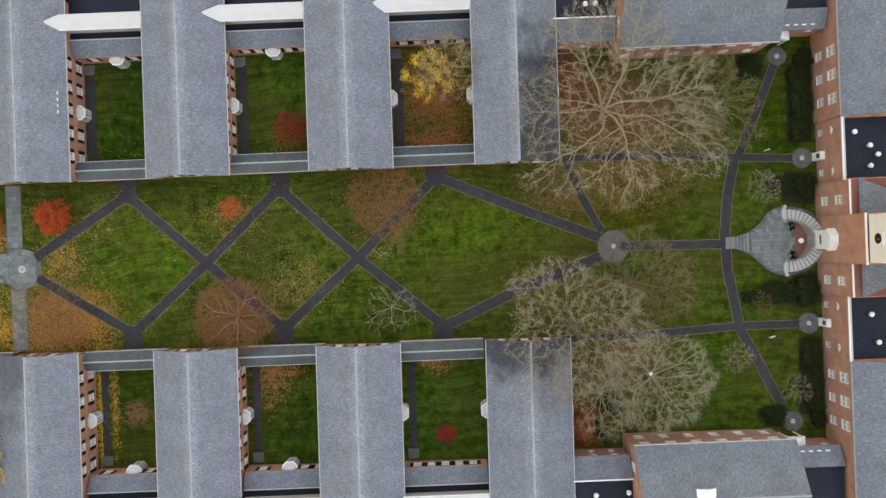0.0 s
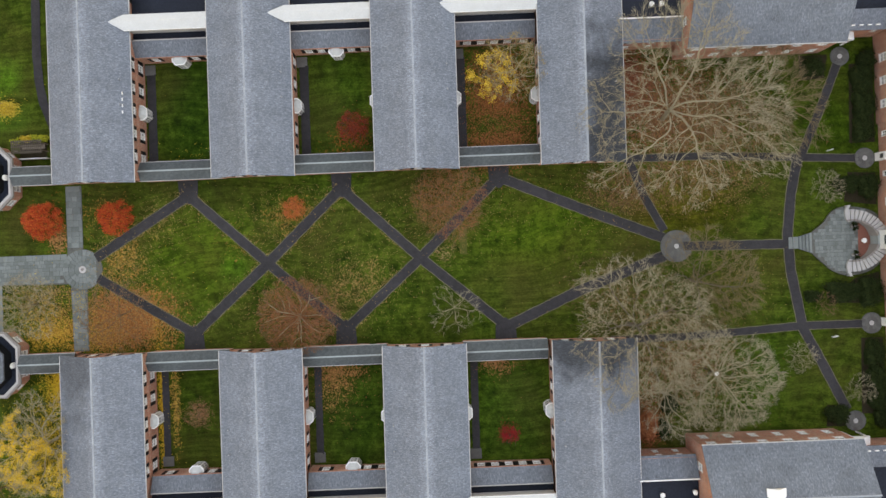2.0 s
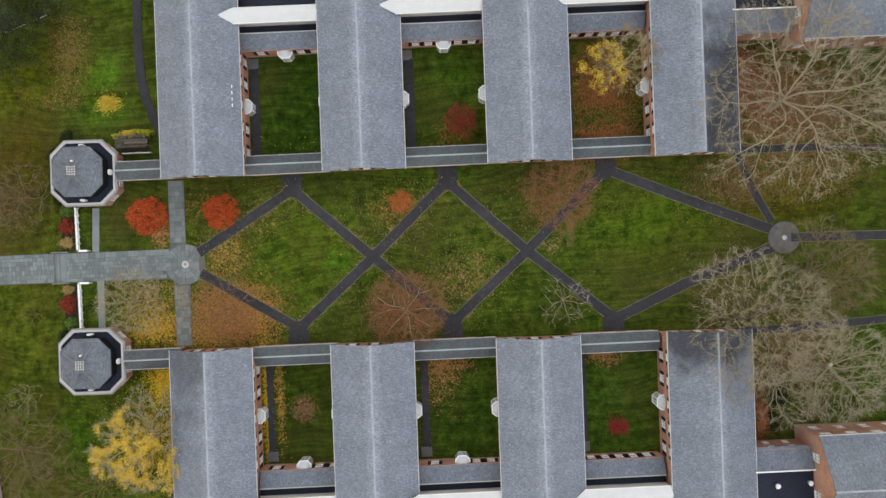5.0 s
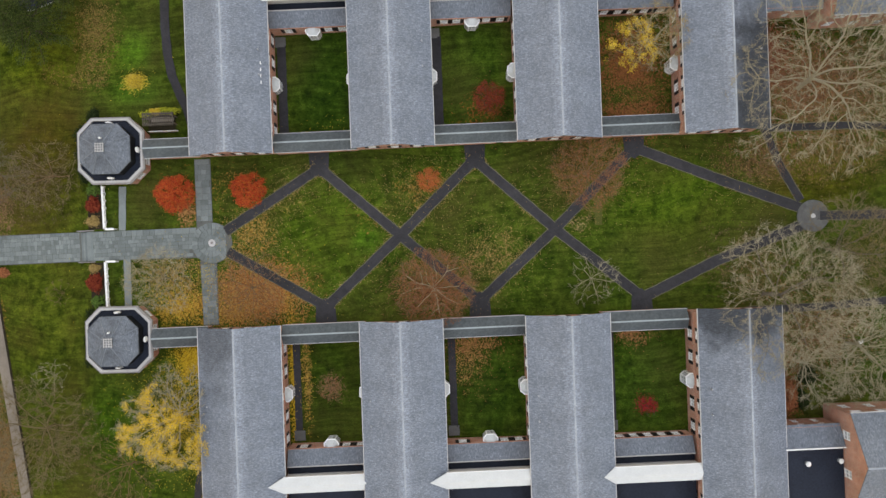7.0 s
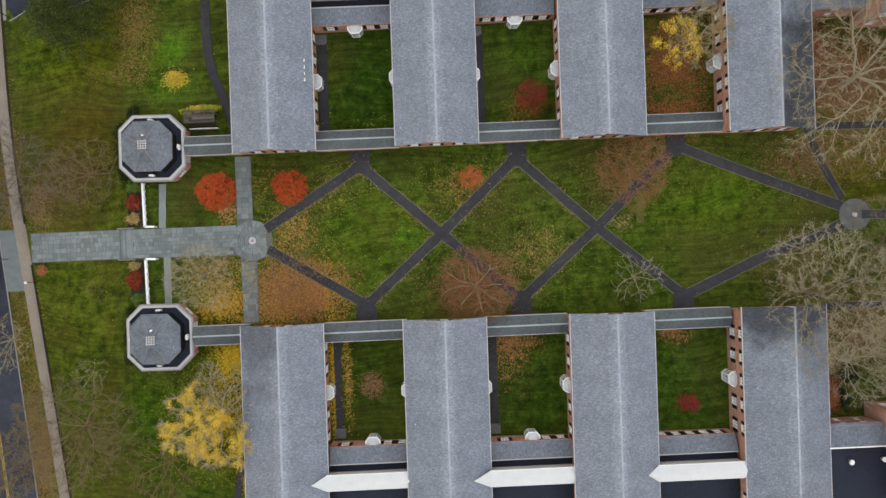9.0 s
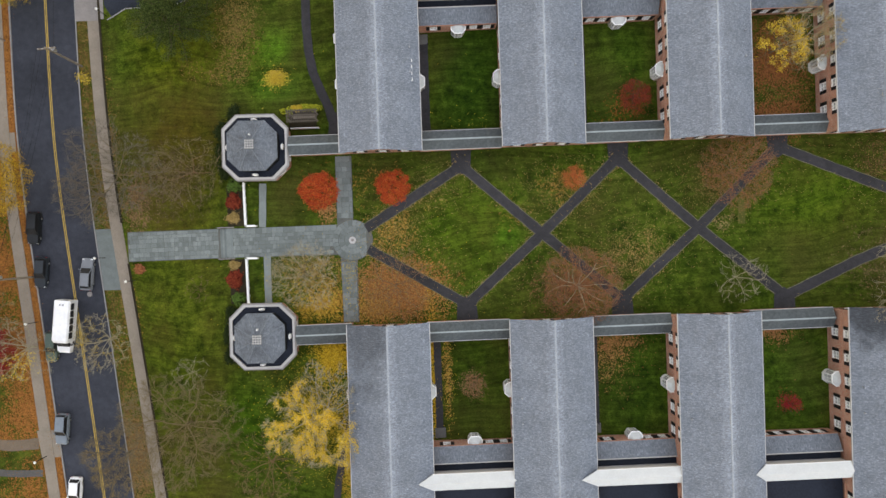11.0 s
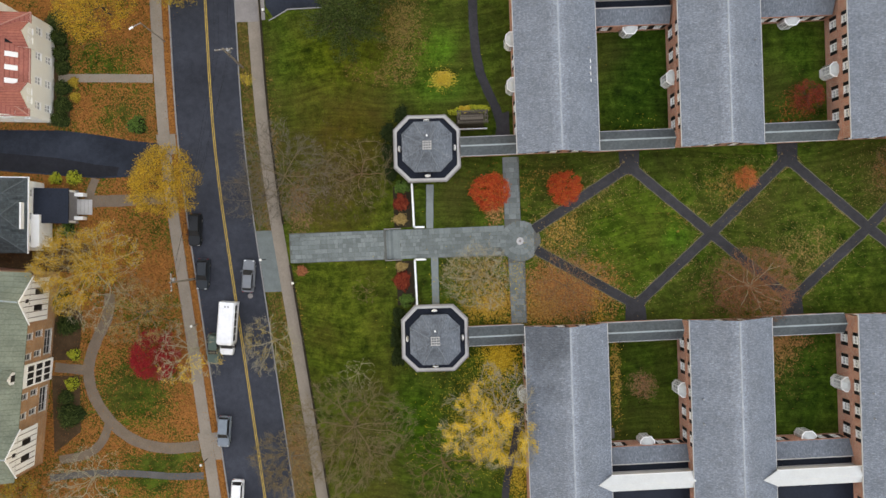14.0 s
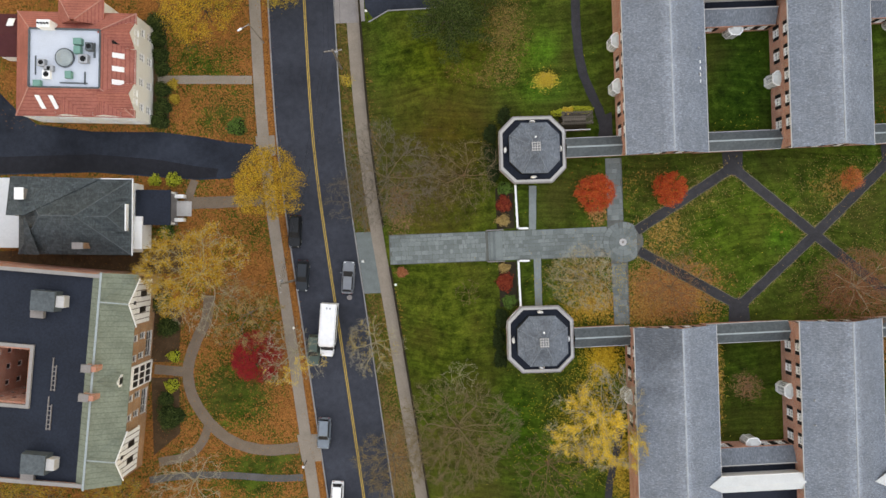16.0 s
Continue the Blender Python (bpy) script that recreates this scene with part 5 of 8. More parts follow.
portal = thing("entrance_portal", "white pedimented stone portal above the stairs", "portal", pose(50.9, -1.2, z_e, 0, 0, -90))
part("surround", Shape().box(-1.25, -0.75, -1.0, -0.01, 0, 5.0).box(0.75, 1.25, -1.0, -0.01, 0, 5.0).box(-1.3, 1.3, -1.1, -0.01, 5.0, 5.5), WHITE, portal)
part("pediment", Shape().prism([(-1.45, -1.15), (1.45, -1.15), (1.45, -0.01), (-1.45, -0.01)], 5.5, 6.3, top=[(-0.6, -1.15), (0.6, -1.15), (0.6, -0.01), (-0.6, -0.01)]), WHITE, portal)
part("urn", Shape().prism(ring_pts(0, -0.8, 0.25, 10), 6.3, 6.9, top=ring_pts(0, -0.8, 0.4, 10)), WHITE, portal)
part("door", Shape().box(-0.74, 0.74, -0.95, -0.6, 0.5, 4.98), WHITE, portal)
part("fanlight", Shape().box(-0.62, 0.62, -0.98, -0.95, 3.3, 3.7), GLASS, portal)

# terrace with its paving, steps and the pair of curved stairs
TZ = ground_z(44, -1.2) + 0.35
bell = [(41.8, -2.75), (43.2, -4.1), (44.7, -5.35), (46.9, -5.95), (49.8, -5.3), (51.2, -3.6), (51.2, 1.4), (49.8, 2.9), (46.7, 3.5), (44.7, 2.9), (43.4, 1.35), (41.8, 0.15)]
bell = smooth_line(bell, 5)
terrace = thing("terrace", "bell-shaped terrace of grey slate slabs", "terrace", pose(0, 0, TZ))
part("base", Shape().prism(bell, -1.2, 0.0), SLAB_BED, terrace)


def inside(x, y, poly):
    c = False
    for (x0, y0), (x1, y1) in zip(poly, poly[1:] + poly[:1]):
        if (y0 > y) != (y1 > y) and x < (x1 - x0) * (y - y0) / (y1 - y0) + x0:
            c = not c
    return c


part("step", Shape().box(38.75, 40.1, -2.0, -0.4, -1.3, -0.32), SLAB, terrace)
for k in range(4):
    st = part("step", Shape().prism([(40.1 + 0.43 * k, -2.05 - 0.16 * k), (40.53 + 0.43 * k, -2.2 - 0.16 * k), (40.53 + 0.43 * k, -0.25 + 0.13 * k), (40.1 + 0.43 * k, -0.38 + 0.13 * k)], -1.2, -0.26 + 0.08 * k), SLAB, terrace)
    # dark strip on each step, put in for the shade on its riser
    part("riser_shade", Shape().prism([(40.1 + 0.43 * k, -2.06 - 0.16 * k), (40.2 + 0.43 * k, -2.09 - 0.16 * k), (40.2 + 0.43 * k, -0.34 + 0.13 * k), (40.1 + 0.43 * k, -0.37 + 0.13 * k)], -0.26 + 0.08 * k, -0.24 + 0.08 * k), METAL, st, "dark strip painted as riser shade")
rng = random.Random(5)
y = -5.9
while y < 3.4:
    h = rng.choice((0.38, 0.46, 0.58))
    x = 41.9 + rng.random() * 0.4
    while x < 49:
        w = rng.choice((0.42, 0.55, 0.75))
        if all(inside(px_, py_, bell) for px_ in (x, x + w) for py_ in (y, y + h)) and not (x + w > 48.1 and math.hypot(x + w - 47, y + h / 2 + 1.2) < 3.1):
            part("slab", Shape().box(x + 0.02, x + w - 0.02, y + 0.02, y + h - 0.02, -0.05, 0.035), SLAB, terrace)
        x += w
    y += h
part("brick_floor", Shape().prism(ring_pts(47.0, -1.2, 2.75, 24, -66, 66), -0.05, 0.02), ATTIC, terrace, "red brick paving")

stair = thing("curved_stair", "pair of curved pale stone stairs up to the portal", "staircase", pose(47.0, -1.2, TZ))
for s in (-1, 1):
    n = 11
    for k in range(n):
        a0, a1 = 98 - (98 - 14) * k / n, 98 - (98 - 14) * (k + 1) / n
        ring = ring_pts(0, 0, 4.25, 4, s * (a0 - 0.9), s * a1) + ring_pts(0, 0, 2.85, 4, s * a1, s * (a0 - 0.9))
        part("stair_step", Shape().prism(ring[::-1] if s > 0 else ring, -0.4, 0.15 + 1.75 * (k + 1) / n), STAIR, stair)
    for rr in (2.8,):
        wl = Shape()
        for k in range(n):
            a0, a1 = 100 - (100 - 12) * k / n, 100 - (100 - 12) * (k + 1) / n
            ring = ring_pts(0, 0, rr + 0.11, 3, s * a0, s * a1) + ring_pts(0, 0, rr - 0.11, 3, s * a1, s * a0)
            wl.prism(ring[::-1] if s > 0 else ring, -0.4, 0.32 + 1.75 * (k + 1) / n)
        part("stair_wall", wl, PARAPET, stair, "curved stone stair parapet")
    ends = [(-0.75 + 0.35 * ((2 * q - 1) ** 2), s * (2.55 + 2.3 * q)) for q in (0, 0.2, 0.4, 0.6, 0.8, 1.0)]
    ring = [(x + 0.42, y) for x, y in ends] + ends[::-1]
    part("newel", Shape().prism(ring if s > 0 else ring[::-1], -0.4, 0.42), STAIR, stair, "white scrolled stair end")
part("landing", Shape().prism([(2.75, -0.95), (4.1, -1.15), (4.1, 1.15), (2.75, 0.95)], -0.4, 1.92), METAL_PALE, stair, "pale green landing")
for px_, py_ in ((47.3, 0.75), (47.35, -3.15)):
    pot = thing("potted_plant", "dark leafy plant in a stone pot", "plant pot", pose(px_, py_, TZ + 0.035))
    part("pot", Shape().prism(ring_pts(0, 0, 0.22, 12), 0, 0.5, top=ring_pts(0, 0, 0.32, 12)), STONE, pot)
    lf = Shape()
    for k in range(26):
        g, e = rng.random() * 6.28, rng.random()
        q = Vector((math.cos(g), math.sin(g), 0))
        lf.face([(0, 0, 0.5), tuple(q * 0.35 + Vector((0.06, 0.06, 0.9 + e * 0.3))), tuple(q * 0.7 + Vector((0, 0, 0.55 + e * 0.4)))])
    part("leaves", lf, L_GREEN, pot)
urn = thing("stone_urn", "white stone urn on the brick floor", "urn", pose(48.7, -1.25, TZ + 0.02))
part("bowl", Shape().prism(ring_pts(0, 0, 0.2, 14), 0, 0.5, top=ring_pts(0, 0, 0.35, 14)), WHITE, urn)
for px_, py_ in ((44.7, 11.3), (44.4, -14.2)):
    sg = thing("lawn_sign", "small white sign board on the grass", "sign", pose(px_, py_, ground_z(px_, py_), 0, 0, 15))
    part("board", Shape().box(-0.35, 0.35, -0.03, 0.03, 0.35, 0.8), WHITE, sg)
    for k in (-0.3, 0.3):
        part("post", Shape().box(k - 0.03, k + 0.03, -0.02, 0.02, -0.1, 0.35), WHITE, sg)

# ---- paved walk, round head, steps and railings ----
def draped_slab(x0, x1, y0, y1, lift, thick=0.12):
    q = [(x, y, ground_z(x, y) + lift) for x, y in ((x0, y0), (x1, y0), (x1, y1), (x0, y1))]
    return Shape().slab(q, thick)


walkway = thing("slate_walk", "broad walk of grey-green slate slabs", "walkway", pose(0, 0, 0))
for kb, poly in enumerate(([(-93.4, -2.75), (-79.2, -2.78), (-79.2, 1.45), (-93.4, 1.6)], [(-77.2, -2.75), (-60.2, -3.0), (-60.2, 1.2), (-77.2, 1.42)], ring_pts(-60.2, -0.95, 2.9, 40),
             [(-62.3, 1.0), (-60.0, 1.0), (-59.9, 11.0), (-62.2, 11.0)], [(-61.9, -12.6), (-59.7, -12.6), (-59.6, -3.2), (-62.0, -3.2)])):
    part("bed", draped(Shape(), poly, 0.026 + 0.003 * kb), SLAB_BED, walkway)


def slab_rows(x0, x1, y0, y1, keep, seed, lx=(0.5, 0.7, 0.95), ly=(0.52, 0.66), sink=0.0):
    r = random.Random(seed)
    y = y0
    while y < y1 - 0.2:
        h = min(r.choice(ly), y1 - y)
        if y1 - y - h < 0.25:
            h = y1 - y
        x = x0 + r.random() * -0.4
        while x < x1:
            w = r.choice(lx)
            a, b = max(x, x0), min(x + w, x1)
            if b - a > 0.25 and keep((a + b) / 2, y + h / 2):
                part("slab", draped_slab(a + 0.02, b - 0.02, y + 0.02, y + h - 0.02, 0.06 + r.random() * 0.012), SLAB, walkway)
            x += w
        y += h


ok = lambda x, y: True
slab_rows(-93.3, -79.2, -2.7, 1.45, ok, 1)
slab_rows(-77.2, -62.4, -2.75, 1.35, lambda x, y: math.hypot(x + 60.2, y + 0.95) > 3.0, 2)
slab_rows(-62.2, -60.0, 2.2, 11.0, ok, 3, ly=(0.7, 0.9), lx=(0.75, 1.1))
slab_rows(-61.9, -59.8, -12.5, -4.0, ok, 4, ly=(0.7, 0.9), lx=(0.75, 1.1))
zc = ground_z(-60.2, -0.95)
for r0, r1, n in ((0.55, 1.15, 10), (1.15, 2.0, 18), (2.0, 2.85, 26)):
    for sh in cut_ring(-60.2, -0.95, r0, r1, n, 5 * n, zc - 0.15, zc + 0.12):
        part("slab", sh, SLAB, walkway)
part("centre_ring", Shape().prism(ring_pts(-60.2, -0.95, 0.52, 24), zc - 0.1, zc + 0.14), STONE, walkway)
part("centre_stone", Shape().prism(ring_pts(-60.2, -0.95, 0.2, 16), zc - 0.1, zc + 0.16), CONCRETE_GREY, walkway)
for k in range(6):
    x = -77.2 - 0.33 * k
    part("step", Shape().box(x - 0.33, x, -2.75, 1.42, -4.0, ground_z(x, -0.6) + 0.07), SLAB, walkway)
for y in (1.5, -2.95):
    part("cheek_wall", Shape().box(-79.4, -77.0, y, y + 0.14, -4.0, -2.0), CONCRETE_GREY, walkway)

side = Shape()
strip(side, [(-72.6, 7.6), (-72.9, 1.4)], 0.5, 0.045)
strip(side, [(-72.4, -2.7), (-72.5, -9.4)], 0.5, 0.045)
single("path_flagstone", side, SLAB, "narrow flagstone path between walk and pavilion", "path", kind="structure")


def railing(pts, label):
    x, y = pts[0]
    t = thing("white_railing", label, "railing", pose(0, 0, 0), "white railings")
    for (x0, y0), (x1, y1) in zip(pts, pts[1:]):
        n = max(1, round(math.hypot(x1 - x0, y1 - y0) / 1.1))
        for k in range(n + 1):
            px_, py_ = x0 + (x1 - x0) * k / n, y0 + (y1 - y0) * k / n
            z = ground_z(px_, py_)
            part("post", Shape().box(px_ - 0.09, px_ + 0.09, py_ - 0.09, py_ + 0.09, z - 0.2, z + 1.12), WHITE, t)
        d = Vector((x1 - x0, y1 - y0)).normalized()
        o = Vector((-d.y, d.x)) * 0.14
        for zz in (0.35, 0.95):
            za, zb = ground_z(x0, y0) + zz, ground_z(x1, y1) + zz
            ww = o * (1.0 if zz > 0.5 else 0.4)
            part("rail", Shape().slab([(x0 - ww.x, y0 - ww.y, za), (x0 + ww.x, y0 + ww.y, za), (x1 + ww.x, y1 + ww.y, zb), (x1 - ww.x, y1 - ww.y, zb)][::-1], 0.09), WHITE, t)


railing([(-75.15, 7.7), (-75.1, 1.65), (-73.7, 1.6)], "white wooden railing between pavilion and walk")
railing([(-73.7, -2.95), (-75.2, -2.9), (-75.15, -9.3)], "white wooden railing between pavilion and walk")
for y0, y1 in ((1.7, 7.5), (-9.3, -3.0)):
    bd = Shape()
    draped(bd, [(-77.9, y0), (-75.4, y0), (-75.4, y1), (-77.9, y1)], 0.03)
    single("planting_bed", bd, MULCH, "mulched planting bed below the railing", "flower bed", kind="structure")
bench = thing("pergola", "dark wooden slatted garden shelter beside the pavilion", "pergola", pose(-66.3, 16.6, ground_z(-66.3, 16.6)))
for k in range(15):
    part("slat", Shape().box(-2.1 + 0.29 * k, -1.98 + 0.29 * k, -1.0, 0.9, 2.28, 2.34), WOOD_DARK, bench)
for yy in (-0.75, 0.0, 0.7):
    part("beam", Shape().box(-2.2, 2.2, yy - 0.07, yy + 0.07, 2.16, 2.28), WOOD_DARK, bench)
part("bench_seat", Shape().box(-1.6, 1.6, -0.1, 0.5, 0.38, 0.46), WOOD, bench)
part("fence", Shape().box(-1.9, 2.1, -1.55, -1.45, 0.0, 0.9), WHITE, bench, "low white board fence")
part("floor", Shape().box(-2.2, 2.2, -1.6, 1.0, -0.3, 0.03), MULCH, bench)
for sx in (-1.9, 1.9):
    for sy in (-0.5, 0.5):
        part("post", Shape().box(sx - 0.06, sx + 0.06, sy - 0.06, sy + 0.06, -0.3, 2.2), WOOD, bench)

# ---- west side of the street: three houses ----
def hip_faces(eave, top, ze, zt):
    """Four sloping faces between an eave rectangle and a smaller one above it; each (x0, x1, y0, y1)."""
    e = [(eave[0], eave[2]), (eave[1], eave[2]), (eave[1], eave[3]), (eave[0], eave[3])]
    u = [(top[0], top[2]), (top[1], top[2]), (top[1], top[3]), (top[0], top[3])]
    return [[(*e[i], ze), (*e[(i + 1) % 4], ze), (*u[(i + 1) % 4], zt), (*u[i], zt)] for i in range(4)]


def cross_gable(parent, x, y, turn, half, length, ze, zr, roof, face, label="", win="small", over=0.2):
    """A gable that looks along its local -y, with its roof running back into the main slope."""
    m = pose(x, y, 0, 0, 0, turn)
    wall = Shape()
    wall.face([(-half, 0, ze - 2.2), (half, 0, ze - 2.2), (half, 0, ze), (0, 0, zr - 0.1), (-half, 0, ze)])
    wall.face([(half, 0, ze - 2.2), (half, length * 0.4, ze - 2.2), (half, length * 0.4, ze), (half, 0, ze)])
    wall.face([(-half, length * 0.4, ze - 2.2), (-half, 0, ze - 2.2), (-half, 0, ze), (-half, length * 0.4, ze)])
    g = part("gable", wall, face, parent, label, m)
    for s in (-1, 1):
        a = [(0, -over, zr), (s * (half + over), -over, ze - 0.1), (s * (half + over), length, ze - 0.1), (0, length, zr)]
        part("gable_roof", Shape().slab(a if s < 0 else a, 0.1), roof, g)
    for s in (-1, 1):
        put_window(win, g, s * half * 0.36, -0.02, ze - 1.2, 0)
    return g


red = thing("villa", "white villa with red clay tile roof and white flat top", "house", pose(-134.5, 26.65, -6.3, 0, 0, -3.6))
WX, WY, ZE, ZT = 7.9, 6.9, 6.6, 9.2
for a, b, n in (((-WX, -WY), (WX, -WY), 5), ((WX, -WY), (WX, WY), 4), ((WX, WY), (-WX, WY), 5), ((-WX, WY), (-WX, -WY), 4)):
    sh = Shape()
    run = math.hypot(b[0] - a[0], b[1] - a[1])
    us = [run * (k + 0.5) / n for k in range(n)]
    windowed(sh, red, a, b, -0.5, ZE, [("plain", u, 0.9) for u in us] + [("plain", u, 3.6) for u in us])
    part("wall", sh, CREAM, red)
TOP = (-5.1, 4.2, -3.6, 4.1)
for q in hip_faces((-WX - 0.3, WX + 0.02, -WY - 0.15, WY + 0.3), TOP, ZE - 0.1, ZT):
    part("roof_slope", Shape().slab(q, 0.18), TILE_RED, red)
part("flat_roof", Shape().box(TOP[0], TOP[1], TOP[2], TOP[3], ZT - 0.35, ZT - 0.12), MEMBRANE, red, "white membrane flat roof")
for x0, x1, y0, y1 in ((TOP[0], TOP[1], TOP[2] - 0.12, TOP[2] + 0.08), (TOP[0], TOP[1], TOP[3] - 0.08, TOP[3] + 0.12), (TOP[0] - 0.12, TOP[0] + 0.08, TOP[2], TOP[3]), (TOP[1] - 0.08, TOP[1] + 0.12, TOP[2], TOP[3])):
    part("roof_kerb", Shape().box(x0, x1, y0, y1, ZT - 0.2, ZT + 0.12), METAL, red)
dome = part("skylight_dome", Shape().prism(ring_pts(-0.4, 0.3, 1.2, 28), ZT - 0.12, ZT + 0.25, top=ring_pts(-0.4, 0.3, 1.1, 28)).prism(ring_pts(-0.4, 0.3, 1.05, 28), ZT + 0.25, ZT + 0.6, top=ring_pts(-0.4, 0.3, 0.35, 28)), METAL_PALE, red, "round ribbed glass skylight dome")
part("dome_ring", Shape().prism(ring_pts(-0.4, 0.3, 1.28, 28), ZT - 0.12, ZT + 0.12), METAL, dome)
for bx, by, w, d, h, mt in ((1.5, 2.4, 1.05, 0.85, 0.7, COPPER), (1.45, 1.3, 0.9, 1.0, 0.6, COPPER), (0.3, -2.0, 0.8, 0.95, 0.6, COPPER), (-3.8, -3.2, 0.95, 0.8, 0.6, COPPER), (2.3, 0.1, 1.2, 1.1, 0.7, STEEL), (3.1, 1.7, 0.9, 1.0, 0.9, METAL), (-3.2, -0.5, 0.95, 0.9, 0.7, STEEL), (-2.6, -2.0, 1.0, 1.2, 0.5, WHITE), (-2.3, -1.2, 1.2, 0.7, 0.5, STEEL)):
    u = part("air_unit", Shape().box(bx - w / 2, bx + w / 2, by - d / 2, by + d / 2, ZT - 0.12, ZT + h), mt, red)
    part("fan_grille", Shape().prism(ring_pts(bx, by, min(w, d) * 0.36, 14), ZT + h, ZT + h + 0.03), SHUTTER if mt is not COPPER else COPPER, u)
for x0, y0, x1, y1 in ((3.4, 0.4, 3.6, 2.4), (-1.0, -3.1, 2.6, -2.95), (2.2, -3.2, 2.35, -1.5), (-4.3, -2.0, -4.2, 0.5)):
    part("pipe_run", Shape().box(x0, x1, y0, y1, ZT - 0.12, ZT + 0.06), METAL, red)
cross_gable(red, WX + 0.12, 3.9, 90, 1.7, 4.2, ZE + 0.9, ZE + 2.7, TILE_RED, CREAM, "white gabled wall dormer", over=0.06)
cross_gable(red, WX + 0.12, -4.3, 90, 1.7, 4.2, ZE + 0.9, ZE + 2.7, TILE_RED, CREAM, "white gabled wall dormer", over=0.06)
cross_gable(red, -0.9, -WY - 0.05, 0, 1.7, 3.0, ZE + 0.4, ZE + 1.8, TILE_RED, CREAM, "white gabled wall dormer", over=0.06)
cross_gable(red, 4.3, -WY - 0.05, 0, 1.9, 3.0, ZE + 0.4, ZE + 1.8, TILE_RED, CREAM, "white gabled wall dormer", over=0.06)
for q in hip_faces((-2.2, 3.9, 5.2, 8.9), (0.6, 1.2, 5.0, 5.2), ZE + 0.9, ZT + 0.9):
    part("roof_slope", Shape().slab(q, 0.15), TILE_RED, red)
part("wall", Shape().box(-1.9, 3.6, 6.9, 8.6, -0.5, ZE + 0.9), CREAM, red)
for ly, mt in ((2.9, SHUTTER), (1.05, WHITE), (-0.75, WHITE), (-2.55, WHITE)):
    part("skylight", Shape().slab([(5.5, ly - 0.34, ZT - 0.78), (6.75, ly - 0.34, ZT - 1.68), (6.75, ly + 0.34, ZT - 1.68), (5.5, ly + 0.34, ZT - 0.78)], 0.12), mt, red, "white framed roof skylight" if mt is WHITE else "dark open roof skylight")
for lx in (-4.0, -2.2):
    part("skylight", Shape().slab([(lx - 0.3, -6.2, ZE + 0.75), (lx + 0.3, -6.2, ZE + 0.75), (lx - 0.05, -4.6, ZE + 2.05), (lx - 0.65, -4.6, ZE + 2.05)], 0.12), WHITE, red, "white framed roof skylight")
ch = part("chimney", Shape().box(-3.4, -1.7, 3.9, 4.9, ZE, ZT + 1.5), WHITE, red, "white rendered chimney")
for k in range(4):
    part("chimney_pot", Shape().prism(ring_pts(-3.15 + 0.4 * k, 4.4, 0.13, 8), ZT + 1.5, ZT + 1.75), SHUTTER, ch)
wg = part("wing_roof", Shape().slab([(-13, 1.6, 3.7), (-8.2, 1.6, 3.7), (-8.2, 4.4, 5.3), (-13, 4.4, 5.3)], 0.15).slab([(-13, 4.4, 5.3), (-8.2, 4.4, 5.3), (-8.2, 7.6, 3.7), (-13, 7.6, 3.7)], 0.15), MAROON, red, "dark red wing roof")
part("wing_wall", Shape().box(-12.8, -7.9, 1.9, 7.3, -0.5, 3.8), WHITE, red)
part("skylight", Shape().slab([(-10.6, 5.6, 4.95), (-9.7, 5.6, 4.95), (-9.7, 6.8, 4.35), (-10.6, 6.8, 4.35)], 0.1), WHITE, wg)
for ex, ey, tx, ty in ((WX + 0.02, -WY - 0.15, TOP[1], TOP[2]), (WX + 0.02, WY + 0.3, TOP[1], TOP[3]), (-WX - 0.3, -WY - 0.15, TOP[0], TOP[2]), (-WX - 0.3, WY + 0.3, TOP[0], TOP[3])):
    part("hip_tiles", Shape().tube((ex, ey, ZE - 0.05), (tx, ty, ZT + 0.05), 0.09, 0.09, 5), HIP_TILE, red)
part("verge_tiles", Shape().box(WX - 0.1, WX + 0.06, -WY - 0.15, WY + 0.3, ZE - 0.12, ZE + 0.03), HIP_TILE, red)
for ax, ay, bx, by in ((-2.2, 8.9, 0.6, 5.2), (3.9, 8.9, 1.2, 5.2), (-2.2, 8.9, 3.9, 8.9)):
    part("hip_tiles", Shape().tube((ax, ay, ZE + 0.95), (bx, by, ZE + 0.95 if ay == by else ZT + 0.95), 0.08, 0.08, 5), HIP_TILE, red)

dark = thing("slate_house", "white-trimmed house with dark slate cross-gabled roof", "house", pose(-136.45, 6.05, -6.3, 0, 0, -3.2))
HX, HY = 7.4, 4.9
for a, b, n in (((-HX, -HY), (HX, -HY), 4), ((HX, -HY), (HX, HY), 3), ((HX, HY), (-HX, HY), 4), ((-HX, HY), (-HX, -HY), 3)):
    sh = Shape()
    run = math.hypot(b[0] - a[0], b[1] - a[1])
    windowed(sh, dark, a, b, -0.5, 5.2, [("plain", run * (k + 0.5) / n, 3.0) for k in range(n)])
    part("wall", sh, WHITE, dark)
for q in hip_faces((-HX - 0.35, HX + 0.35, -HY - 0.35, HY + 0.35), (-3.0, 1.6, -0.02, 0.02), 5.1, 8.9):
    part("roof_slope", Shape().slab(q, 0.16), SLATE_DARK, dark)
for pts in (((HX + 0.35, HY + 0.35, 5.15), (1.6, 0, 8.95)), ((HX + 0.35, -HY - 0.35, 5.15), (1.6, 0, 8.95)), ((-HX - 0.35, HY + 0.35, 5.15), (-3.0, 0, 8.95)), ((-HX - 0.35, -HY - 0.35, 5.15), (-3.0, 0, 8.95)), ((-3, 0, 8.95), (1.6, 0, 8.95))):
    part("hip_seam", Shape().tube(*pts, 0.08, 0.08, 5), METAL, dark)
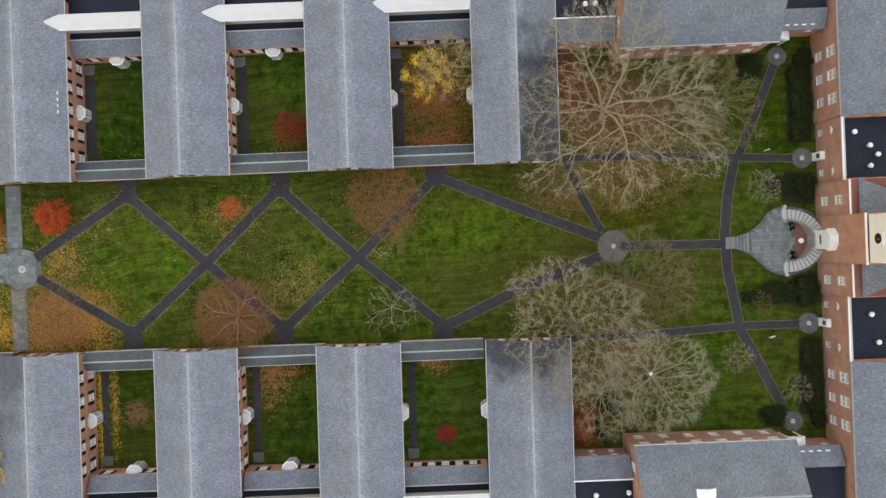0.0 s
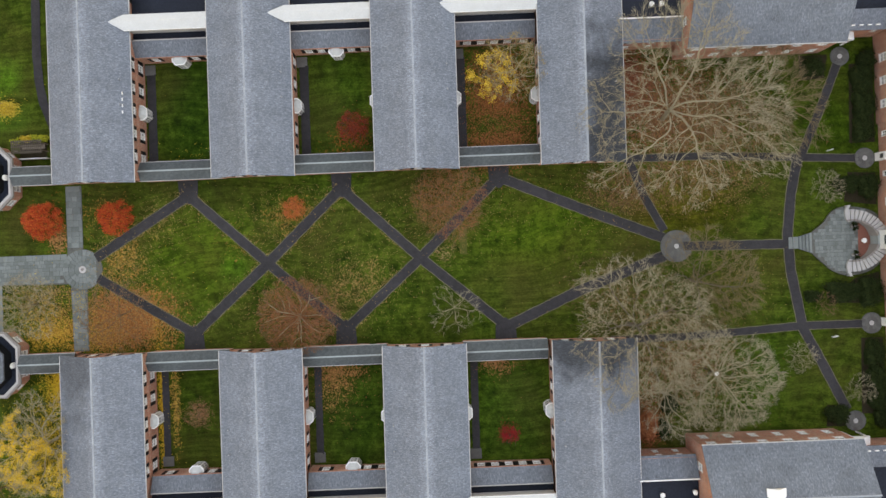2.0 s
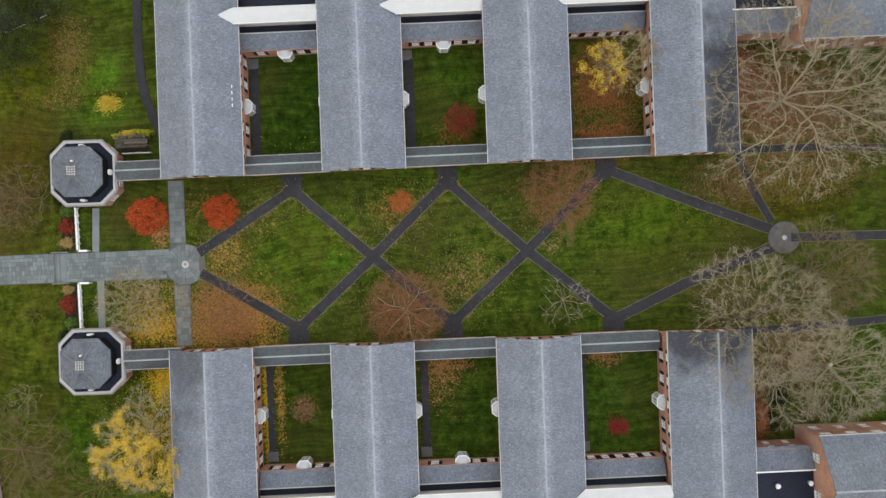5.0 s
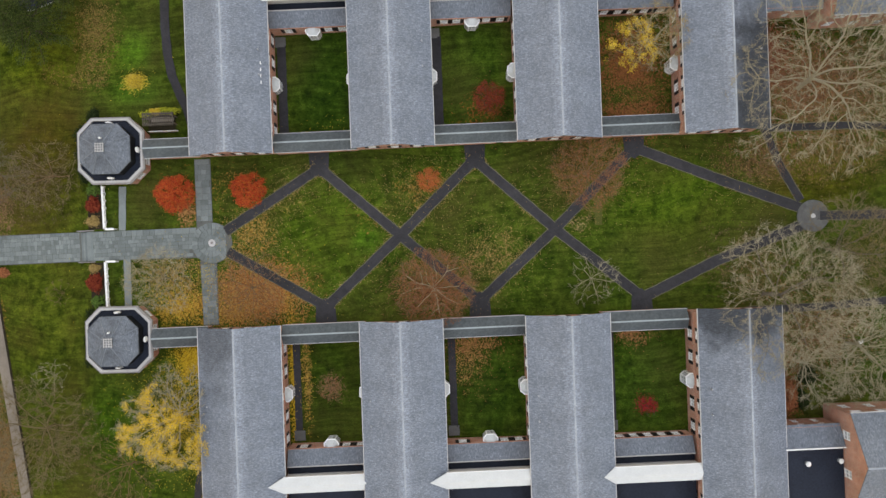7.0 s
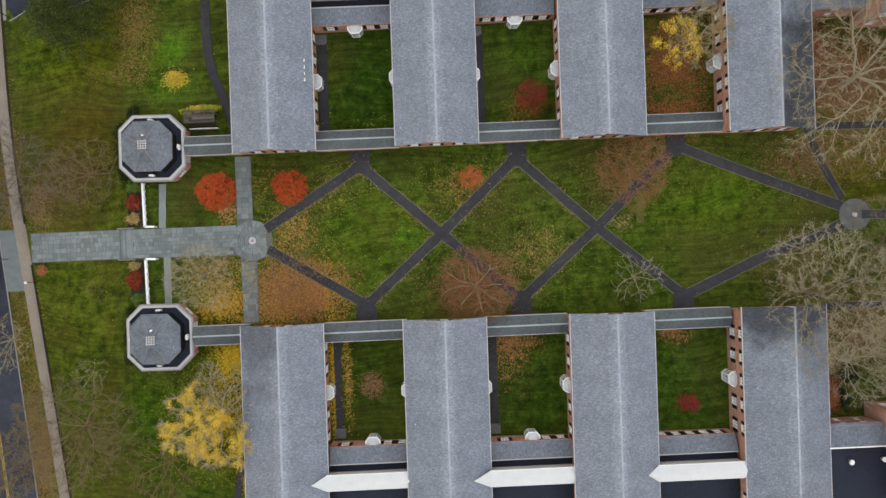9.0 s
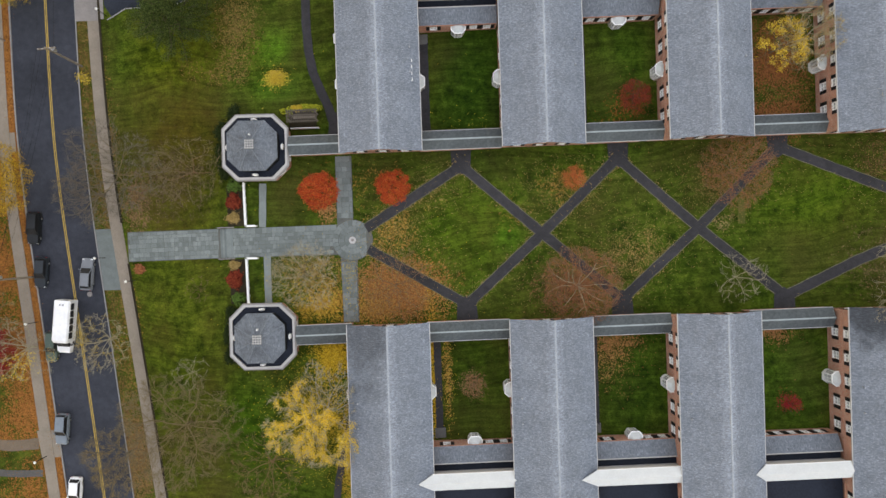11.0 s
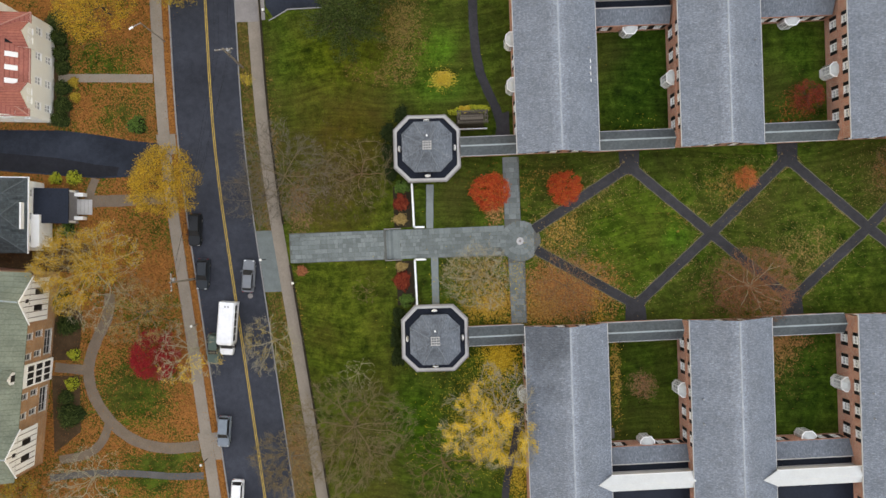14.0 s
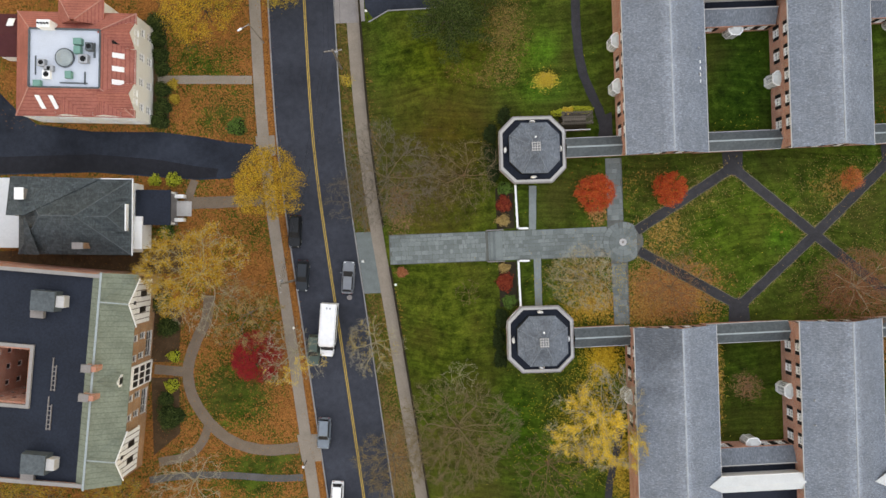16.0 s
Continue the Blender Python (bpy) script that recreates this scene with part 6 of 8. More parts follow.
for nm, poly in (("east", [(2.2, 0.0, 8.0), (7.3, -1.9, 6.0), (7.3, 1.9, 6.0)]),):
    part("dormer_roof", Shape().slab([(2.4, 0, 8.1), (5.4, 0, 7.6), (7.2, 2.0, 6.2), (4.6, 2.3, 6.4)], 0.12).slab([(2.4, 0, 8.1), (4.6, -2.3, 6.4), (7.2, -2.0, 6.2), (5.4, 0, 7.6)], 0.12).slab([(5.4, 0, 7.6), (7.2, -2.0, 6.2), (7.2, 2.0, 6.2)], 0.12), SLATE_DARK, dark)
part("dormer_front", Shape().box(7.15, 7.4, -1.9, 1.8, 5.2, 6.15), WHITE, dark)
part("cross_roof", Shape().slab([(-5.0, 0.0, 8.97), (3.5, 5.35, 5.2), (-7.7, 5.35, 7.4)], 0.1), SLATE_DARK, dark)
part("cross_roof", Shape().slab([(-5.0, 0.0, 8.97), (-7.7, 5.35, 7.4), (-7.75, 0.0, 8.3)], 0.1), SLATE_DARK, dark)
part("cross_roof", Shape().slab([(-5.0, 0.0, 8.97), (-6.9, -5.3, 5.3), (-4.3, -5.3, 6.2)], 0.1), SLATE_DARK, dark)
part("cross_wall", Shape().face([(3.5, 5.3, 5.1), (-7.7, 5.3, 5.1), (-7.7, 5.3, 7.35)]).face([(-7.72, 5.3, 5.1), (-7.72, 0.0, 5.1), (-7.72, 0.0, 8.2), (-7.72, 5.3, 7.35)]), WHITE, dark)
part("ridge_seam", Shape().tube((2.4, 0, 8.15), (5.4, 0, 7.65), 0.07, 0.07, 5).tube((5.4, 0, 7.65), (7.2, 2.0, 6.25), 0.06, 0.06, 5).tube((5.4, 0, 7.65), (7.2, -2.0, 6.25), 0.06, 0.06, 5), METAL, dark)
part("eave_trim", Shape().box(HX + 0.36, HX + 0.48, -HY - 0.4, HY + 0.4, 4.85, 5.1), WHITE, dark)
part("eave_trim", Shape().box(2.2, HX + 0.5, HY + 0.36, HY + 0.48, 4.85, 5.1), WHITE, dark)
c1 = part("chimney", Shape().box(1.0, 2.4, -4.4, -3.6, 5.5, 7.9), BRICK_TAN, dark, "orange brick chimney")
part("chimney_cap", Shape().box(0.95, 2.45, -4.45, -3.55, 7.9, 8.1), CONCRETE_GREY, c1)
c2 = part("chimney", Shape().box(-6.2, -5.2, 2.2, 3.6, 6.0, 8.8), CONCRETE_GREY, dark, "pale rendered chimney")
part("chimney_cap", Shape().box(-6.3, -5.1, 2.1, 3.7, 8.8, 8.95), WHITE, c2)
part("flat_roof", Shape().box(-12.5, -HX - 0.36, -4.4, 5.4, 3.2, 3.7), WHITE_ROOF, dark, "white membrane flat roof")
part("flat_wall", Shape().box(-12.3, -HX, -4.2, 5.2, -0.5, 3.2), WHITE, dark)
part("side_bay", Shape().box(HX, HX + 1.2, -4.4, 0.2, -0.5, 3.6), WHITE, dark, "white painted side bay")
porch = part("porch_roof", Shape().box(HX + 0.1, HX + 5.0, -1.0, 4.0, 2.85, 3.1), BITUMEN, dark, "black flat porch roof")
for px_, py_ in ((HX + 4.7, -0.7), (HX + 4.7, 3.7), (HX + 2.4, -0.7), (HX + 2.4, 3.7)):
    part("porch_column", Shape().prism(ring_pts(px_, py_, 0.15, 10), -0.3, 2.85), WHITE, porch)
part("porch_floor", Shape().box(HX, HX + 5.0, -0.9, 3.9, -0.4, 0.6), CONCRETE_GREY, dark)
for k in range(4):
    part("porch_step", Shape().box(HX + 5.0 + 0.5 * k, HX + 5.5 + 0.5 * k, 0.4, 2.6, -0.3, 0.5 - 0.14 * k), STONE, dark)
for yy in (-0.4, 3.0):
    part("porch_rail", Shape().box(HX + 4.95, HX + 6.2, yy, yy + 0.5, -0.3, 1.3), WHITE, dark)

hall = thing("brick_hall", "tan brick hall with green tile mansard and black flat roof", "house", pose(-132.6, -16.0, -6.3, 0, 0, -7.6))
CR, EV = 10.9, 8.0
sh = Shape()
wn_ = []
for k, u in enumerate((8.4, 11.1, 16.6, 19.4)):
    wn_ += [("hall", u, 5.9), ("hall", u + 0.15, 3.4)]
wn_ += [("slit", 9.8, 0.7), ("slit", 18.1, 0.7)]
windowed(sh, hall, (3.5, -14), (3.5, 14), -0.5, EV, wn_)
part("wall", sh, BRICK_TAN, hall)
bay = part("stair_bay", Shape().box(3.5, 3.75, -1.6, 1.6, 0, EV - 0.3), WHITE, hall, "white framed stair bay")
for k in range(3):
    for zz in (0.8, 3.0, 5.2):
        part("pane", Shape().box(3.75, 3.78, -1.35 + k * 0.95, -0.6 + k * 0.95, zz, zz + 1.5), GLASS_DARK, bay)
for yy in (-14.0, 13.7):
    part("wall", Shape().box(-34, -1.4, yy, yy + 0.3, -0.5, CR - 0.3), BRICK, hall)
    part("wall", Shape().box(-1.4, 3.5, yy, yy + 0.3, -0.5, EV - 0.25), BRICK_TAN, hall)
    part("parapet", Shape().box(-34, 0.0, yy - 0.1, yy + 0.4, CR - 0.3, CR - 0.05), PARAPET, hall, "pinkish stone parapet")
part("wall", Shape().box(-34.3, -34, -14, 14, -0.5, CR - 0.3), BRICK, hall)
part("roof_slope", Shape().slab([(0, -14.3, CR), (3.75, -14.3, EV - 0.1), (3.75, 14.3, EV - 0.1), (0, 14.3, CR)], 0.15), TILE_GREEN, hall)
part("roof_slope", Shape().slab([(-1.35, -14.0, CR - 0.8), (0, -14.3, CR), (0, 14.3, CR), (-1.35, 14.0, CR - 0.8)], 0.15), TILE_GREEN, hall)
part("ridge_cap", Shape().box(-0.14, 0.14, -14.4, 14.4, CR - 0.05, CR + 0.08), METAL_PALE, hall)
COURT = (-14.5, -8.6, -3.9, 3.6)
for x0, x1, y0, y1 in ((-34, COURT[0], -13.7, 13.7), (COURT[0], COURT[1], -13.7, COURT[2]), (COURT[0], COURT[1], COURT[3], 13.7), (COURT[1], -1.3, -13.7, 13.7)):
    part("flat_roof", Shape().box(x0, x1, y0, y1, CR - 1.3, CR - 0.8), BITUMEN, hall, "black flat roof")
for a, b in (((COURT[1], COURT[3]), (COURT[1], COURT[2])), ((COURT[0], COURT[2]), (COURT[0], COURT[3])), ((COURT[0], COURT[3]), (COURT[1], COURT[3])), ((COURT[1], COURT[2]), (COURT[0], COURT[2]))):
    run = math.hypot(b[0] - a[0], b[1] - a[1])
    w2 = Shape()
    windowed(w2, hall, b, a, 0.0, CR - 0.9, [("small", run * f_, z_) for f_ in (0.2, 0.5, 0.8) for z_ in (1.5, 4.3, 7.0)])
    part("court_wall", w2, BRICK, hall)
for x0, x1, y0, y1 in ((COURT[0], COURT[1] + 0.45, COURT[3], COURT[3] + 0.45), (COURT[0], COURT[1] + 0.45, COURT[2] - 0.45, COURT[2]), (COURT[1], COURT[1] + 0.45, COURT[2], COURT[3])):
    part("parapet", Shape().box(x0, x1, y0, y1, CR - 1.0, CR - 0.45), PARAPET, hall)
for gy, gl in ((10.5, "white half-timbered gable"), (-10.4, "white half-timbered gable")):
    g = Shape()
    g.face([(3.75, gy - 3.0, 3.0), (3.75, gy + 3.0, 3.0), (3.75, gy + 3.0, EV - 0.3), (3.75, gy, CR - 0.25), (3.75, gy - 3.0, EV - 0.3)])
    g.box(3.45, 3.75, gy - 3.0, gy + 3.0, 2.8, 3.0)
    gb = part("gable", g, WHITE, hall, gl)
    for k in range(-3, 4):
        part("timber", Shape().box(3.75, 3.79, gy + k * 0.8 - 0.05, gy + k * 0.8 + 0.05, 3.0, EV + 2.3 - abs(k) * 0.85), CONCRETE_GREY, gb)
    for k in (-1.1, 1.1):
        part("pane", Shape().box(3.76, 3.82, gy + k - 0.4, gy + k + 0.4, 4.6, 6.6), GLASS_DARK, gb)
    part("pane", Shape().box(3.76, 3.82, gy - 0.25, gy + 0.25, 8.2, 8.9), GLASS_DARK, gb)
    for s in (-1, 1):
        a = [(0, gy, CR - 0.02), (3.9, gy, CR - 0.1), (3.9, gy + s * 3.3, EV - 0.35), (3.2, gy + s * 3.3, EV + 0.1)]
        part("gable_roof", Shape().slab(a if s < 0 else a[::-1], 0.12), TILE_GREEN, gb)
        part("verge", Shape().tube((3.9, gy, CR - 0.05), (3.9, gy + s * 3.35, EV - 0.35), 0.09, 0.09, 5), WHITE, gb)
    part("ridge_cap", Shape().tube((0, gy, CR + 0.02), (3.9, gy, CR - 0.05), 0.1, 0.1, 5), METAL_PALE, gb)
dm = part("roof_dormer", Shape().prism([(1.2, -0.8), (3.0, -0.8), (3.0, 0.8), (1.2, 0.8)], EV - 0.2, EV + 1.5).prism([(2.9, -0.8), (3.02, -0.8), (3.02, 0.8), (2.9, 0.8)], EV + 1.5, EV + 2.4, top=[(2.9, -0.05), (3.02, -0.05), (3.02, 0.05), (2.9, 0.05)]), WHITE, hall, "small white roof dormer")
part("pane", Shape().box(3.0, 3.04, -0.45, 0.45, EV + 0.5, EV + 1.5), GLASS_DARK, dm)
for s in (-1, 1):
    part("dormer_roof", Shape().slab([(0.3, 0, EV + 2.6), (3.0, 0, EV + 2.5), (3.0, s * 1.1, EV + 1.3), (1.5, s * 1.1, EV + 1.4)], 0.1), TILE_GREEN, dm)
for cy in (1.9, -1.9):
    c = part("chimney", Shape().box(-0.9, 0.9, cy - 0.35, cy + 0.35, CR - 1, CR + 1.3), BRICK, hall, "slim brick chimney")
    part("chimney_cap", Shape().box(-1.0, 0.3, cy - 0.5, cy + 0.5, CR + 0.9, CR + 1.4), CONCRETE_GREY, c)
for bx, by in ((-6.5, 10.0), (-6.0, -11.3)):
    u = part("air_unit", Shape().prism([(bx - 2.2, by - 1.2), (bx + 1.4, by - 1.2), (bx + 1.4, by + 1.4), (bx - 2.2, by + 1.4)], CR - 0.8, CR + 0.9, top=[(bx - 1.9, by - 1.2), (bx + 1.2, by - 1.2), (bx + 1.2, by + 1.4), (bx - 1.9, by + 1.4)]), METAL, hall, "grey roof air handling unit")
    part("duct", Shape().box(bx + 1.2, bx + 2.3, by - 0.6, by + 0.9, CR - 0.8, CR + 0.6), STONE, u)
    part("duct", Shape().box(bx - 2.3, bx - 0.6, by - 2.3, by - 1.3, CR - 0.8, CR - 0.1), CONCRETE_GREY, u)
for x0, y0 in ((-5.6, 0.4), (-5.8, -4.8)):
    rk = Shape().box(x0, x0 + 0.1, y0 - 2.2, y0 + 2.2, CR - 0.8, CR - 0.6).box(x0 + 0.45, x0 + 0.55, y0 - 2.2, y0 + 1.2, CR - 0.8, CR - 0.6)
    for k in range(6):
        rk.box(x0 + 0.1, x0 + 0.45, y0 - 2.1 + 0.6 * k, y0 - 1.98 + 0.6 * k, CR - 0.8, CR - 0.62)
    part("pipe_rack", rk, CONCRETE_GREY, hall)


# ---- vehicles ----
def loft(sh, rings):
    """Skin between equal rings of points, closed at both ends."""
    for a, b in zip(rings, rings[1:]):
        n = len(a)
        for i in range(n):
            sh.face([a[i], a[(i + 1) % n], b[(i + 1) % n], b[i]])
    sh.face(rings[0][::-1])
    sh.face(rings[-1])
    return sh


def wheel_set(t, L, W, r):
    for x in (-L * 0.30, L * 0.31):
        for s in (-1, 1):
            ty = part("wheel", Shape().tube((x, s * (W / 2 - 0.22), r), (x, s * (W / 2 + 0.01), r), r, r, 16, caps=True), TYRE, t)
            part("rim", Shape().tube((x, s * (W / 2), r), (x, s * (W / 2 + 0.025), r), r * 0.62, r * 0.55, 12, caps=True), STEEL, ty)


def car(x, y, turn, paint, label, L=4.6, W=1.82, H=1.48, boxy=0.0, group="parked cars"):
    z = -6.085
    t = thing("car", label, "car", pose(x, y, z, 0, 0, turn), group)
    w = W / 2

    def ring(px_, hw, z0, z1, ch=0.1):
        return [(px_, -hw, z0), (px_, hw, z0), (px_, hw + 0.02, (z0 + z1) / 2), (px_, hw - ch, z1), (px_, -hw + ch, z1), (px_, -hw - 0.02, (z0 + z1) / 2)]

    zb = 0.92 + 0.06 * boxy
    body = loft(Shape(), [ring(-L / 2, w * 0.80, 0.35, 0.72), ring(-L / 2 + 0.15, w * 0.93, 0.25, zb - 0.06), ring(-L * 0.30, w, 0.22, zb), ring(L * 0.12, w, 0.22, zb), ring(L * 0.30, w * 0.98, 0.22, zb - 0.10), ring(L / 2 - 0.2, w * 0.90, 0.25, zb - 0.22), ring(L / 2, w * 0.72, 0.35, 0.62)])
    part("body", body, paint, t)
    r0, r1 = -L * (0.36 + 0.08 * boxy), L * 0.03
    f0, f1 = -L * (0.44 + 0.03 * boxy), L * 0.20
    glass = loft(Shape(), [[(f0, -w * 0.84, zb - 0.03), (f0, w * 0.84, zb - 0.03), (f1, w * 0.86, zb - 0.06), (f1, -w * 0.86, zb - 0.06)], [(r0, -w * 0.70, H - 0.04), (r0, w * 0.70, H - 0.04), (r1, w * 0.70, H - 0.04), (r1, -w * 0.70, H - 0.04)]])
    part("glasshouse", glass, GLASS_DARK, t, "dark car glass")
    part("roof", loft(Shape(), [[(r0 - 0.04, -w * 0.72, H - 0.06), (r0 - 0.04, w * 0.72, H - 0.06), (r1 + 0.05, w * 0.72, H - 0.06), (r1 + 0.05, -w * 0.72, H - 0.06)], [(r0 + 0.1, -w * 0.6, H + 0.02), (r0 + 0.1, w * 0.6, H + 0.02), (r1 - 0.1, w * 0.6, H + 0.02), (r1 - 0.1, -w * 0.6, H + 0.02)]]), paint, t)
    for s in (-1, 1):
        part("pillar", Shape().tube((f1, s * w * 0.85, zb - 0.03), (r1, s * w * 0.71, H - 0.02), 0.05, 0.05, 5), paint, t)
        part("pillar", Shape().tube((f0, s * w * 0.83, zb), (r0, s * w * 0.71, H - 0.02), 0.06, 0.06, 5), paint, t)
        part("mirror", Shape().box(L * 0.13, L * 0.13 + 0.12, *sorted((s * w, s * (w + 0.2))), zb - 0.05, zb + 0.1), paint, t)
        part("headlight", Shape().box(L / 2 - 0.28, L / 2 - 0.1, *sorted((s * w * 0.5, s * w * 0.82)), 0.55, 0.7), WHITE, t)
        part("taillight", Shape().box(-L / 2 - 0.01, -L / 2 + 0.12, *sorted((s * w * 0.5, s * w * 0.78)), 0.6, 0.75), L_WINE, t)
    wheel_set(t, L, W, 0.33)
    return t


def paint_mat(name, col):
    m, n, l, p = node_mat(name, 0.35, 0.0, 0.2)
    l.new(ramp(n, l, noise_tex(n, l, coords(n, l), 1.2, 3), [(0.3, tuple(c * 0.9 for c in col)), (0.7, tuple(min(1, c * 1.08) for c in col))]), p.inputs["Base Color"])
    p.inputs["Coat Weight"].default_value = 0.08
    return m


P_BLACK, P_SLATE, P_GREEN, P_SILVER, P_GREY = paint_mat("black_car_paint", (0.012, 0.014, 0.016)), paint_mat("slate_car_paint", (0.022, 0.028, 0.034)), paint_mat("green_car_paint", (0.07, 0.105, 0.088)), paint_mat("silver_blue_car_paint", (0.17, 0.205, 0.24)), paint_mat("grey_car_paint", (0.17, 0.185, 0.205))
P_WHITE = paint_mat("white_bus_paint", (0.80, 0.81, 0.83))
car(-107.0, 2.75, -95, P_BLACK, "black estate car parked at the leafy kerb", 4.7, 1.85, 1.6, 1)
car(-106.2, -3.75, -96, P_SLATE, "dark slate hatchback parked at the leafy kerb", 4.5, 1.82, 1.5, 0.4)
car(-105.05, -14.6, -96, P_GREEN, "dull green estate car parked under a bare tree", 4.4, 1.8, 1.6, 1)
car(-104.15, -26.8, -96, P_SILVER, "silver-blue van-like car parked by the drive", 4.5, 1.85, 1.75, 1)
car(-102.7, -36.2, -96, P_WHITE, "white car parked at the kerb", 4.6, 1.82, 1.5, 0)
car(-99.6, -4.3, 84, P_GREY, "grey saloon car driving on the street", 4.7, 1.82, 1.45, 0, "cars on the street")

bus = thing("shuttle_bus", "white shuttle bus on the street", "bus", pose(-102.75, -11.75, -6.085, 0, 0, -96.5))
BW = 1.18
part("body", loft(Shape(), [[(-3.9, -BW, 0.4), (-3.9, BW, 0.4), (-3.9, BW, 2.6), (-3.9, BW - 0.2, 2.85), (-3.9, -BW + 0.2, 2.85), (-3.9, -BW, 2.6)], [(1.9, -BW, 0.4), (1.9, BW, 0.4), (1.9, BW, 2.6), (1.9, BW - 0.2, 2.85), (1.9, -BW + 0.2, 2.85), (1.9, -BW, 2.6)], [(2.25, -BW + 0.15, 0.4), (2.25, BW - 0.15, 0.4), (2.25, BW - 0.15, 2.3), (2.25, BW - 0.35, 2.6), (2.25, -BW + 0.35, 2.6), (2.25, -BW + 0.15, 2.3)]]), P_WHITE, bus)
part("cab", loft(Shape(), [[(2.2, -1.0, 0.35), (2.2, 1.0, 0.35), (2.2, 1.0, 1.3), (2.2, -1.0, 1.3)], [(3.5, -0.95, 0.35), (3.5, 0.95, 0.35), (3.5, 0.92, 1.2), (3.5, -0.92, 1.2)], [(3.85, -0.8, 0.4), (3.85, 0.8, 0.4), (3.85, 0.75, 0.95), (3.85, -0.75, 0.95)]]), P_WHITE, bus)
part("windscreen", loft(Shape(), [[(2.2, -0.95, 1.25), (2.2, 0.95, 1.25), (2.95, 0.85, 1.22), (2.95, -0.85, 1.22)], [(2.2, -0.85, 2.1), (2.2, 0.85, 2.1), (2.3, 0.8, 2.1), (2.3, -0.8, 2.1)]]), GLASS_DARK, bus, "dark windscreen")
for s in (-1, 1):
    for k in range(5):
        part("side_window", Shape().box(-3.5 + k * 1.05, -2.6 + k * 1.05, *sorted((s * BW, s * (BW + 0.02))), 1.5, 2.5), GLASS_DARK, bus)
    part("mirror", Shape().box(2.5, 2.65, *sorted((s * 1.0, s * 1.35)), 1.3, 1.7), SHUTTER, bus)
    part("headlight", Shape().box(3.7, 3.86, *sorted((s * 0.5, s * 0.78)), 0.7, 0.9), WHITE, bus)
for k in (-0.3, 0.15):
    part("roof_hatch", Shape().box(-3.4, -3.15, k, k + 0.2, 2.85, 2.93), STEEL, bus)
wheel_set(bus, 7.0, 2.2, 0.42)


# ---- poles, lamps and wires ----
def utility_pole(x, y, z, h, turn, lean):
    t = thing("utility_pole", "weathered wooden utility pole with crossarm and wires", "utility pole", pose(x, y, z, lean[0], lean[1], turn), "utility poles")
    part("pole", Shape().tube((0, 0, -0.5), (0, 0, h), 0.17, 0.12, 8, caps=True), WOOD, t)
    arm = part("crossarm", Shape().box(-1.2, 1.2, -0.07, 0.07, h - 0.6, h - 0.45), WOOD, t)
    for k in (-1.1, -0.5, 0.5, 1.1):
        part("insulator", Shape().prism(ring_pts(k, 0, 0.06, 8), h - 0.45, h - 0.25), STONE, arm)
    part("transformer", Shape().prism(ring_pts(0.35, 0.1, 0.22, 10), h - 2.2, h - 1.3), STEEL, t)
    return t


def street_lamp(x, y, z, h, turn, reach=1.6):
    t = thing("street_lamp", "pale metal street lamp with outreach arm", "street lamp", pose(x, y, z, 0, 0, turn), "street lamps")
    part("pole", Shape().tube((0, 0, -0.3), (0, 0, h), 0.1, 0.07, 8, caps=True), WOOD, t)
    part("arm", Shape().tube((0, 0, h - 0.2), (reach, 0, h), 0.05, 0.045, 6), STEEL, t)
    part("lamp_head", Shape().prism([(reach - 0.1, -0.14), (reach + 0.5, -0.1), (reach + 0.5, 0.1), (reach - 0.1, 0.14)], h - 0.05, h + 0.1), WHITE, t)
    return t


utility_pole(-99.2, 26.2, -5.97, 10.4, 4, (0, 0))
street_lamp(-110.3, 30.4, -5.97, 9.2, -150, 1.2)
utility_pole(-107.6, -4.4, -5.97, 10.2, 90, (0, 0))
for x, y in ((-107.3, -11.0), (-92.6, -5.5), (-97.1, -2.0), (-95.0, 33.2), (-106.9, -30.8)):
    t = thing("path_lamp", "short dark lamp post with white globe", "lamp post", pose(x, y, ground_z(x, y)), "lamp posts")
    part("post", Shape().tube((0, 0, -0.2), (0, 0, 3.2), 0.06, 0.045, 6), SHUTTER, t)
    part("globe", Shape().prism(ring_pts(0, 0, 0.14, 10), 3.2, 3.35, top=ring_pts(0, 0, 0.2, 10)).prism(ring_pts(0, 0, 0.2, 10), 3.35, 3.6, top=ring_pts(0, 0, 0.08, 10)), WHITE, t)
x, y = 26.6, -17.9
t = thing("path_lamp", "dark lamp post with white globe among bare branches", "lamp post", pose(x, y, ground_z(x, y)), "lamp posts")
part("post", Shape().tube((0, 0, -0.2), (0, 0, 4.4), 0.06, 0.045, 6), SHUTTER, t)
part("globe", Shape().prism(ring_pts(0, 0, 0.18, 10), 4.4, 4.8, top=ring_pts(0, 0, 0.26, 10)), WHITE, t)
cable = Shape()
for dx, za in ((-1.1, 4.3), (-0.5, 4.3), (1.1, 4.3), (0.2, 2.4)):
    a, b = Vector((-99.2 + dx, 26.2, za)), Vector((-98.6 + dx, 70, za + 0.2))
    for p0, p1 in ((a, b), (a, Vector((-107.6 + dx * 0.1, -4.4 + dx, za - 0.2)))):
        prev = p0
        for k in range(1, 13):
            f_ = k / 12
            q = p0.lerp(p1, f_) - Vector((0, 0, 1.2 * 4 * f_ * (1 - f_) * 0.6))
            cable.tube(prev, q, 0.014, 0.014, 3)
            prev = q
single("overhead_wire", cable, SHUTTER, "thin black overhead wires along the street", "wire", kind="stuff")

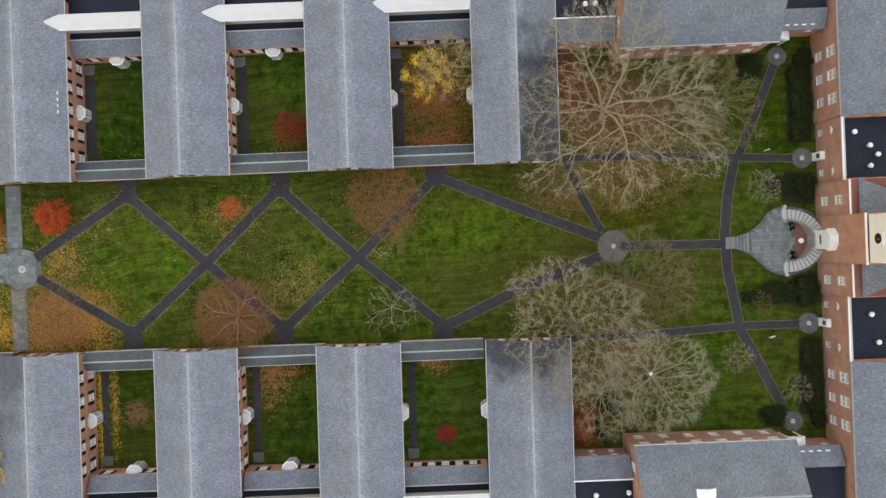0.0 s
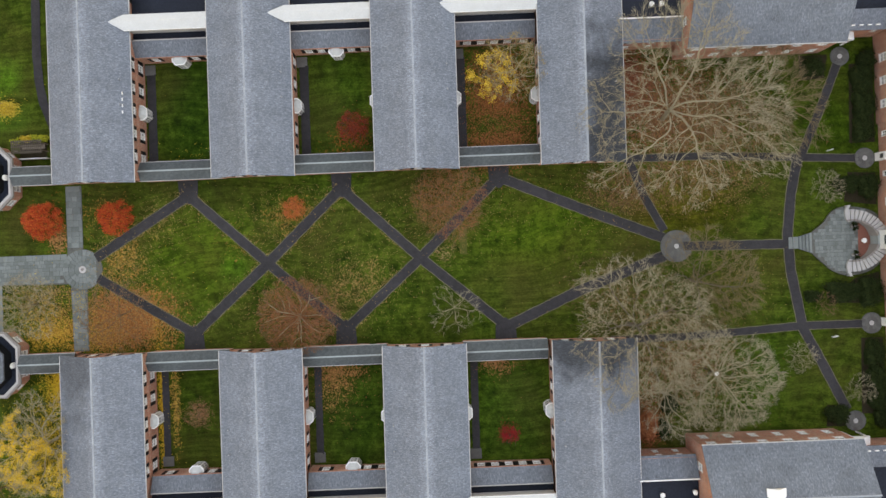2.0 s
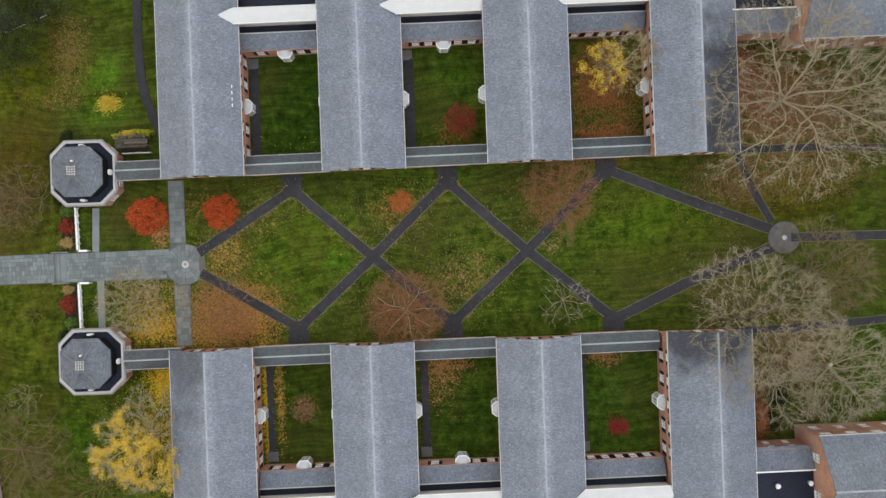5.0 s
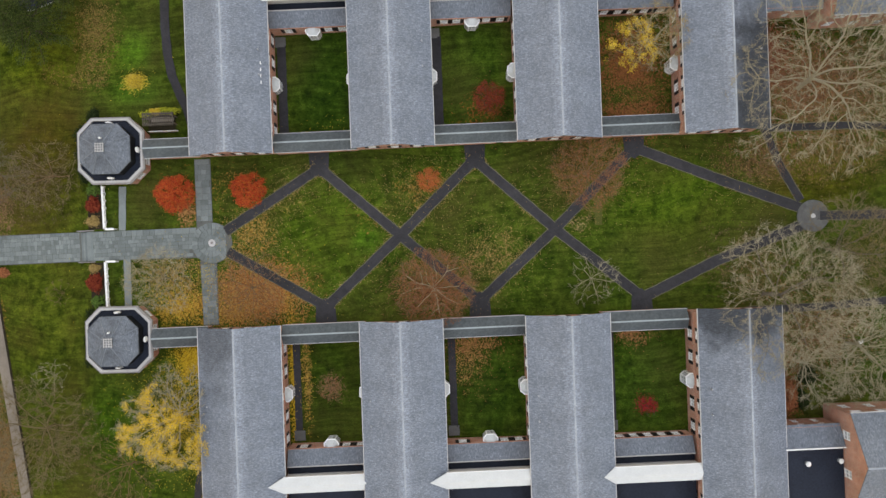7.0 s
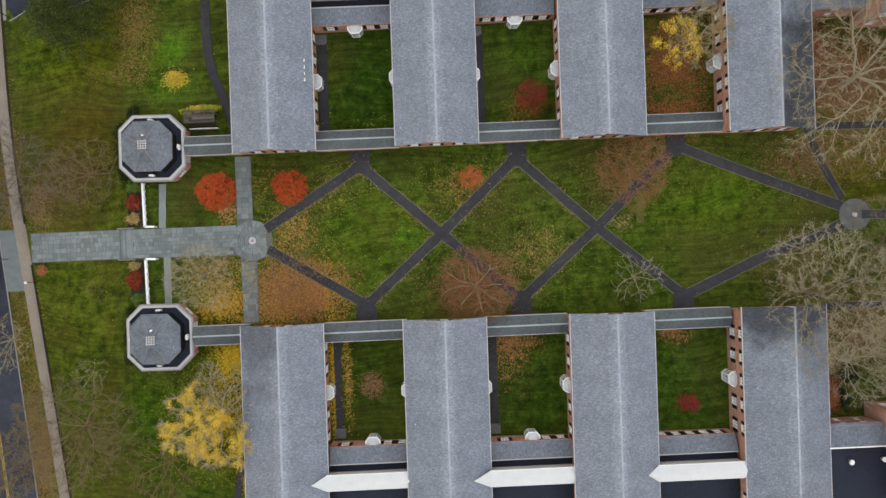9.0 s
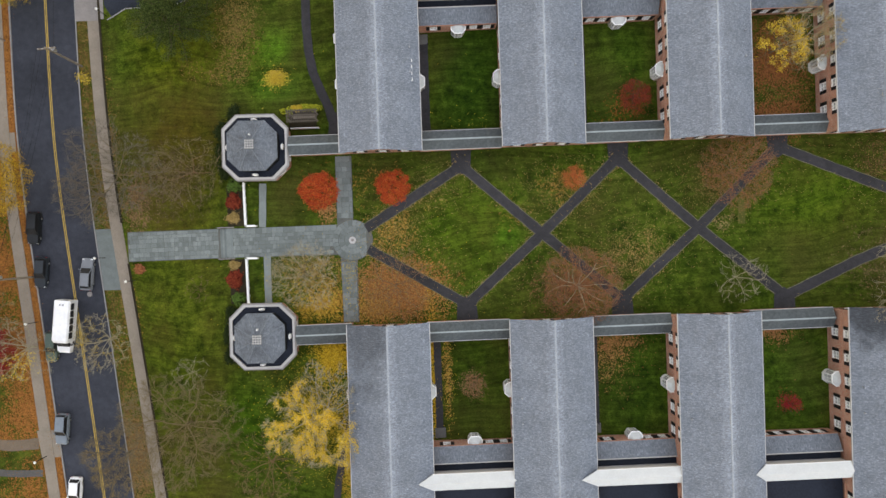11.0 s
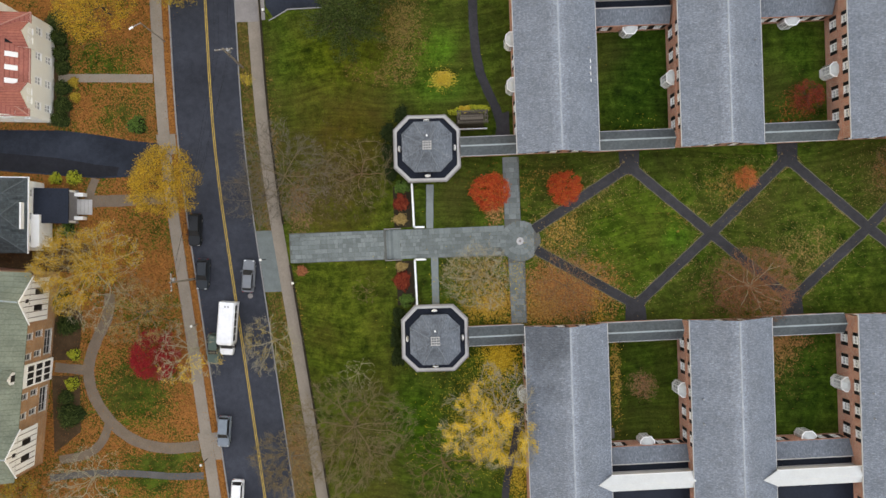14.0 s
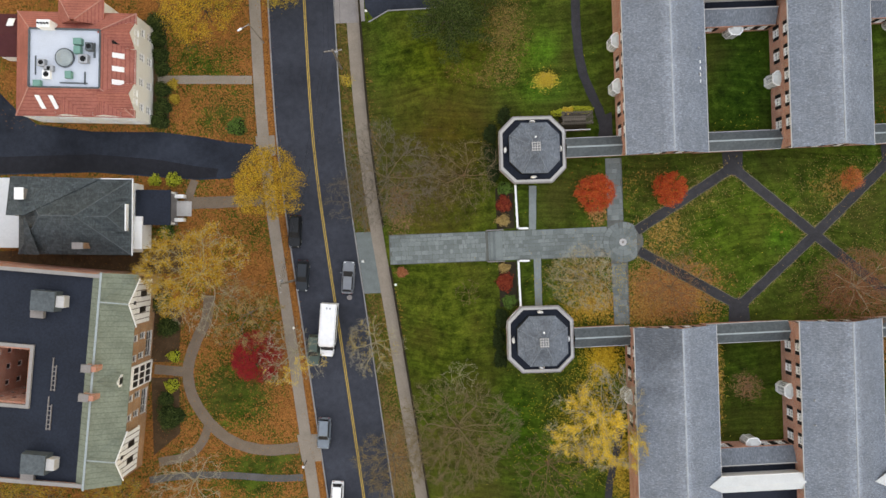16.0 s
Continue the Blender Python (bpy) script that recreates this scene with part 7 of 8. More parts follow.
# ---- trees ----
def branching(r, height, spread, seed, n, step, base, flat, gaps, lobes, arms):
    """A branch skeleton that grows towards scattered buds: places, parents and the thickness order of every node."""
    buds = []
    ph = r.uniform(0, 6.28)
    while len(buds) < n:
        g, q = r.uniform(0, 6.283), math.sqrt(r.random())
        rim = spread * (1 + lobes * (0.6 * math.sin(3 * g + ph) + 0.4 * math.sin(7 * g + 2 * ph) + 0.3 * math.sin(13 * g + ph)))
        x, y = math.cos(g) * q * rim, math.sin(g) * q * rim
        hi = height * (flat + (1 - flat) * math.sqrt(max(0.0, 1 - q * q)))
        lo = height * (base + 0.12 - 0.06 * q)
        z = lo + (hi - lo) * (0.15 + 0.85 * r.random() ** 0.6)
        if noise.noise((x * 0.4 + seed, y * 0.4, z * 0.4)) < gaps:
            continue
        buds.append((x, y, z))
    buds = np.array(buds)
    lean = [r.uniform(-0.03, 0.03) * height for _ in range(2)]
    k = max(4, int(height * base / step))
    pts = [np.array((lean[0] * i / k, lean[1] * i / k, -0.3 + (height * base + 0.3) * i / k)) for i in range(k + 1)]
    par = [-1] + list(range(k))
    kids = [1] * k + [0]
    for a in range(arms):
        g = 6.283 * (a + r.uniform(-0.3, 0.3)) / arms + ph
        e = radians(r.uniform(18, 62))
        d = np.array((math.cos(g) * math.cos(e), math.sin(g) * math.cos(e), math.sin(e)))
        at = k - int(r.random() * k * 0.3)
        for _ in range(max(2, int(spread * r.uniform(0.3, 0.55) / step))):
            d = d + np.array((r.uniform(-1, 1), r.uniform(-1, 1), r.uniform(-1, 1))) * 0.14
            d = d / np.linalg.norm(d)
            pts.append(pts[at] + d * step)
            par.append(at)
            kids[at] += 1
            kids.append(0)
            at = len(pts) - 1
    far = np.linalg.norm(buds[:, None, :] - np.array(pts)[None, k // 2:, :], axis=2)
    near_i, near_d = far.argmin(1) + k // 2, far.min(1)
    alive = near_d > step * 1.2
    for _ in range(160):
        if not alive.any():
            break
        acc = {}
        idx = np.nonzero(alive)[0]
        src = np.array(pts)[near_i[idx]]
        way = (buds[idx] - src) / np.maximum(near_d[idx], 1e-6)[:, None]
        for a, w in zip(near_i[idx], way):
            acc[a] = acc.get(a, 0) + w
        fresh = []
        for a, w in acc.items():
            if kids[a] > 3:
                continue
            m = w / (np.linalg.norm(w) + 1e-9) + np.array((r.uniform(-1, 1), r.uniform(-1, 1), r.uniform(-1, 1))) * 0.24
            if par[a] >= 0:
                b = pts[a] - pts[par[a]]
                m = m + 0.75 * b / (np.linalg.norm(b) + 1e-9)
            m = m / (np.linalg.norm(m) + 1e-9)
            fresh.append((a, pts[a] + m * step * r.uniform(0.8, 1.2)))
        if not fresh:
            break
        for a, p in fresh:
            kids[a] += 1
            par.append(a)
            kids.append(0)
            pts.append(p)
            d = np.linalg.norm(buds - p, axis=1)
            w = d < near_d
            near_i[w], near_d[w] = len(pts) - 1, d[w]
        alive &= near_d > step * 1.45
    return [Vector(p) for p in pts], par


def scatter_leaves(sh, r, centre, spread, n, size):
    for _ in range(n):
        v = Vector((r.gauss(0, 1), r.gauss(0, 1), r.gauss(0, 1))) * spread
        c = centre + v
        a = Vector((r.uniform(-1, 1), r.uniform(-1, 1), r.uniform(-0.5, 0.5))).normalized()
        b = a.cross(Vector((r.uniform(-0.5, 0.5), r.uniform(-0.5, 0.5), 1))).normalized()
        s = size * r.uniform(0.6, 1.3)
        sh.face([c - a * s, c - b * s * 0.6, c + a * s, c + b * s * 0.6])


def tree(x, y, height, spread, seed, bark, label, twig=None, n=500, step=0.42, base=0.28, flat=0.5, gaps=-0.35, lobes=0.14, arms=8,
         r0=0.014, sprigs=6, sprig=0.75, leaf=None, leaves=0, leaf_size=0.075, leaf_spread=0.22, leaf_gaps=-0.9, clump=0.55, side=None, name="tree"):
    """Trunk and limbs in bark, fine twigs in their own colour, and, where it still has them, leaves along the twigs in clumps."""
    r = random.Random(seed)
    t = thing(name, label, "tree", pose(x, y, ground_z(x, y)))
    pts, par = branching(r, height, spread, seed, n, step, base, flat, gaps, lobes, arms)
    area = [0.0] * len(pts)
    kids = [0] * len(pts)
    for i in range(len(pts) - 1, 0, -1):
        area[i] = max(area[i], r0 ** 2.25)
        area[par[i]] += area[i]
        kids[par[i]] += 1
    rad = [a ** (1 / 2.25) for a in area]
    trunk, limb, fine, ends = Shape(), Shape(), Shape(), []
    stem = max(4, int(height * base / step))
    for i in range(1, len(pts)):
        p = par[i]
        ra, rb = min(rad[p], rad[i] * 1.35), rad[i]
        if i <= stem:
            trunk.tube(pts[p], pts[i], rad[p] * (1.35 if p == 0 else 1.0), rb, 9)
        elif rb > r0 * 2.4:
            limb.tube(pts[p], pts[i], ra, rb, 5)
        else:
            fine.tube(pts[p], pts[i], ra, rb * 0.9, 3)
            ends.append(i)
            d = (pts[i] - pts[p]).normalized()
            out = Vector((pts[i].x, pts[i].y, 0.35 * height)).normalized()
            for k in range(sprigs if kids[i] == 0 else (sprigs + 1) // 2):
                c = (d + out * 0.5 + Vector((r.uniform(-1, 1), r.uniform(-1, 1), r.uniform(-0.5, 0.8))) * 0.8).normalized()
                m = pts[i].lerp(pts[p], r.random() * 0.8) + c * sprig * r.uniform(0.5, 1.2)
                fine.tube(pts[i], m, r0 * 0.8, r0 * 0.4, 3)
    part("trunk", trunk, bark, t)
    part("branchwork", limb, bark, t)
    part("twigwork", fine, twig or bark, t)["kind"] = "stuff"
    if leaf:
        lf = Shape()
        keep = []
        for i in ends:
            p = pts[i]
            if side and (p.x * side[0] + p.y * side[1]) / spread < side[2] + 0.35 * noise.noise((p.x * 0.5, p.y * 0.5, seed + 3.0)):
                continue
            if noise.noise((p.x * clump + seed * 1.7, p.y * clump, p.z * clump)) > leaf_gaps:
                keep.append(p)
        for k in range(leaves if keep else 0):
            scatter_leaves(lf, r, keep[int(r.random() * len(keep))], leaf_spread, 1, leaf_size)
        if lf.f:
            part("crown", lf, leaf, t)
    return t


# bare giants at the head of the lawn
tree(22.3, 16.6, 16, 12.6, 11, BARK_PALE, "huge bare tree with pale spreading limbs", twig=BARK_PALE, n=2400, step=0.55, r0=0.019, flat=0.62, lobes=0.2, gaps=-0.2, sprigs=8, sprig=1.1)
tree(33.5, 17.0, 10, 8.0, 12, BARK_TAN, "bare tree with fine tan twigs", twig=BARK_TAN, n=1500, step=0.45, r0=0.016, sprigs=8, sprig=0.95)
tree(16.3, -11.4, 15, 9.0, 13, BARK, "large bare tree with dense tan twigs", twig=BARK_PALE, n=2000, step=0.45, r0=0.016, lobes=0.2, gaps=-0.22, sprigs=8, sprig=1.0)
tree(27.3, -18.7, 11, 6.7, 14, BARK_PALE, "large bare tree with pale tan twigs", twig=BARK_PALE, n=1700, step=0.4, r0=0.016, flat=0.45, sprigs=8, sprig=0.95)
tree(20.6, -21.0, 9, 4.8, 15, BARK_PALE, "bare grey tree beside the low brick link", twig=BARK_PALE, n=800, step=0.4, r0=0.015, sprig=0.8)
tree(25.2, -5.6, 11, 6.6, 16, BARK, "bare tree with fine grey twigs", twig=BARK_TAN, n=1600, step=0.4, r0=0.016, sprigs=8, sprig=0.95)
# brown trees on the lawn
tree(-28.9, -8.6, 7, 5.4, 21, BARK_PALE, "round bare tree with reddish brown twigs", twig=BARK_BROWN, n=1300, step=0.34, r0=0.015, flat=0.4, gaps=-1, lobes=0.05, arms=20, base=0.2, leaf=L_RUST, leaves=9000, leaf_size=0.055, leaf_spread=0.3)
tree(-7.6, 6.3, 7, 4.9, 22, BARK_TAN, "thin brown tree with few remaining leaves", twig=BARK_BROWN, n=1000, step=0.36, r0=0.012, lobes=0.1, gaps=-1, arms=16, base=0.2, leaf=L_RUST, leaves=6500, leaf_size=0.055, leaf_spread=0.3)
tree(-54.2, -7.4, 6.5, 4.9, 23, BARK_BROWN, "thin bare tree standing in copper leaf litter", twig=BARK_BROWN, n=620, step=0.4, r0=0.012, leaf=L_RUST, leaves=900, leaf_size=0.045)
tree(-66.8, -5.6, 6.5, 4.4, 24, BARK_TAN, "thin bare tree with olive twigs", twig=BARK_PALE, n=1100, step=0.34, r0=0.0105, arms=12, gaps=-0.7, sprigs=9, sprig=0.8, leaf=L_TAWNY, leaves=900, leaf_size=0.045)
tree(-7.4, -8.1, 5.5, 3.3, 25, BARK_PALE, "small bare tree with pale star-shaped limbs", twig=BARK_PALE, n=240, step=0.36, base=0.2, arms=10, r0=0.012, sprigs=4)
tree(16.0, 6.6, 5, 3.0, 26, BARK_BROWN, "small thin brown tree", twig=BARK_BROWN, n=240, step=0.36, r0=0.010, leaf=L_RUST, leaves=260, leaf_size=0.04)
tree(-43.9, -21.9, 3.4, 1.7, 27, BARK_BROWN, "small round brown shrub tree in the courtyard", twig=BARK_BROWN, n=260, step=0.24, r0=0.010, gaps=-1, sprig=0.3, leaf=L_RUST, leaves=500, leaf_size=0.04, leaf_spread=0.12)
# coloured trees
COL = dict(step=0.3, r0=0.01, sprig=0.3, gaps=-1, lobes=0.05, flat=0.4, leaf_size=0.075, leaf_spread=0.2)
tree(-64.3, 6.1, 4.8, 2.5, 31, BARK_DARK, "scarlet maple in full autumn colour", leaf=L_RED, leaves=9000, n=600, leaf_gaps=-0.35, **COL)
tree(-54.1, 6.1, 4.6, 2.2, 32, BARK_DARK, "scarlet maple in full autumn colour", leaf=L_RED, leaves=7500, n=520, leaf_gaps=-0.35, **COL)
tree(-29.1, 6.3, 3.2, 1.5, 33, BARK_DARK, "small orange tree thinning at the edge", leaf=L_ORANGE, leaves=2300, n=260, leaf_gaps=-0.3, **{**COL, "leaf_size": 0.06})
tree(-20.3, 17.2, 4.0, 2.1, 34, BARK_DARK, "dark crimson courtyard tree", leaf=L_DRED, leaves=3600, n=380, leaf_gaps=-0.2, **{**COL, "leaf_size": 0.065})
tree(-0.5, -26.2, 2.6, 1.2, 35, BARK_DARK, "small crimson courtyard tree", leaf=L_WINE, leaves=1300, n=200, leaf_gaps=-0.25, **{**COL, "leaf_size": 0.055, "step": 0.22})
tree(1.6, 23.4, 10, 4.2, 36, BARK_PALE, "tall tawny tree half bare in the courtyard", twig=BARK_PALE, n=620, step=0.4, r0=0.014, leaf=L_TAWNY, leaves=3000, leaf_size=0.06, leaf_gaps=-0.1)
tree(-1.2, 22.6, 8, 3.4, 37, BARK, "yellow leafy courtyard tree", twig=BARK_TAN, n=480, leaf=L_GINKGO, leaves=3000, leaf_gaps=0.0, **{**COL, "lobes": 0.15, "leaf_size": 0.07})
tree(-65.0, -24.9, 9.5, 6.8, 38, BARK_PALE, "half-bare golden tree with pale twigs beside slate roof", twig=BARK_PALE, n=1500, step=0.38, r0=0.017, sprigs=8, sprig=0.85, lobes=0.22, gaps=-0.2, base=0.3, leaf=L_GINKGO, leaves=15000, leaf_size=0.065, leaf_spread=0.22, leaf_gaps=-0.03, clump=0.6, side=(-0.62, -0.78, -0.32))
tree(-70.0, 22.4, 1.2, 0.95, 40, BARK, "low bright yellow shrub on the lawn", n=120, leaf=L_YELLOW, leaves=1500, **{**COL, "step": 0.16, "leaf_size": 0.06, "leaf_spread": 0.16})
# lawn by the street: bare trees
tree(-92.9, 10.0, 10, 6.6, 51, BARK_TAN, "bare tree with fine grey-tan limbs over the pavement", twig=BARK, n=1200, step=0.42, r0=0.0125, lobes=0.25, gaps=-0.2, sprigs=9, sprig=1.0)
tree(-82.3, 9.6, 7, 4.8, 52, BARK_BROWN, "thin bare brown tree on the sloping lawn", twig=BARK_TAN, n=700, step=0.4, r0=0.013)
tree(-96.6, 7.4, 9, 4.8, 53, BARK, "bare grey street tree over the pavement", twig=BARK, n=700, step=0.42, r0=0.014)
tree(-84.0, -18.9, 3.6, 2.4, 54, BARK_PALE, "small round bare grey shrub tree", twig=BARK_PALE, n=260, step=0.28, r0=0.011, sprig=0.4)
tree(-84.9, -26.2, 11, 7.6, 55, BARK_TAN, "large bare grey tree on the lawn", twig=BARK_TAN, n=1500, step=0.42, r0=0.013, lobes=0.2, gaps=-0.25, sprigs=9, sprig=1.0)
tree(-94.3, -30.5, 9, 4.8, 56, BARK, "bare tan street tree", twig=BARK_TAN, n=900, step=0.4, r0=0.013, sprigs=9, sprig=0.9, leaf=L_TAWNY, leaves=2200, leaf_size=0.055)
tree(-72.6, -31.5, 7.5, 5.0, 57, BARK_BROWN, "dark bare tree near the path", twig=BARK_BROWN, n=700, step=0.42, r0=0.013)
tree(-82.3, -7.1, 2.6, 1.8, 58, BARK_BROWN, "small thin shrub on the lawn", twig=BARK_BROWN, n=140, step=0.26, r0=0.009, sprig=0.35)
tree(-95.9, -13.9, 8, 4.0, 59, BARK_PALE, "half-bare street tree with yellow-green leaves", twig=BARK_PALE, n=520, step=0.4, r0=0.015, leaf=L_OCHRE, leaves=700, leaf_size=0.07, leaf_gaps=0.12)
tree(-98.4, 23.9, 3, 1.0, 60, BARK, "small yellow kerbside sapling", n=60, step=0.25, r0=0.008, sprig=0.3, leaf=L_YELLOW, leaves=260, leaf_size=0.07, leaf_gaps=-0.2)
# across the street
FULL = dict(n=900, step=0.42, r0=0.014, gaps=-1, lobes=0.14, flat=0.45, leaf_size=0.075, leaf_spread=0.32)
tree(-109.4, 9.4, 10.5, 4.7, 61, BARK_DARK, "golden street tree in full leaf", leaf=L_GOLDEN, leaves=18000, leaf_gaps=-0.24, **FULL)
tree(-120.2, -2.8, 12, 7.0, 62, BARK_PALE, "golden tree thinning to pale twigs", twig=BARK_PALE, leaf=L_GOLDEN, leaves=14000, leaf_gaps=-0.18, sprigs=7, side=(-0.6, 0.8, -0.4), **{**FULL, "n": 1200, "step": 0.46, "lobes": 0.2})
tree(-113.8, -8.6, 9, 4.8, 63, BARK, "tawny half-bare garden tree", twig=BARK_TAN, n=560, step=0.44, r0=0.013, leaf=L_TAWNY, leaves=3400, leaf_size=0.065, leaf_gaps=-0.05)
tree(-112.8, -15.0, 5.5, 3.5, 64, BARK_DARK, "wine red Japanese maple on the round lawn", leaf=L_WINE, leaves=13000, n=700, leaf_gaps=-0.3, **{**COL, "step": 0.36, "leaf_spread": 0.24})
tree(-107.6, -14.6, 9, 4.4, 65, BARK_PALE, "bare street tree with a few yellow leaves", twig=BARK_PALE, n=560, step=0.42, r0=0.015, leaf=L_GINKGO, leaves=600, leaf_size=0.07, leaf_gaps=0.1, side=(0.2, -0.98, 0.1))
tree(-118.0, 34.6, 12, 5.6, 66, BARK_DARK, "large ochre tree in full leaf", leaf=L_GOLDEN, leaves=17000, leaf_gaps=-0.16, **FULL)
tree(-107.0, 38.0, 10, 4.0, 67, BARK_DARK, "ochre street tree in full leaf", leaf=L_OCHRE, leaves=9000, leaf_gaps=-0.16, **{**FULL, "n": 600})
tree(-123.0, -32.5, 8, 5.0, 68, BARK_PALE, "bare grey-green garden tree", twig=BARK_PALE, n=800, step=0.42, r0=0.015)
tree(-133.5, -35.0, 8, 4.5, 69, BARK, "ochre tree behind the hall", leaf=L_OCHRE, leaves=6000, leaf_gaps=-0.1, **{**FULL, "n": 500})
tree(-144.0, -34.0, 8, 5.5, 70, BARK, "orange and ochre tree behind the hall", leaf=L_OCHRE, leaves=7000, leaf_gaps=-0.1, **{**FULL, "n": 560})
# shrub-like bare trees by the chapel
for sx, sy, sp, sd in ((43.6, 6.3, 2.1, 81), (39.2, -16.7, 2.0, 82), (47.2, -21.2, 1.8, 83), (42.8, -9.7, 1.5, 84), (36.5, 16.0, 2.6, 85)):
    tree(sx, sy, sp * 1.5, sp, sd, BARK_PALE if sd != 84 else BARK_BROWN, "small bare ornamental tree on the grass", twig=BARK_PALE if sd != 84 else BARK_BROWN, n=420, step=0.26, base=0.14, r0=0.008, sprigs=9, sprig=0.55)


def conifer(x, y, h, spread, seed):
    r = random.Random(seed)
    t = thing("pine_tree", "dark green pine with layered boughs", "tree", pose(x, y, ground_z(x, y)))
    part("trunk", Shape().tube((0, 0, -0.3), (0.2, 0.1, h * 0.55), 0.32, 0.2, 8).tube((0.2, 0.1, h * 0.55), (0, 0, h), 0.2, 0.04, 8), BARK_DARK, t)
    br, lf = Shape(), Shape()
    for k in range(64):
        f_ = 0.22 + 0.76 * k / 64
        g = k * 2.4 + r.uniform(-0.3, 0.3)
        ln = spread * (1.08 - f_) ** 0.75 * r.uniform(0.65, 1.15)
        a = Vector((0, 0, h * f_))
        b = a + Vector((math.cos(g) * ln, math.sin(g) * ln, ln * r.uniform(-0.1, 0.22)))
        br.tube(a, b, 0.07, 0.02, 4)
        for j in range(6):
            c = a.lerp(b, 0.35 + 0.65 * j / 5) + Vector((r.uniform(-0.5, 0.5), r.uniform(-0.5, 0.5), r.uniform(-0.1, 0.25)))
            scatter_leaves(lf, r, c, 0.26 + 0.14 * r.random(), 46, 0.10)
    part("branchwork", br, BARK_DARK, t)
    part("crown", lf, L_FIR, t)


conifer(-83.2, 29.9, 13, 6.6, 91)
conifer(-78.0, 35.5, 12, 5.0, 92)


# ---- hedges and shrubs ----
def shrub(x, y, rx, ry, h, leaf, label, seed, n=420, size=0.11, turn=0.0, name="shrub", cat="shrub", box=0.0):
    """A clipped or loose mass: a lumpy dark core under a skin of leaves."""
    r = random.Random(seed)
    t = thing(name, label, cat, pose(x, y, ground_z(x, y), 0, 0, turn))
    core, lf = Shape(), Shape()
    rows, cols = 5, 16
    pw_ = 2.0 + box * 4

    def at(u, v, k):
        a = 2 * math.pi * u
        e = v * math.pi / 2
        ca, sa = math.cos(a), math.sin(a)
        m = (abs(ca) ** pw_ + abs(sa) ** pw_) ** (-1 / pw_)
        w = 1 + 0.13 * math.sin(a * 3 + seed) + 0.08 * math.sin(a * 7 + seed * 2 + v * 5)
        c = math.cos(e) ** (1 / (1 + box))
        return Vector((rx * ca * m * c * w * k, ry * sa * m * c * w * k, h * math.sin(e) ** (1 / (1 + box * 2)) * k * (1 + 0.1 * math.sin(a * 4 + v * 6))))

    for j in range(rows):
        for i in range(cols):
            core.face([at(i / cols, j / rows, 0.86), at((i + 1) / cols, j / rows, 0.86), at((i + 1) / cols, (j + 1) / rows, 0.86), at(i / cols, (j + 1) / rows, 0.86)])
    part("core", core, L_GREEN if leaf in (L_GREEN, L_SHRUB, L_LIME, L_FIR) else leaf, t)
    for _ in range(n):
        p = at(r.random(), r.random() ** 0.8, r.uniform(0.86, 1.06))
        scatter_leaves(lf, r, p, 0.06, 1, size)
    part("leaves", lf, leaf, t)
    return t


k = 0
for x, y, rx, ry, h in ((49.3, 20.8, 1.6, 2.2, 1.6), (49.4, 17.2, 1.6, 2.4, 1.7), (49.2, 13.9, 1.5, 1.9, 1.5), (42.6, 22.6, 1.7, 1.4, 1.5), (50.0, 23.5, 1.2, 1.3, 1.4),
                        (46.8, 6.6, 1.9, 1.2, 1.2), (49.6, 6.2, 1.5, 1.8, 1.5), (45.8, -8.1, 2.7, 1.5, 1.4), (49.4, -8.2, 1.7, 2.2, 1.6), (49.6, -16.6, 1.4, 2.0, 1.6), (49.7, -20.0, 1.4, 1.9, 1.6), (49.8, -23.0, 1.3, 1.7, 1.6), (44.3, -24.8, 1.7, 1.3, 1.4), (50.3, -25.6, 1.0, 1.3, 1.2), (41.6, -8.6, 1.2, 0.8, 0.9)):
    k += 1
    shrub(x, y, rx, ry, h, L_GREEN, "dark green clipped shrub bank below the brick wall", 200 + k, n=int(420 * rx), name="hedge", cat="hedge", box=0.35)
for x, y in ((20.5, -26.0), (21.6, -22.8)):
    k += 1
    shrub(x, y, 1.3, 1.5, 1.6, L_GREEN, "dark green shrub beside the low link", 200 + k, name="hedge", cat="hedge")
shrub(18.3, -25.6, 1.9, 2.2, 2.2, L_RUST, "rust brown shrub between roof and lawn", 231, n=1100)
for x, y, s in ((-78.2, 15.2, 1), (-78.2, 12.4, 1), (-78.0, 9.8, 1), (-77.8, -11.0, 1), (-78.3, -13.8, 1), (-78.2, -16.6, 1), (-76.2, 17.4, 1)):
    k += 1
    shrub(x, y, 1.0, 1.5, 0.9, L_GREEN, "low dark evergreen shrub at the pavilion foot", 200 + k, name="hedge", cat="hedge", box=0.2)
shrub(-76.5, 7.4, 1.15, 0.9, 1.1, L_SHRUB, "round bright green clipped shrub", 241, n=600)
shrub(-76.8, 5.2, 1.1, 1.2, 1.0, L_DRED, "dark red shrub beside the railing", 242, n=600)
shrub(-77.0, 2.9, 1.1, 0.9, 0.6, L_TAWNY, "low clump of straw-coloured perennials", 243, n=260, size=0.09)
shrub(-77.1, -5.8, 1.2, 1.35, 1.1, L_DRED, "wine red shrub beside the railing", 244, n=650)
shrub(-76.6, -8.6, 1.0, 0.95, 1.1, L_SHRUB, "round bright green clipped shrub", 245, n=600)
shrub(-77.1, -3.8, 1.0, 0.7, 0.6, L_TAWNY, "low clump of straw-coloured perennials", 246, n=240, size=0.09)
shrub(-91.7, -3.9, 0.9, 0.8, 0.6, L_RUST, "low brown perennials at the walk's foot", 247, n=300, size=0.09)
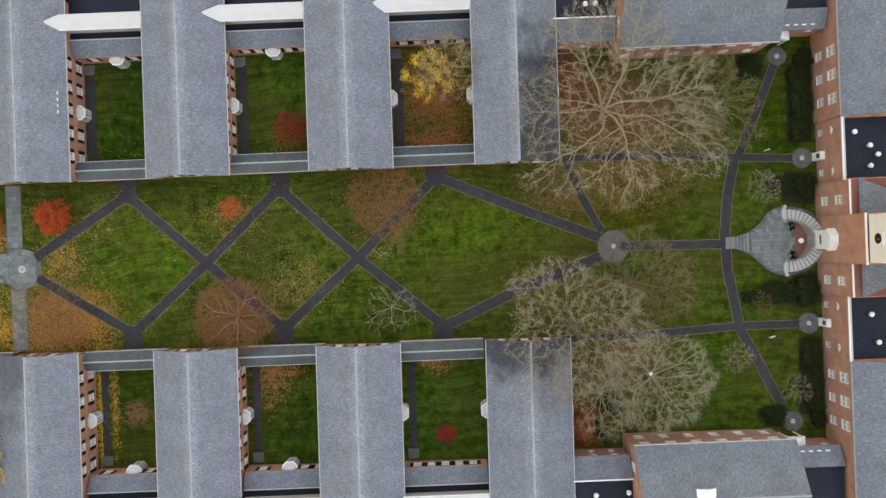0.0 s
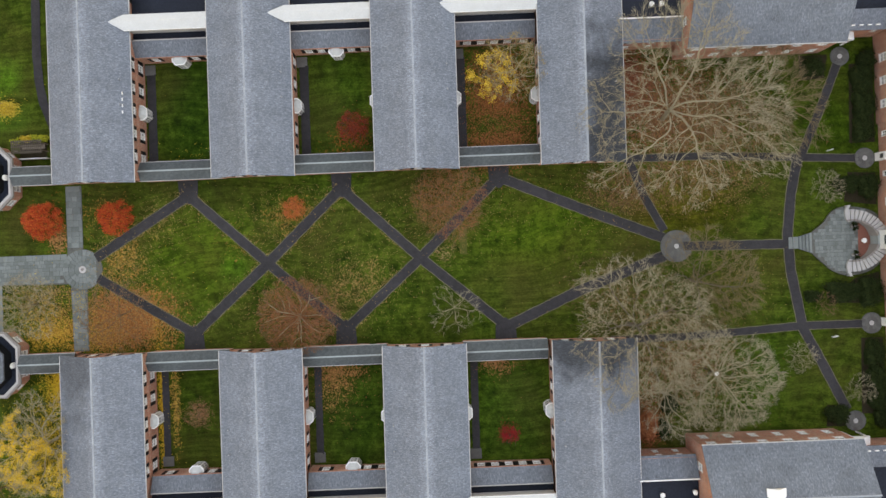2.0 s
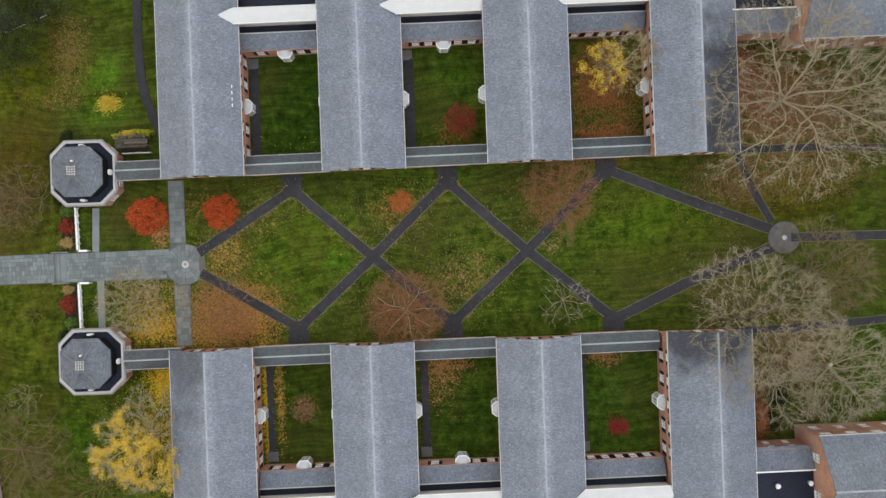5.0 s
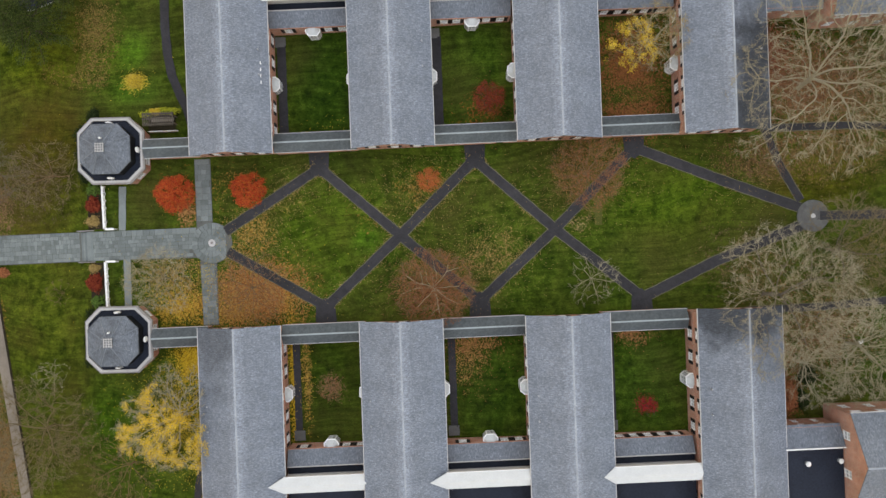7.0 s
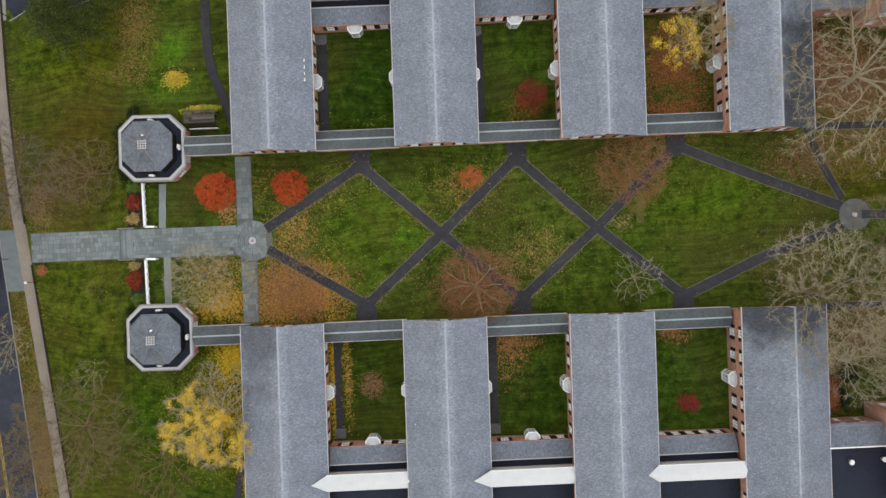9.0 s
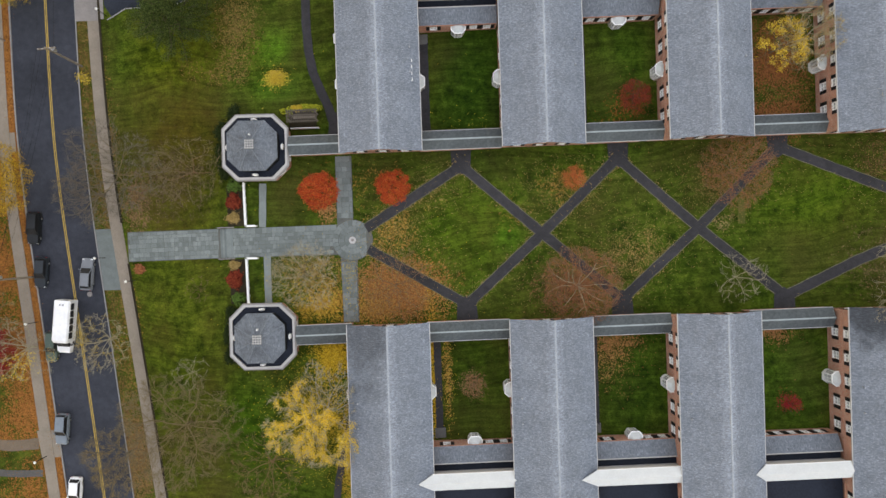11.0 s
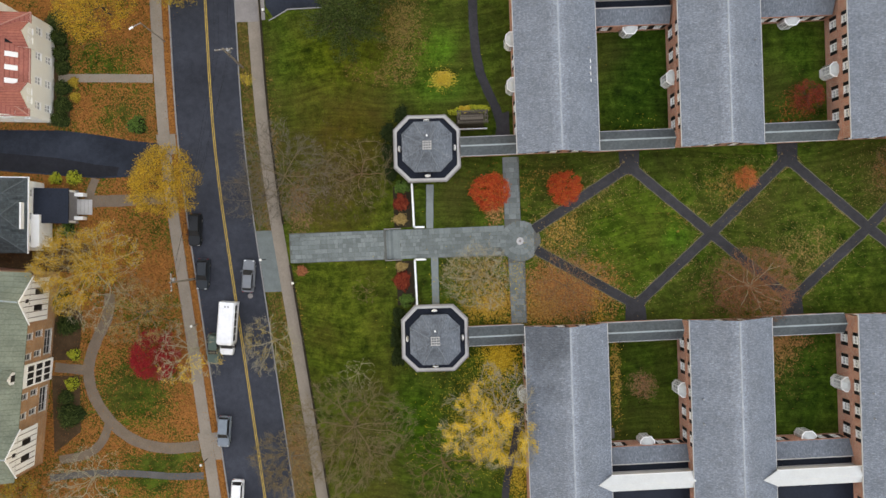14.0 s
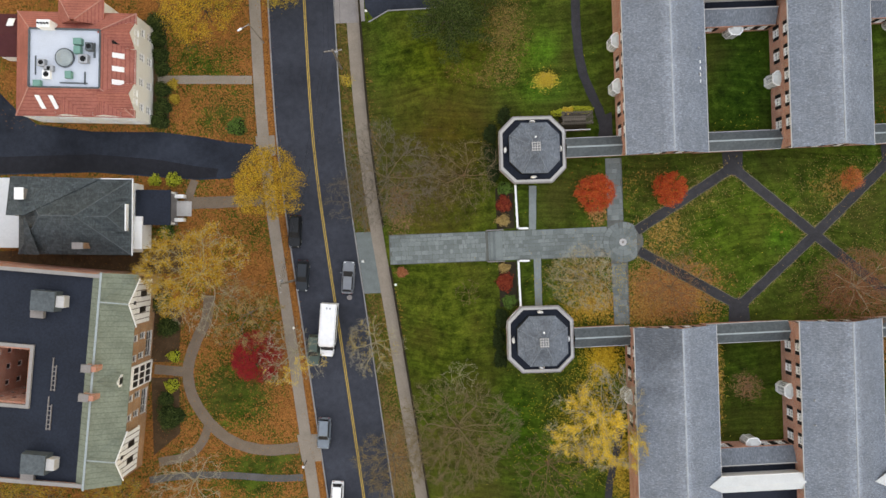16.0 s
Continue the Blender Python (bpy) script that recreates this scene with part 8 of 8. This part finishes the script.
for i, (x, y) in enumerate(((-68.6, 17.6), (-67.2, 17.95), (-65.8, 18.05), (-64.6, 17.9))):
    shrub(x, y, 0.85, 0.45, 0.9, L_LIME if i != 1 else L_YELLOW, "yellow clipped hedge beside the pergola", 250 + i, n=300, name="hedge", cat="hedge", box=0.3)
for i, (x, y, rr, lf_) in enumerate(((-124.3, 11.1, 1.15, L_LIME), (-127.0, 11.1, 0.9, L_LIME), (-125.7, 3.6, 1.3, L_SHRUB), (-125.5, -14.6, 0.95, L_LIME), (-126.0, -18.9, 1.05, L_LIME), (-126.3, -23.4, 2.1, L_FIR), (-126.2, -10.3, 1.7, L_FIR), (-127.0, -20.8, 1.2, L_FIR), (-114.8, 18.3, 1.5, L_SHRUB), (-125.6, 31.6, 1.5, L_FIR), (-125.3, 29.2, 1.3, L_FIR), (-125.2, 27.2, 1.2, L_FIR), (-125.3, 24.2, 1.3, L_FIR), (-125.4, 21.8, 1.4, L_FIR), (-125.9, 19.7, 1.5, L_FIR), (-123.8, 25.0, 0.8, L_OCHRE), (-123.6, 22.8, 0.8, L_OCHRE), (-127.2, -6.6, 1.6, L_FIR), (-125.6, 34.0, 1.6, L_FIR))):
    shrub(x, y, rr, rr * 0.92, rr * 0.95, lf_, "yellow-green clipped ball shrub" if lf_ is L_LIME else "clump of straw-coloured ornamental grass" if lf_ is L_OCHRE else "dark green shrub at a house foundation" if lf_ is L_FIR else "fresh green shrub in leaf litter", 260 + i, n=int(420 * rr))


# ---- fallen leaves ----
SEGS = [(a, b, h) for line, h in PATHS for a, b in zip(line, line[1:])]


def seg_dist(x, y, a, b):
    dx, dy = b[0] - a[0], b[1] - a[1]
    t = max(0, min(1, ((x - a[0]) * dx + (y - a[1]) * dy) / (dx * dx + dy * dy)))
    return math.hypot(x - a[0] - t * dx, y - a[1] - t * dy)


def fallen(name, leaf, label, seed, n, box, test):
    r = random.Random(seed)
    sh = Shape()
    made = tries = 0
    while made < n and tries < n * 12:
        tries += 1
        x, y = r.uniform(box[0], box[1]), r.uniform(box[2], box[3])
        if r.random() > test(x, y):
            continue
        if any(seg_dist(x, y, a, b) < h * 0.95 for a, b, h in SEGS) and r.random() > 0.12:
            continue
        z = ground_z(x, y) + 0.075 + r.random() * 0.05
        g, s = r.random() * 6.28, r.uniform(0.03, 0.075)
        c, q = math.cos(g) * s, math.sin(g) * s
        sh.face([(x - c, y - q, z), (x + q * 0.7, y - c * 0.7, z + r.uniform(-0.03, 0.04)), (x + c, y + q, z), (x - q * 0.7, y + c * 0.7, z + r.uniform(-0.03, 0.04))])
        made += 1
    single(name, sh, leaf, label, "fallen leaves", kind="stuff")


def edge_leaves(name, leaf, label, seed, per_metre, x0, x1):
    """Leaves caught along both edges of the lawn paths, in drifts with gaps."""
    r = random.Random(seed)
    sh = Shape()
    for a, b, h in SEGS:
        run = math.hypot(b[0] - a[0], b[1] - a[1])
        nx, ny = -(b[1] - a[1]) / run, (b[0] - a[0]) / run
        for _ in range(int(run * per_metre)):
            u, side = r.random(), r.choice((-1, 1))
            o = side * (h * 0.92 + 0.03 + min(0.5, r.expovariate(6.0)))
            x, y = a[0] + (b[0] - a[0]) * u + nx * o, a[1] + (b[1] - a[1]) * u + ny * o
            if not x0 < x < x1 or abs(y) > 11 or noise.noise((x * 0.35, y * 0.35, side * 9.0)) < r.uniform(-0.35, 0.3):
                continue
            if any(seg_dist(x, y, c, d) < k * 0.98 for c, d, k in SEGS):
                continue
            z = ground_z(x, y) + 0.075 + r.random() * 0.04
            g, q = r.random() * 6.28, r.uniform(0.035, 0.08)
            c, d = math.cos(g) * q, math.sin(g) * q
            sh.face([(x - c, y - d, z), (x + d * 0.7, y - c * 0.7, z + 0.02), (x + c, y + d, z), (x - d * 0.7, y + c * 0.7, z - 0.02)])
    single(name, sh, leaf, label, "fallen leaves", kind="stuff")


def near(pts):
    def f(x, y):
        return min(1.0, 0.002 + sum(k * math.exp(-((x - a) / r_) ** 2 - ((y - b) / r2) ** 2) for a, b, r_, r2, k in pts))
    return f


edge_leaves("fallen_leaves", L_TAWNY, "tawny leaves caught along the lawn path edges", 405, 34, -61, -14)
fallen("fallen_leaves", L_TAWNY, "scattered yellow-brown leaves on the lawn", 401, 14000, (-62, 45, -12.5, 10.7), near([(-54.5, 0, 4, 4, 0.6), (-48, 6, 4, 3, 0.35), (-54, -8, 6, 4, 0.8), (-29, -8, 6, 4, 0.5), (-20, -4, 5, 4, 0.4), (-30, 5, 5, 4, 0.4), (-8, 5, 6, 4, 0.4), (31, -6, 4, 4, 0.22), (15, 6, 5, 4, 0.4), (-9, -1, 2, 2, 0.2)]))
fallen("fallen_leaves", L_RUST, "rust-coloured leaves under bare trees and in courtyards", 402, 8000, (-30, 45, -32, 30), near([(-0.6, 19, 5, 8, 1), (22, 17, 10, 8, 0.6), (24, -17, 8, 7, 0.5), (18, -25, 3, 4, 0.7), (-24, -18, 4, 4, 0.6), (-2, -16, 3, 2, 0.6), (-20, 16, 3, 4, 0.3)]))
fallen("fallen_leaves", L_YELLOW, "golden leaves on grass and path near the pavilion", 403, 8000, (-82, -40, -36, 26), near([(-65, -25, 5, 8, 0.9), (-70, -27, 6, 7, 0.12), (-64, -17, 3, 3, 0.9), (-66, -8, 5, 4, 0.6), (-49.75, -21, 0.4, 9, 1.0), (-47.6, -20, 0.8, 8, 0.35), (-70.1, 22.5, 1.5, 1.3, 0.7), (-61, -5, 1, 2, 0.8), (-62, -34, 2, 6, 0.7), (-43, 14, 4, 2, 0.15)]))
fallen("fallen_leaves", L_FALLEN, "orange leaves drifted along kerb, pavement and gardens", 404, 9000, (-150, -104, -38, 38), lambda x, y: 0.55 if -9.5 < x - street(y) < -4.6 else 0.0 if 10.8 < y < 19.5 and x < street(y) - 9 else 0.25 if x < street(y) - 9 else 0.0)
